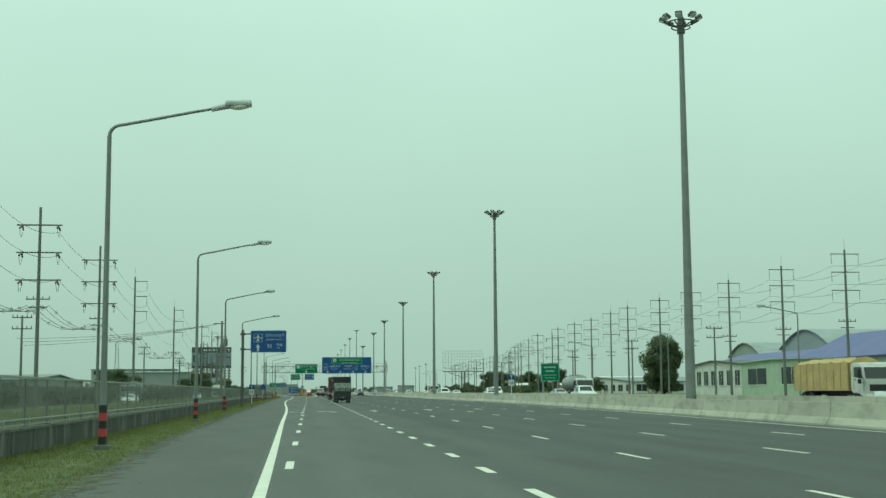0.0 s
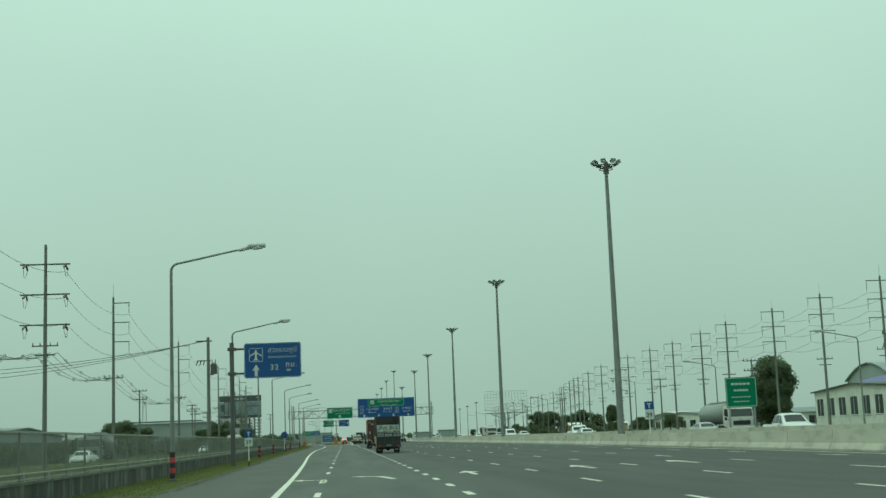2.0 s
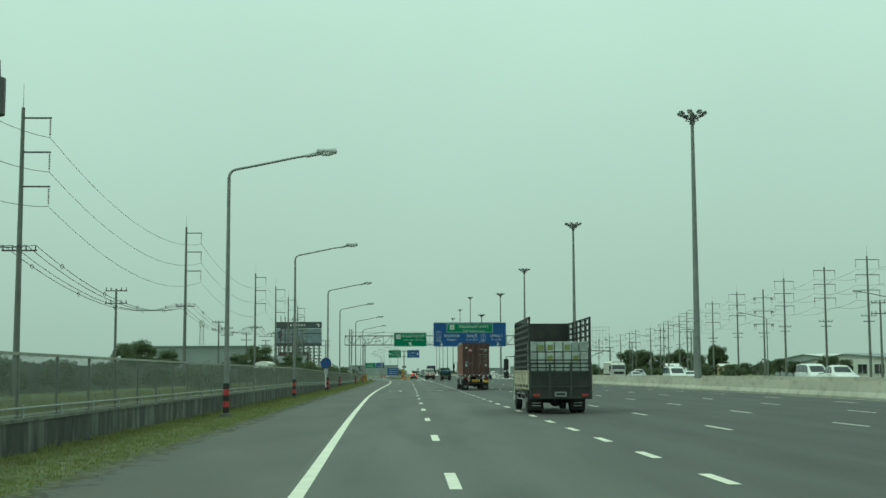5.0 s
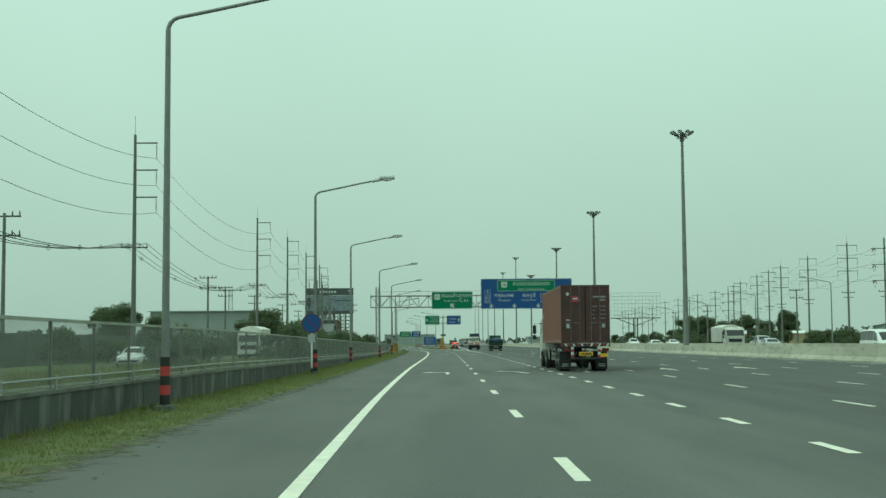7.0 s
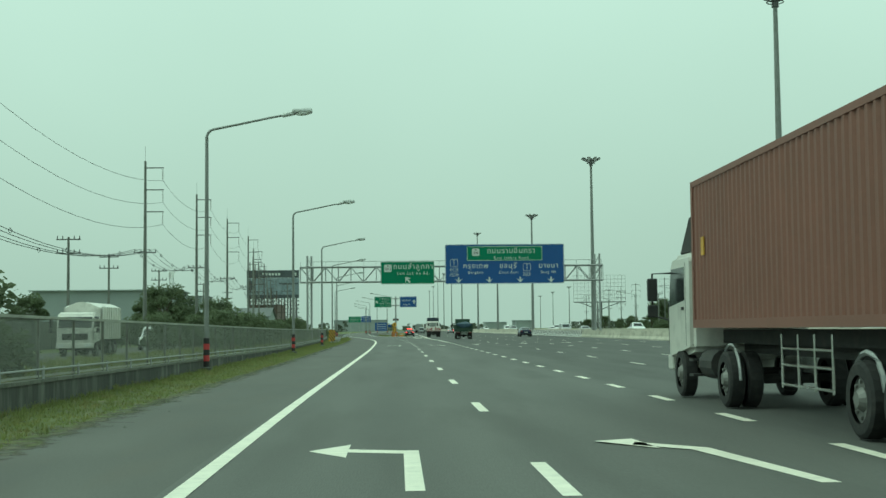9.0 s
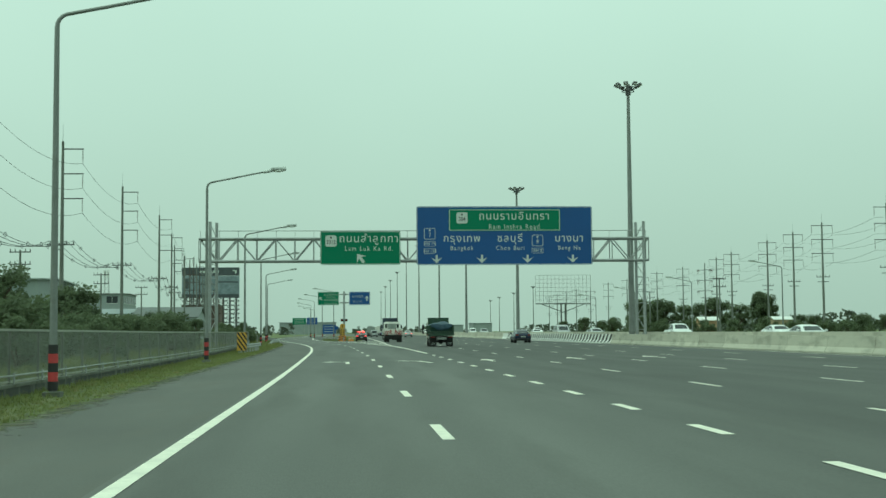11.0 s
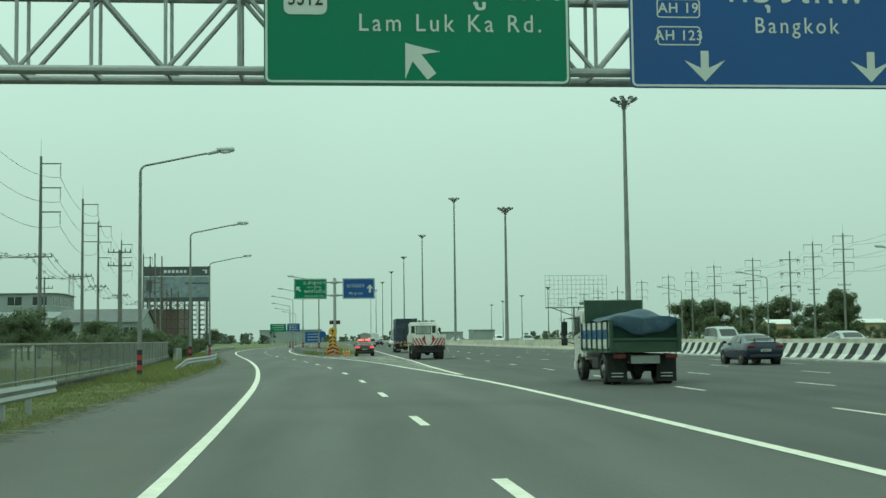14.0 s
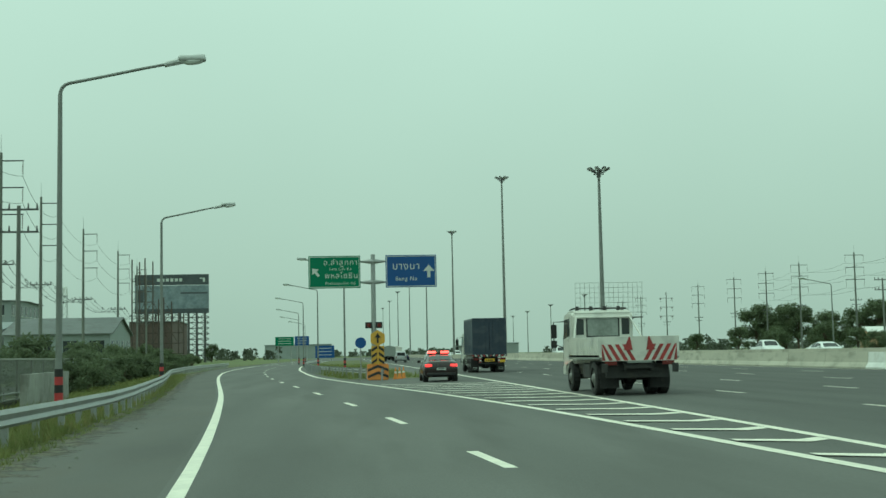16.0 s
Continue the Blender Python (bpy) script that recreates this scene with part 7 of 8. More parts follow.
def wire(bm, a, b, sag, r=0.022, n=12):
    a, b = Vector(a), Vector(b)
    pts = []
    for k in range(n + 1):
        t = k / n
        p = a + (b - a) * t
        p.z -= sag * 4 * t * (1 - t)
        pts.append(p)
    side = (b - a).cross(Vector((0, 0, 1))).normalized() * r
    up = Vector((0, 0, r))
    rings = [[bm.verts.new(p + o) for o in (side, up, -side, -up)] for p in pts]
    for ra, rb in zip(rings, rings[1:]):
        for k in range(4):
            bm.faces.new((ra[k], ra[(k + 1) % 4], rb[(k + 1) % 4], rb[k]))


LEFT_POLES = [(-29, 108, 1), (-29.2, 144.3, 1), (-28.7, 182, 1), (-29.6, 225, 0), (-31.0, 303.5, 0), (-31.2, 384, 0), (-31.0, 421, 0), (-32.0, 462, 0), (-33.3, 505, 0), (-36.8, 546, 0), (-40.8, 580, 0), (-43.5, 619.5, 0), (-45.2, 660, 0), (-48, 700, 0), (-52, 740, 0)]
pole = one_sided_pole()
pole.matrix_world = pose(-29, 75, 0)
strain = two_sided_pole(22.1, True)
strain.matrix_world = pose(LEFT_POLES[0][0], LEFT_POLES[0][1], 0)
for x, y, heavy in LEFT_POLES[1:]:
    copy_thing(strain if heavy else pole, pose(x, y, 0))
spans = [(-29, 75)] + [(x, y) for x, y, _ in LEFT_POLES]
for (xa, ya), (xb, yb) in zip(spans, spans[1:]):
    for z in (19.3, 16.7, 14.1):
        bm = bmesh.new()
        wire(bm, (xa + 2.05, ya, z), (xb + 2.05, yb, z), 1.5 if yb - ya < 60 else 2.6)
        solid("power_line", bm, WIRE, "dark overhead cable sagging between power poles", "power line", group="overhead lines")
    bm = bmesh.new()
    for x in (-1.2, -0.5, 0.5, 1.2):
        wire(bm, (xa + x, ya, 11.2), (xb + x, yb, 11.2), 1.6 if yb - ya < 60 else 2.6, 0.03)
    rnd = random.Random(int(ya))
    for k in range(5):
        t = (k + 0.5) / 5
        zz = 11.2 - 4 * t * (1 - t) * (1.6 if yb - ya < 60 else 2.6)
        for x in (-1.2, 1.2):
            cx, cy = xa + (xb - xa) * t + x, ya + (yb - ya) * t
            tube(bm, [(cx, cy, zz + 0.2), (cx + 0.15, cy, zz), (cx, cy, zz - 0.2), (cx - 0.15, cy, zz), (cx, cy, zz + 0.2)], 0.03, 4)
    solid("distribution_line", bm, WIRE, "bundle of aerial cables with spacers", "power line", group="overhead lines")


RIGHT = [(77, 100), (76.8, 125), (76.6, 150), (76.4, 174.5), (76, 198), (76, 224), (75.7, 246), (75.5, 268), (74.8, 293), (76, 315), (77.5, 344), (77.7, 367), (78.3, 395), (82, 424), (80, 440), (84, 482), (87, 517.5), (89.5, 540), (92, 563.5), (97, 606.5), (100, 630), (103, 652), (105, 684), (104, 714), (106.5, 745), (106.5, 772), (107, 810), (107, 849), (108, 890), (110, 930), (112, 970), (114, 1010)]
tp = two_sided_pole()
tp.matrix_world = pose(*RIGHT[0], -0.3)
hp = two_sided_pole(21.2, True)
hp.matrix_world = pose(82, 424, -0.3)
for x, y in RIGHT[1:]:
    if y in (652, 849):
        copy_thing(hp, pose(x, y, -0.3))
    elif y != 424:
        copy_thing(tp, pose(x, y, -0.3))
for (xa, ya), (xb, yb) in zip(RIGHT[:24], RIGHT[1:25]):
    for z in (19.3, 16.7, 14.1):
        for s in (-2.0, 2.0):
            bm = bmesh.new()
            wire(bm, (xa + s, ya, z - 0.3), (xb + s, yb, z - 0.3), 0.8, 0.02, 6)
            solid("transmission_line", bm, WIRE, "dark transmission cable between concrete poles", "power line", group="overhead lines")
sp = small_pole()
sp.matrix_world = pose(-36, 168, 0)
for x, y in ((-34.5, 278), (-36, 368), (-39, 400), (-40, 440), (-42, 500), (62, 190), (62, 240), (63, 300), (64, 420), (68, 520), (74, 600), (-25, 505), (-45, 560)):
    copy_thing(sp, pose(x, y, 0 if x < 0 else -0.35))
# transformer pole beside the airport sign
tpole = thing("transformer_pole", "concrete pole with a transformer and service cables", "power pole", at=(-10.1, 157.5, 0))
bm = bmesh.new()
rod(bm, (0, 0, 0), (0, 0, 10.2), 0.17, 0.12, 10)
part("pole", bm, POLE_CONCRETE, tpole)
bm = bmesh.new()
bar(bm, (-1.0, 0, 9.9), (0.3, 0, 9.9), 0.1, 0.1)
bar(bm, (-0.9, 0, 8.3), (0.2, 0, 8.3), 0.08, 0.08)
part("crossarm", bm, DARK_STEEL, tpole)
bm = bmesh.new()
rod(bm, (0.44, 0, 7.2), (0.44, 0, 8.0), 0.27, 0.27, 14)
rod(bm, (0.44, 0, 8.0), (0.44, 0, 8.1), 0.24, 0.1, 14)
drum = part("transformer", bm, DARK_STEEL, tpole, "dark cylindrical transformer drum")
for x in (0.32, 0.56):
    bm = bmesh.new()
    rod(bm, (x, 0, 8.02), (x, 0, 8.4), 0.05, 0.03, 6)
    part("bushing", bm, INSULATOR, drum)
bm = bmesh.new()
box(bm, 0.0, 0.44, -0.05, 0.05, 7.12, 7.2)
part("bracket", bm, DARK_STEEL, tpole)
for k in range(3):
    bm = bmesh.new()
    rod(bm, (-0.3 - 0.28 * k, 0, 8.3), (-0.42 - 0.28 * k, 0, 7.9), 0.05, 0.03, 6)
    part("fuse", bm, INSULATOR, tpole)
for k in range(3):
    bm = bmesh.new()
    wire(bm, (-10.2 - 0.4 * k, 157.5, 9.9 - 0.05 * k), (-36.6 + 0.5 * k, 168, 8.6 - 0.45 * k), 0.5, 0.022)
    solid("service_cable", bm, WIRE, "dark service cable slung between poles", "power line", group="overhead lines")
# opposite street lamps beyond the motorway
for y in (120, 165, 210, 255, 300, 345, 390, 435, 480, 525, 570):
    o = copy_thing(lamp, pose(47.5 + max(0, y - 340) * 0.03, y, -0.36, 0, 0, 180))
    tagged(o, "grey street lamp beyond the opposite carriageway", group="street lamps beyond the motorway")


# ---- trees and shrubs ----
def tree(height, spread, seed, low=0.25, n_leaf=2600, size=0.34, shrub=False, limbs=30):
    """A tapered trunk with limbs, and many small leaf faces gathered round the limbs' ends."""
    rnd = random.Random(seed)
    ob = thing("shrub" if shrub else "tree", "dense dark green shrub" if shrub else "dark green broad-leaved tree with an uneven crown", "shrub" if shrub else "tree", "trees and shrubs round the motorway")
    bm = bmesh.new()
    top = height * (0.35 if shrub else 0.55)
    tube(bm, [(0, 0, 0), (rnd.uniform(-0.1, 0.1), rnd.uniform(-0.1, 0.1), top * 0.5), (rnd.uniform(-0.2, 0.2), rnd.uniform(-0.2, 0.2), top)], height * 0.028, 7, height * 0.015)
    clumps = []
    for k in range(limbs if not shrub else 14):
        a = k * 2.4 + rnd.uniform(-0.4, 0.4)
        z0 = height * rnd.uniform(low, 0.5) if not shrub else height * 0.15
        z1 = height * rnd.uniform(low + 0.15, 0.93)
        f = math.sin(math.pi * min(0.95, max(0.12, (z1 / height - low * 0.5) / (1 - low * 0.4)))) ** 0.6
        rr = spread * rnd.uniform(0.35, 0.8) * f
        e = Vector((rr * math.cos(a), rr * math.sin(a), z1))
        tube(bm, [(0, 0, z0), (e.x * 0.45, e.y * 0.45, z0 + (z1 - z0) * 0.6), tuple(e)], height * 0.011, 5, height * 0.003)
        clumps.append((e, spread * rnd.uniform(0.15, 0.34)))
    clumps.append((Vector((0, 0, height * 0.86)), spread * 0.34))
    part("trunk", bm, BARK, ob)
    verts, faces = [], []
    for k in range(n_leaf):
        c, r = clumps[rnd.randrange(len(clumps))]
        d = Vector((rnd.gauss(0, 1), rnd.gauss(0, 1), rnd.gauss(0, 0.8)))
        d.normalize()
        p = c + d * r * rnd.random() ** 0.4
        if p.z < 0.1:
            continue
        u = Vector((rnd.gauss(0, 1), rnd.gauss(0, 1), rnd.gauss(0, 0.6))).normalized()
        w = u.cross(Vector((rnd.gauss(0, 1), rnd.gauss(0, 1), rnd.gauss(0, 1)))).normalized()
        s = size * rnd.uniform(0.5, 1.2)
        i = len(verts)
        verts += [tuple(p - u * s), tuple(p + w * s * 0.45), tuple(p + u * s), tuple(p - w * s * 0.45)]
        faces.append((i, i + 1, i + 2, i + 3))
    me = bpy.data.meshes.new("crown")
    me.from_pydata(verts, [], faces)
    me.materials.append(LEAF)
    c = new("crown", me)
    c.parent = ob
    return ob


rnd = random.Random(11)
big = tree(15.0, 7.4, 1, 0.02, 34000, 0.34, limbs=80)
big.matrix_world = pose(82.5, 291, 0.0) @ Matrix.Diagonal((0.76, 0.76, 0.94, 1))
copy_thing(big, pose(143, 720, 0.2, 0, 0, 70))
mid = [tree(7.5, 4.2, 2, 0.2, 7000, 0.22), tree(6.5, 3.8, 3, 0.2, 6500, 0.21), tree(9.0, 4.6, 4, 0.2, 7500, 0.24)]
bush = [tree(2.6, 2.3, 5, 0.1, 3600, 0.14, True), tree(2.0, 2.0, 6, 0.1, 3200, 0.13, True)]
first = True
MID = [(-64, 418, 0), (-56, 422, 1), (-41, 468, 2), (-41, 437, 1), (-60, 412, 2), (-40, 520, 1), (-60, 690, 1), (-70, 740, 2), (-80, 790, 0), (-58, 780, 2), (-66, 905, 1), (-70, 860, 0), (-90, 760, 1), (-50, 880, 2)]
for x, y in [(88 + rnd.uniform(-2, 6) + max(0, y - 340) * 0.05, y) for y in range(400, 580, 15)]:
    MID.append((x, y, rnd.randrange(3)))
for k, off in enumerate((0, 2.5, 5.0, 7.5, 13, 17, 20, 24.5)):
    MID.append((107 + off + rnd.uniform(-0.6, 0.6), 757 - 1.8 * off + rnd.uniform(-4, 4), k % 3))
for k in range(9):
    MID.append((60 + 4.0 * k + rnd.uniform(-1, 1), 640 + rnd.uniform(-9, 12), rnd.randrange(3)))
for x, y, k in ((-26.5, 500, 0), (-29.5, 496, 1), (-33, 499, 2), (-36, 493, 1), (-31, 488, 0)):
    copy_thing(mid[k], pose(x, y, 0, 0, 0, rnd.uniform(0, 360)) @ Matrix.Scale(rnd.uniform(0.5, 0.6), 4))
for x, y, k, sc in ((-32.2, 402, 2, 0.85), (-25.4, 400, 1, 0.85)):
    copy_thing(mid[k], pose(x, y, 0, 0, 0, rnd.uniform(0, 360)) @ Matrix.Scale(sc, 4))
used = set()
for x, y, k in MID:
    m = pose(x, y, 0 if x < 20 else 0.3, 0, 0, rnd.uniform(0, 360)) @ Matrix.Scale(rnd.uniform(1.0, 1.15) if x < -50 and y < 425 else rnd.uniform(0.7, 0.92) if x < 20 else rnd.uniform(1.25, 1.5) if y > 700 and x > 100 else rnd.uniform(0.45, 0.65), 4)
    if k not in used:
        used.add(k)
        mid[k].matrix_world = m
    else:
        copy_thing(mid[k], m)
BUSH = [(-27 + rnd.uniform(-3, 3), y, rnd.randrange(2)) for y in range(335, 460, 13)]
BUSH += [(-30.8 + rnd.uniform(-1.2, 1.2), y, rnd.randrange(2)) for y in range(90, 340, 17)]
BUSH += [(-19.4 + rnd.uniform(-0.9, 0.9), y + rnd.uniform(-1, 1), rnd.randrange(2)) for y in range(330, 432, 3)]
BUSH += [(lerp(WALL_LINE, y) - 3.2 + rnd.uniform(-1.4, 1.4), y, rnd.randrange(2)) for y in (205, 231, 262, 312, 333, 352, 371)]
BUSH += [(lerp(WALL_LINE, y) - 4.0 + rnd.uniform(-1.2, 1.0), y, rnd.randrange(2)) for y in range(446, 640, 9)]
BUSH += [(68 + rnd.uniform(-4, 6), y, rnd.randrange(2)) for y in range(395, 600, 10)]
used = set()
for x, y, k in BUSH:
    m = pose(x, y, 0 if x < 20 else 0.5, 0, 0, rnd.uniform(0, 360))
    if k not in used:
        used.add(k)
        bush[k].matrix_world = m
    else:
        copy_thing(bush[k], m)
for y in range(476, 575, 4):
    x = lerp(WALL_LINE, y) + rnd.uniform(-0.2, 1.2)
    copy_thing(bush[rnd.randrange(2)], pose(x, y + rnd.uniform(-1, 1), 0, 0, 0, rnd.uniform(0, 360)) @ Matrix.Scale(rnd.uniform(0.45, 0.7), 4))


# far woods, too far to count
rnd = random.Random(21)
verts, faces = [], []
spots = [(rnd.uniform(-520, -40), rnd.uniform(980, 1350)) for _ in range(230)] + [(rnd.uniform(120, 620), rnd.uniform(950, 1400)) for _ in range(230)]
spots += [(rnd.uniform(-210, -105), rnd.uniform(150, 980)) for _ in range(170)] + [(rnd.uniform(140, 240), rnd.uniform(200, 950)) for _ in range(150)] + [(rnd.uniform(-40, 120), rnd.uniform(1450, 1700)) for _ in range(90)]
for x, y in spots:
    hgt, wid = rnd.uniform(3.0, 7.5), rnd.uniform(2.5, 5.0)
    for k in range(70):
        t = rnd.random() ** 0.8
        a, rr = rnd.uniform(0, math.tau), wid * (1 - 0.55 * t) * rnd.random() ** 0.5
        p = Vector((x + rr * math.cos(a), y + rr * math.sin(a), hgt * t))
        u = Vector((rnd.gauss(0, 1), rnd.gauss(0, 1), rnd.gauss(0, 0.7))).normalized()
        w = u.cross(Vector((rnd.gauss(0, 1), rnd.gauss(0, 1), rnd.gauss(0, 1)))).normalized()
        s = rnd.uniform(0.5, 1.1)
        i = len(verts)
        verts += [tuple(p - u * s), tuple(p + w * s * 0.6), tuple(p + u * s), tuple(p - w * s * 0.6)]
        faces.append((i, i + 1, i + 2, i + 3))
me = bpy.data.meshes.new("distant_woods")
me.from_pydata(verts, [], faces)
me.materials.append(FAR_LEAF)
tagged(new("distant_woods", me), "uneven line of far trees along the horizon", "trees", kind="stuff")


# ---- frontage road and fields ----
WALL_DULL = material("dull_block_wall", (0.12, 0.128, 0.11), 0.9, var=0.4, scale=0.3, fine=6, bump=0.2, stain=(0.06, 0.065, 0.055), stain_amount=0.7)
bm = bmesh.new()
strip(bm, [-80 + 20 * i for i in range(30)], lambda y: -27.5, lambda y: -20.0, lambda x, y: 0.004)
solid("road_frontage", bm, SHOULDER, "narrow grey frontage road behind the fence", "road", "structure")

bm = bmesh.new()
for k in range(60):
    bar(bm, (-33.4, 70 + 6 * k, 1.25), (-33.4, 75.9 + 6 * k, 1.25), 0.16, 2.5)
    box(bm, -33.52, -33.28, 69.85 + 6 * k, 70.1 + 6 * k, 0, 2.6)
solid("compound_wall", bm, WALL_DULL, "long dull grey compound wall beyond the frontage road", "wall", "structure")


def tufts(name, label, count, xf, y0, y1, hmin, hmax, seed, mat, base=0.0):
    r = random.Random(seed)
    verts, faces = [], []
    for _ in range(count):
        y = y0 + (y1 - y0) * r.random()
        x = xf(y, r)
        hgt = r.uniform(hmin, hmax)
        z = base(y) if callable(base) else base
        for k in range(5):
            a, ln = r.uniform(0, math.tau), r.uniform(0.25, 0.7) * hgt
            w = 0.012 + 0.02 * hgt
            bx, by = x + r.uniform(-0.08, 0.08), y + r.uniform(-0.08, 0.08)
            i = len(verts)
            verts += [(bx - w * math.sin(a), by + w * math.cos(a), z), (bx + w * math.sin(a), by - w * math.cos(a), z), (bx + ln * math.cos(a), by + ln * math.sin(a), z + hgt * r.uniform(0.6, 1.0))]
            faces.append((i, i + 1, i + 2))
    me = bpy.data.meshes.new(name)
    me.from_pydata(verts, [], faces)
    me.materials.append(mat)
    return tagged(new(name, me), label, "grass", kind="stuff")


tufts("verge_grass_tufts", "short rough grass along the verge", 44000, lambda y, r: lerp(WALL_LINE, y) + 0.2 + (lerp(GRASS_EDGE, y) - 0.5 - lerp(WALL_LINE, y)) * r.random(), -20, 520, 0.03, 0.11, 3, BLADE)
tufts("wall_foot_grass", "taller grass along the foot of the wall", 8000, lambda y, r: lerp(WALL_LINE, y) + 0.2 + 0.9 * r.random() ** 2, -20, 520, 0.08, 0.22, 8, BLADE)
tufts("tall_weeds", "tall weeds behind the fence", 26000, lambda y, r: lerp(WALL_LINE, y) - 0.3 - 6.0 * r.random() ** 1.5, -20, 440, 0.12, 0.45, 4, BLADE, lambda y: 0.57 + lerp(WALL_FALL, y))
tufts("nose_weeds", "weeds growing in the exit nose", 2500, lambda y, r: lerp(GORE_LEFT, y) + 1.0 + (3.0 - lerp(GORE_LEFT, y)) * 0.6 * r.random(), 502, 600, 0.15, 0.6, 5, BLADE)
tufts("ramp_weeds", "rank weeds beside the exit ramp", 11000, lambda y, r: lerp(WALL_LINE, y) + 0.3 + (lerp(GRASS_EDGE, y) - 1.0 - lerp(WALL_LINE, y)) * r.random() ** 0.8, 418, 530, 0.08, 0.42, 12, BLADE)
# pale grit and litter along the shoulder's edge
rnd = random.Random(31)
verts, faces = [], []
for _ in range(900):
    y = rnd.uniform(0, 470)
    x = lerp(GRASS_EDGE, y) + rnd.gauss(-0.1, 0.35)
    r = rnd.uniform(0.012, 0.045)
    i = len(verts)
    for k in range(5):
        a = k * math.tau / 5 + rnd.uniform(-0.3, 0.3)
        verts.append((x + r * math.cos(a), y + r * 1.3 * math.sin(a), 0.008))
    verts.append((x, y, 0.012 + r * 0.7))
    faces += [(i + k, i + (k + 1) % 5, i + 5) for k in range(5)]
me = bpy.data.meshes.new("roadside_grit")
me.from_pydata(verts, [], faces)
me.materials.append(COPING)
tagged(new("roadside_grit", me), "pale stones and grit along the shoulder edge", "gravel", kind="stuff")
bm = bmesh.new()
strip(bm, [500 + 10 * i for i in range(30)], lambda y: lerp(GORE_LEFT, y) + 0.8, lambda y: 2.6, lambda x, y: 0.012)
solid("nose_verge", bm, GRASS, "grassy wedge behind the exit nose", "grass verge", "structure")


# ---- buildings, billboards and far signs ----
ROOF_BLUE = material("purple_blue_metal_roof", (0.11, 0.11, 0.30), 0.5, var=0.12, scale=0.2, fine=4, bump=0.1)
ROOF_GREY = material("grey_metal_roof", (0.22, 0.25, 0.26), 0.55, var=0.15, scale=0.2, fine=4, bump=0.1, stain=(0.16, 0.15, 0.14), stain_amount=0.4)
WALL_GREEN = material("pale_green_render", (0.42, 0.50, 0.385), 0.85, var=0.12, scale=0.3, fine=6, bump=0.1, stain=(0.28, 0.33, 0.26), stain_amount=0.4)
WALL_WHITE = material("white_render", (0.62, 0.62, 0.58), 0.85, var=0.12, scale=0.3, fine=6, bump=0.1, stain=(0.36, 0.34, 0.3), stain_amount=0.4)
WALL_STAINED = material("stained_concrete_wall", (0.30, 0.305, 0.28), 0.9, var=0.3, scale=0.6, fine=8, bump=0.2, stain=(0.13, 0.125, 0.11), stain_amount=0.7)
WALL_GREY = material("grey_cladding", (0.30, 0.33, 0.33), 0.7, var=0.12, scale=0.2, fine=6, bump=0.1)
POSTER = material("faded_billboard_sheet", (0.22, 0.26, 0.29), 0.6, var=0.35, scale=0.25, fine=1.2, bump=0, stain=(0.12, 0.16, 0.19), stain_amount=0.6)
POSTER_TOP = material("dark_billboard_band", (0.07, 0.08, 0.09), 0.6, var=0.3, scale=0.4, fine=2, bump=0)
DARKROOM = material("shaded_window_glass", (0.03, 0.035, 0.04), 0.2, var=0.2, bump=0)


def building(name, label, at, w, d, h, wall, roof, storeys=1, bays=4, pitch=1.5, rz=0.0, arched=False):
    """A building with walls, roof, and windows in storeys on the faces towards the road; w along x, d along y."""
    ob = thing(name, label, "building", "buildings round the motorway", at=at, rz=rz)
    bm = bmesh.new()
    box(bm, -w / 2, w / 2, 0, d, 0, h)
    part("wall", bm, wall, ob)
    bm = bmesh.new()
    n = 8 if arched else 2
    pts = []
    for k in range(n + 1):
        t = k / n
        z = pitch * (math.sin(math.pi * t) if arched else 1 - abs(2 * t - 1))
        pts.append((-0.5 + (d + 1.0) * t, h + z))
    out = pts + [(y, z - 0.18) for y, z in pts[::-1]]
    prism(bm, out, -w / 2 - 0.5, w / 2 + 0.5)
    part("roof", bm, roof, ob)
    for s in (-1, 1):
        bm = bmesh.new()
        x = s * (w / 2 - 0.02)
        g = [bm.verts.new((x, y, z - 0.19)) for y, z in pts if 0 <= y <= d] + [bm.verts.new((x, d, h)), bm.verts.new((x, 0, h))]
        bm.faces.new(g)
        part("gable", bm, wall, ob)
    sh = h / storeys
    for s in range(storeys):
        for k in range(bays):
            x = -w / 2 + w * (k + 0.5) / bays
            for face in ("front", "side"):
                bm = bmesh.new()
                z0, z1 = s * sh + sh * 0.35, s * sh + sh * 0.8
                if face == "front":
                    ww = w / bays * 0.28
                    box(bm, x - ww, x + ww, -0.04, 0.05, z0, z1)
                else:
                    y = d * (k + 0.5) / bays
                    ww = d / bays * 0.28
                    side = -1 if at[0] > 0 else 1
                    box(bm, side * (w / 2 + 0.04), side * (w / 2 - 0.05), y - ww, y + ww, z0, z1)
                win = part("window", bm, DARKROOM, ob)
                bm = bmesh.new()
                if face == "front":
                    box(bm, x - ww - 0.08, x + ww + 0.08, -0.12, 0.0, z0 - 0.12, z0)
                    box(bm, x - 0.04, x + 0.04, -0.06, -0.04, z0, z1)
                else:
                    box(bm, side * (w / 2 + 0.12), side * w / 2, y - ww - 0.08, y + ww + 0.08, z0 - 0.12, z0)
                    box(bm, side * (w / 2 + 0.06), side * (w / 2 + 0.04), y - 0.04, y + 0.04, z0, z1)
                part("window_frame", bm, WHITE, win)
    return ob


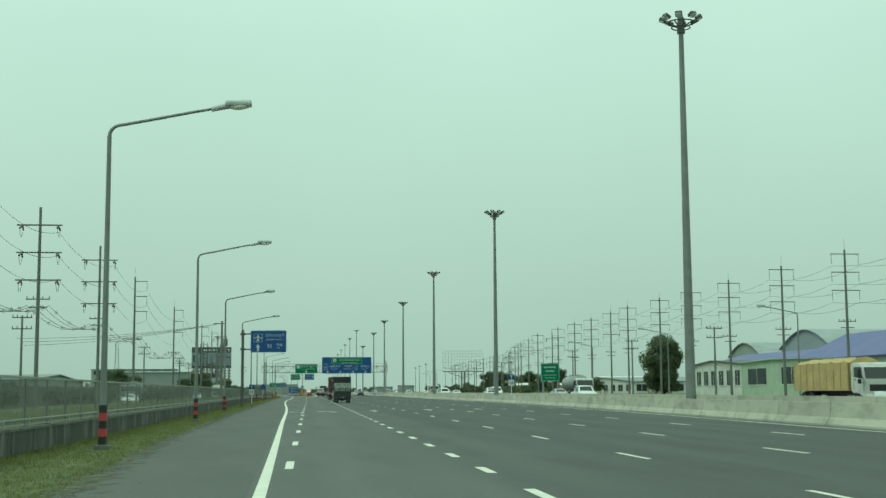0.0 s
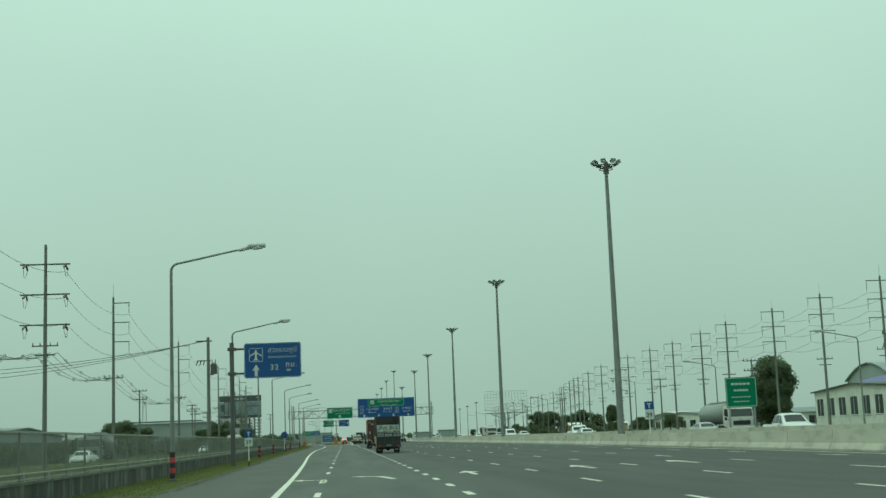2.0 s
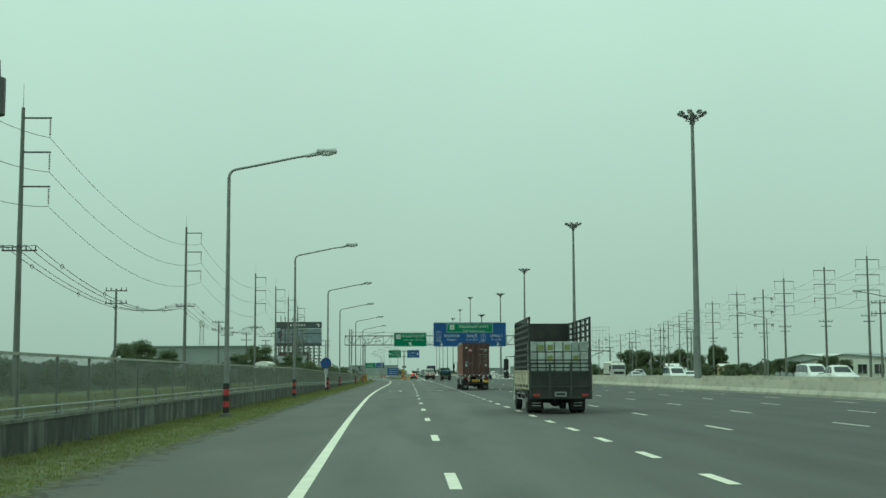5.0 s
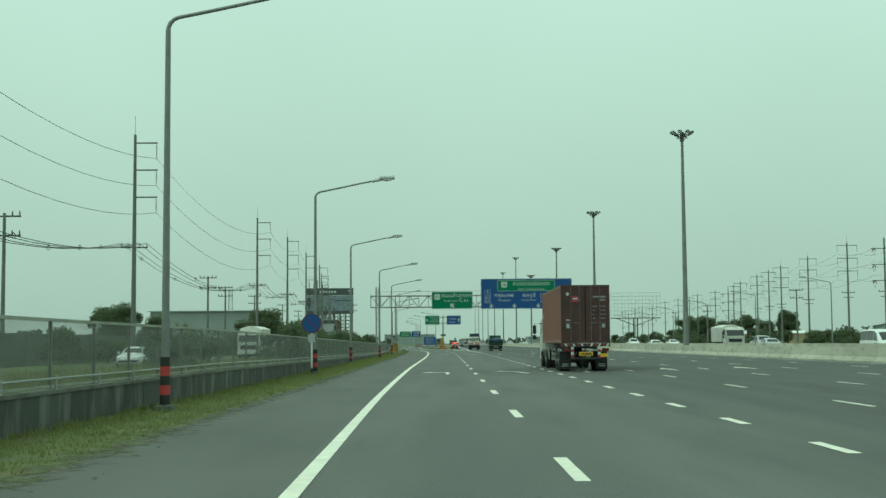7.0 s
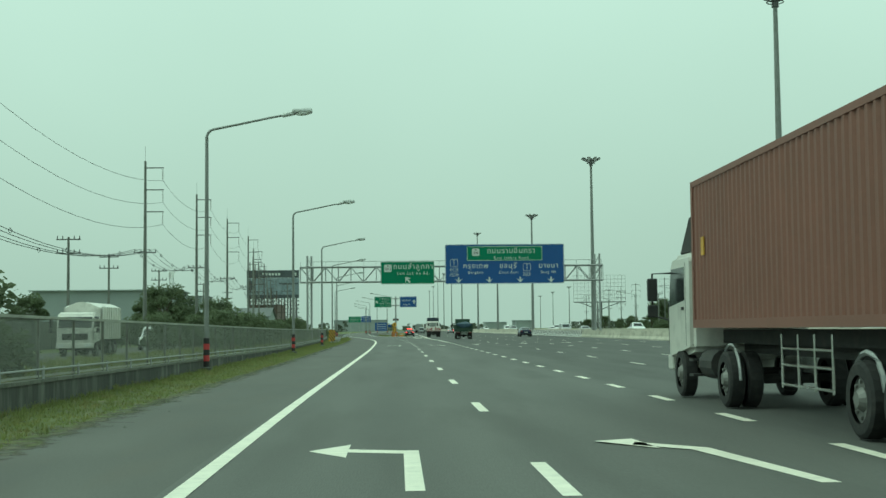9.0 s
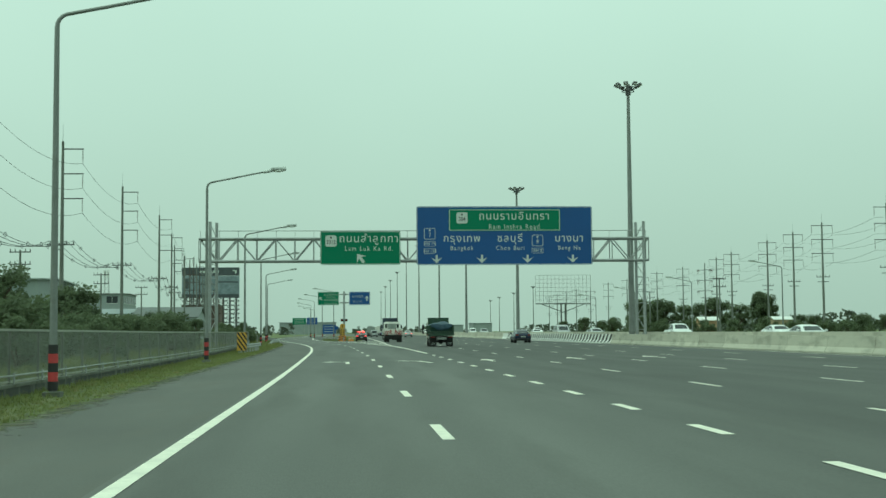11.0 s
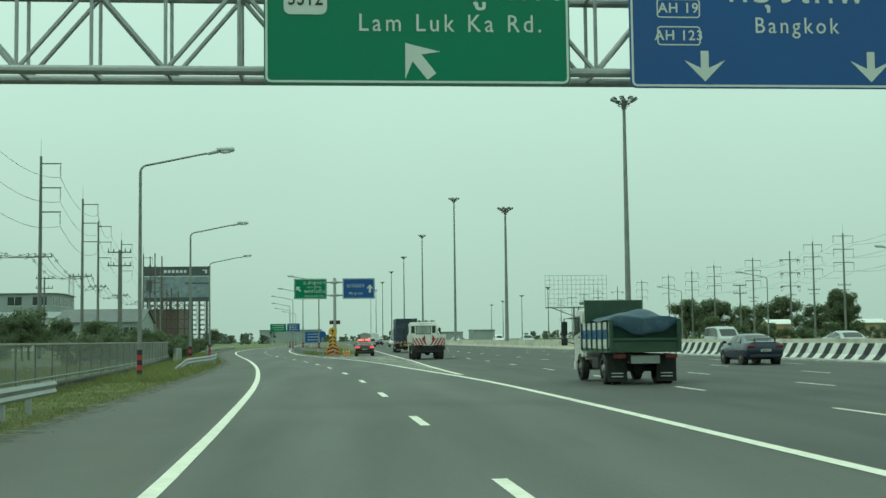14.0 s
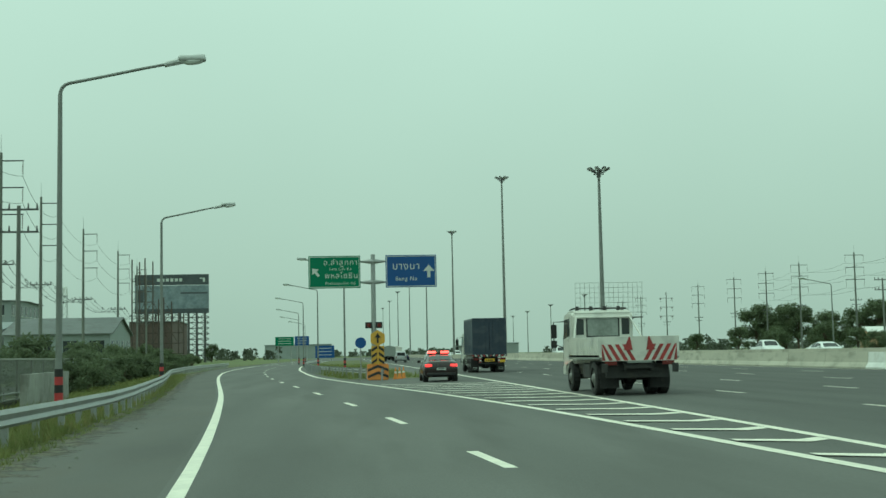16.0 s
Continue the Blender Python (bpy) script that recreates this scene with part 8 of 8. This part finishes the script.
ROOF_DARK = material("dark_grey_roof_sheet", (0.15, 0.16, 0.16), 0.8, var=0.2, scale=0.3, fine=5, bump=0.1, stain=(0.1, 0.1, 0.095), stain_amount=0.5)
ROOF_PALE = material("pale_grey_metal_roof", (0.34, 0.37, 0.37), 0.6, var=0.15, scale=0.2, fine=4, bump=0.1, stain=(0.22, 0.21, 0.19), stain_amount=0.4)
building("purple_roofed_shed", "long factory shed with a purple-blue metal roof", (88, 199, 0.2), 46, 18, 6.6, WALL_GREY, ROOF_BLUE, 1, 0, 4.6, -90)
building("purple_roofed_shed", "low factory shed with a purple-blue metal roof", (88.5, 248, 0.2), 50, 14, 6.9, WALL_GREY, ROOF_BLUE, 1, 0, 2.0, -90)
building("arched_hall", "factory hall with a broad curved grey roof", (120, 248, 0.2), 30, 27, 10.2, WALL_GREY, ROOF_PALE, 1, 0, 3.8, 0, True)
building("arched_hall", "factory hall with a curved grey roof", (120, 288, 0.2), 30, 22, 9.4, WALL_GREY, ROOF_PALE, 1, 0, 3.2, 0, True)
building("pale_green_building", "pale green building with a low flat roof", (83.6, 196, 0.2), 8, 33, 6.3, WALL_GREEN, WALL_GREEN, 1, 2, 0.3)
building("white_annex", "low white annex with dark doors and a grey eave", (84, 230, 0.2), 8, 33, 6.2, WALL_WHITE, DARK_STEEL, 1, 7, 0.9)
building("long_shed", "long low shed with a pale metal roof", (118, 380, -0.4), 40, 70, 4.6, WALL_WHITE, ROOF_GREY, 1, 7, 1.6)
building("low_workshop", "low workshop with an orange front and white roof", (119, 704, 0.2), 6, 5, 4.4, material("orange_render", (0.40, 0.26, 0.16), 0.8, var=0.2, scale=0.3, fine=5, bump=0.1), WHITE, 1, 0, 1.2)
building("tan_workshop", "low tan workshop with a pale roof", (141, 694, 0.2), 6, 6, 4.4, material("tan_render", (0.36, 0.29, 0.19), 0.85, var=0.2, scale=0.3, fine=5, bump=0.1), WHITE, 1, 0, 1.0)
building("long_shed", "long low shed with a white metal roof", (128, 470, 0.5), 26, 60, 5.0, WALL_GREY, WHITE, 1, 8, 1.5)
building("white_factory", "grey flat-roofed factory building behind the trees", (-53, 455, 0), 23, 22, 8.8, WALL_GREY, ROOF_PALE, 1, 0, 0.4)
building("office_block", "flat-roofed pale grey office block behind the trees", (-92, 686, 0), 42, 26, 14.0, WALL_GREY, DARK_STEEL, 3, 7, 0.3)
building("white_factory", "white factory building with a low gable behind the fence", (-74, 640, 0), 26, 28, 7.0, WALL_WHITE, ROOF_GREY, 1, 3, 1.6)
building("roadside_house", "house with a wide dark grey roof beside the ramp", (-50.5, 634, 0), 17, 20, 5.9, WALL_GREY, ROOF_DARK, 1, 4, 2.9)
building("brick_workshop", "brown workshop below the billboard", (-67, 850, 0), 14, 42, 14.0, material("brown_render", (0.14, 0.105, 0.095), 0.85, var=0.25, scale=0.3, fine=5, bump=0.1, stain=(0.12, 0.1, 0.09), stain_amount=0.6), ROOF_GREY, 3, 0, 0.6)
bm = bmesh.new()
bar(bm, (-13.5, 459, 0.56), (-14.1, 467.5, 0.56), 0.2, 1.12)
solid("end_wall", bm, WALL_STAINED, "short pale concrete wall closing the fence", "wall", "structure")
building("grey_warehouse", "low grey warehouse beyond the frontage road", (-62, 225, 0), 30, 50, 4.0, WALL_GREY, ROOF_GREY, 1, 0, 1.2)


def billboard(name, label, at, w, z0, z1, filled):
    ob = thing(name, label, "billboard", at=at)
    for k in range(9 if filled else 2):
        x = -w / 2 + w * (k + 0.5) / 9 if filled else (-1.2 if k == 0 else 1.2)
        bm = bmesh.new()
        rod(bm, (x, 0.5, 0), (x, 0.5, z0 + 0.5), 0.5, 0.4, 10)
        part("column", bm, DARK_STEEL, ob)
    if filled:
        bm = bmesh.new()
        for k in range(9):
            z = z0 * k / 9 + 0.5
            bar(bm, (-w / 2, 0.5, z), (w / 2, 0.5, z), 0.28, 0.28)
            for j in range(8):
                bar(bm, (-w / 2 + w * j / 8, 0.5, z), (-w / 2 + w * (j + 1) / 8, 0.5, z + z0 / 9), 0.2, 0.2)
                bar(bm, (-w / 2 + w * (j + 1) / 8, 0.9, z), (-w / 2 + w * j / 8, 0.9, z + z0 / 9), 0.2, 0.2)
        part("lattice", bm, DARK_STEEL, ob)
        bm = bmesh.new()
        box(bm, -w / 2, w / 2, -0.2, 0.2, z0, z0 + (z1 - z0) * 0.72)
        part("poster", bm, POSTER, ob, "faded poster sheet")
        bm = bmesh.new()
        box(bm, -w / 2, w / 2, -0.2, 0.2, z0 + (z1 - z0) * 0.73, z1)
        part("top_band", bm, POSTER_TOP, ob, "dark band with pale bars")
        bm = bmesh.new()
        box(bm, -w / 2, w / 2, -0.24, -0.2, z0, z0 + (z1 - z0) * 0.12)
        part("bottom_band", bm, POSTER_TOP, ob, "dark band along the poster foot")
        bm = bmesh.new()
        box(bm, -w * 0.46, -w * 0.38, -0.23, -0.2, z0 + (z1 - z0) * 0.3, z0 + (z1 - z0) * 0.62)
        part("poster_print", bm, POSTER_TOP, ob, "dark faded print on the poster")
        bm = bmesh.new()
        box(bm, 0.12 * w, 0.48 * w, -0.23, -0.2, z0 + (z1 - z0) * 0.5, z0 + (z1 - z0) * 0.54)
        part("poster_print", bm, POSTER_TOP, ob, "dark faded print on the poster")
        for k in range(6):
            bm = bmesh.new()
            box(bm, -w * 0.2 + k * w * 0.06, -w * 0.16 + k * w * 0.06, -0.23, -0.2, z0 + (z1 - z0) * 0.82, z0 + (z1 - z0) * 0.9)
            part("lettering_bar", bm, SIGN_WHITE, ob)
        bm = bmesh.new()
        box(bm, w * 0.38, w * 0.45, -0.23, -0.2, z0 + (z1 - z0) * 0.88, z0 + (z1 - z0) * 0.91)
        box(bm, w * 0.42, w * 0.45, -0.23, -0.2, z0 + (z1 - z0) * 0.8, z0 + (z1 - z0) * 0.88)
        part("direction_mark", bm, SIGN_WHITE, ob)
    else:
        bm = bmesh.new()
        n = 14
        for k in range(n + 1):
            x = -w / 2 + w * k / n
            rod(bm, (x, 0, z0), (x, 0, z1), 0.09, seg=5)
        for k in range(8):
            z = z0 + (z1 - z0) * k / 7
            rod(bm, (-w / 2, 0, z), (w / 2, 0, z), 0.09, seg=5)
        part("empty_frame", bm, GALV, ob, "empty steel frame")
        bm = bmesh.new()
        bar(bm, (-w / 2, 0.4, z0), (w / 2, 0.4, z0), 0.8, 0.6)
        for s in (-1, 1):
            bar(bm, (0, 0.4, z0 - 5), (s * w * 0.4, 0.4, z0), 0.4, 0.4)
        part("support_beam", bm, DARK_STEEL, ob)
    return ob


def steel_scaffold(at, w, levels):
    """A bare frame of tall columns, beams and braces."""
    ob = thing("steel_scaffold", "unfinished dark steel frame in front of the billboard", "scaffold", at=at)
    r = random.Random(21)
    n = 9
    tops = []
    for k in range(n):
        x = -w / 2 + w * k / (n - 1) + r.uniform(-0.4, 0.4)
        top = r.uniform(31.5, 35.5) if k < 4 else r.uniform(20, 24.5) if k < 7 else r.uniform(16, 19)
        tops.append((x, top))
        bm = bmesh.new()
        rod(bm, (x, 0, 0), (x, 0, top), 0.26, 0.2, 8)
        part("column", bm, SCAFFOLD, ob)
    for (xa, ta), (xb, tb) in zip(tops, tops[1:]):
        for j in range(levels):
            z = 3.2 + 3.4 * j
            if z + 3.4 > min(ta, tb):
                break
            bm = bmesh.new()
            bar(bm, (xa, 0.1, z), (xb, 0.1, z), 0.26, 0.26)
            part("beam", bm, SCAFFOLD, ob)
            if r.random() < 0.6:
                bm = bmesh.new()
                a, b = (xa, xb) if r.random() < 0.5 else (xb, xa)
                bar(bm, (a, -0.1, z), (b, -0.1, z + 3.4), 0.16, 0.16)
                part("brace", bm, SCAFFOLD, ob)
    return ob


SCAFFOLD = material("rusty_dark_steel", (0.085, 0.07, 0.062), 0.8, metal=0.1, var=0.3, scale=0.5, fine=8, bump=0.1, stain=(0.13, 0.08, 0.055), stain_amount=0.5)
steel_scaffold((-63.7, 845, 0), 16.6, 9)
billboard("billboard", "large two-part billboard on steel lattice legs", (-67.4, 907, 0), 27.5, 18.5, 33.2, True)
billboard("empty_billboard", "bare steel billboard frame without a poster", (124, 1021, -0.4), 32.5, 17.5, 34.2, False)
for x, y, w, h, lab in ((65.5, 1100, 14, 6, "plain grey building far down the road"), (85, 1100, 12, 7, "plain grey building far down the road"), (-30, 1200, 40, 9, "long grey building far away"), (-140, 1150, 60, 14, "wide grey building far away")):
    building("distant_building", lab, (x, y, -0.4), w, 30, h, WALL_GREY, ROOF_GREY, 1, 0, 0.4)
for mat, x, y, z0, w, h, lab in ((SIGN_GREEN, -20.8, 800, 4.7, 5.4, 2.6, "green exit sign far along the ramp"), (SIGN_BLUE, -15.7, 800, 4.7, 4.2, 2.7, "blue sign far along the ramp"), (SIGN_BLUE, -9.0, 800, 0.9, 5.6, 3.6, "blue sign beside the main road")):
    ob = thing("distant_road_sign", lab, "road sign", at=(x, y, 0))
    bm = bmesh.new()
    box(bm, -w / 2, w / 2, -0.05, 0.05, z0, z0 + h)
    part("panel", bm, mat, ob)
    for s in (-1, 1):
        bm = bmesh.new()
        rod(bm, (s * w * 0.35, 0.2, 0), (s * w * 0.35, 0.2, z0 + h), 0.15, seg=8)
        part("post", bm, GALV, ob)
    for k in range(3):
        bm = bmesh.new()
        box(bm, -w * 0.35, w * 0.35, -0.06, -0.05, z0 + h * (0.22 + 0.27 * k), z0 + h * (0.27 + 0.27 * k))
        part("lettering_bar", bm, SIGN_WHITE, ob)
tower = thing("telecom_tower", "slender steel lattice telecom tower", "tower", at=(-190, 1300, 0))
tower.scale = (1.95, 1.95, 1.95)
bm = bmesh.new()
for s, t in ((-1, -1), (-1, 1), (1, -1), (1, 1)):
    rod(bm, (s * 1.2, t * 1.2, 0), (s * 0.7, t * 0.7, 26), 0.09, seg=5)
for k in range(13):
    z = 2 * k
    w = 1.2 - 0.5 * z / 26
    w2 = 1.2 - 0.5 * (z + 2) / 26
    rod(bm, (-w, -w, z), (w2, -w2, z + 2), 0.05, seg=4)
    rod(bm, (w, -w, z), (-w2, -w2, z + 2), 0.05, seg=4)
part("lattice", bm, GALV, tower)
bm = bmesh.new()
for s in (-1, 0, 1):
    box(bm, s * 0.9 - 0.15, s * 0.9 + 0.15, -1.0, -0.85, 23.5, 26.5)
part("antenna", bm, WHITE, tower)
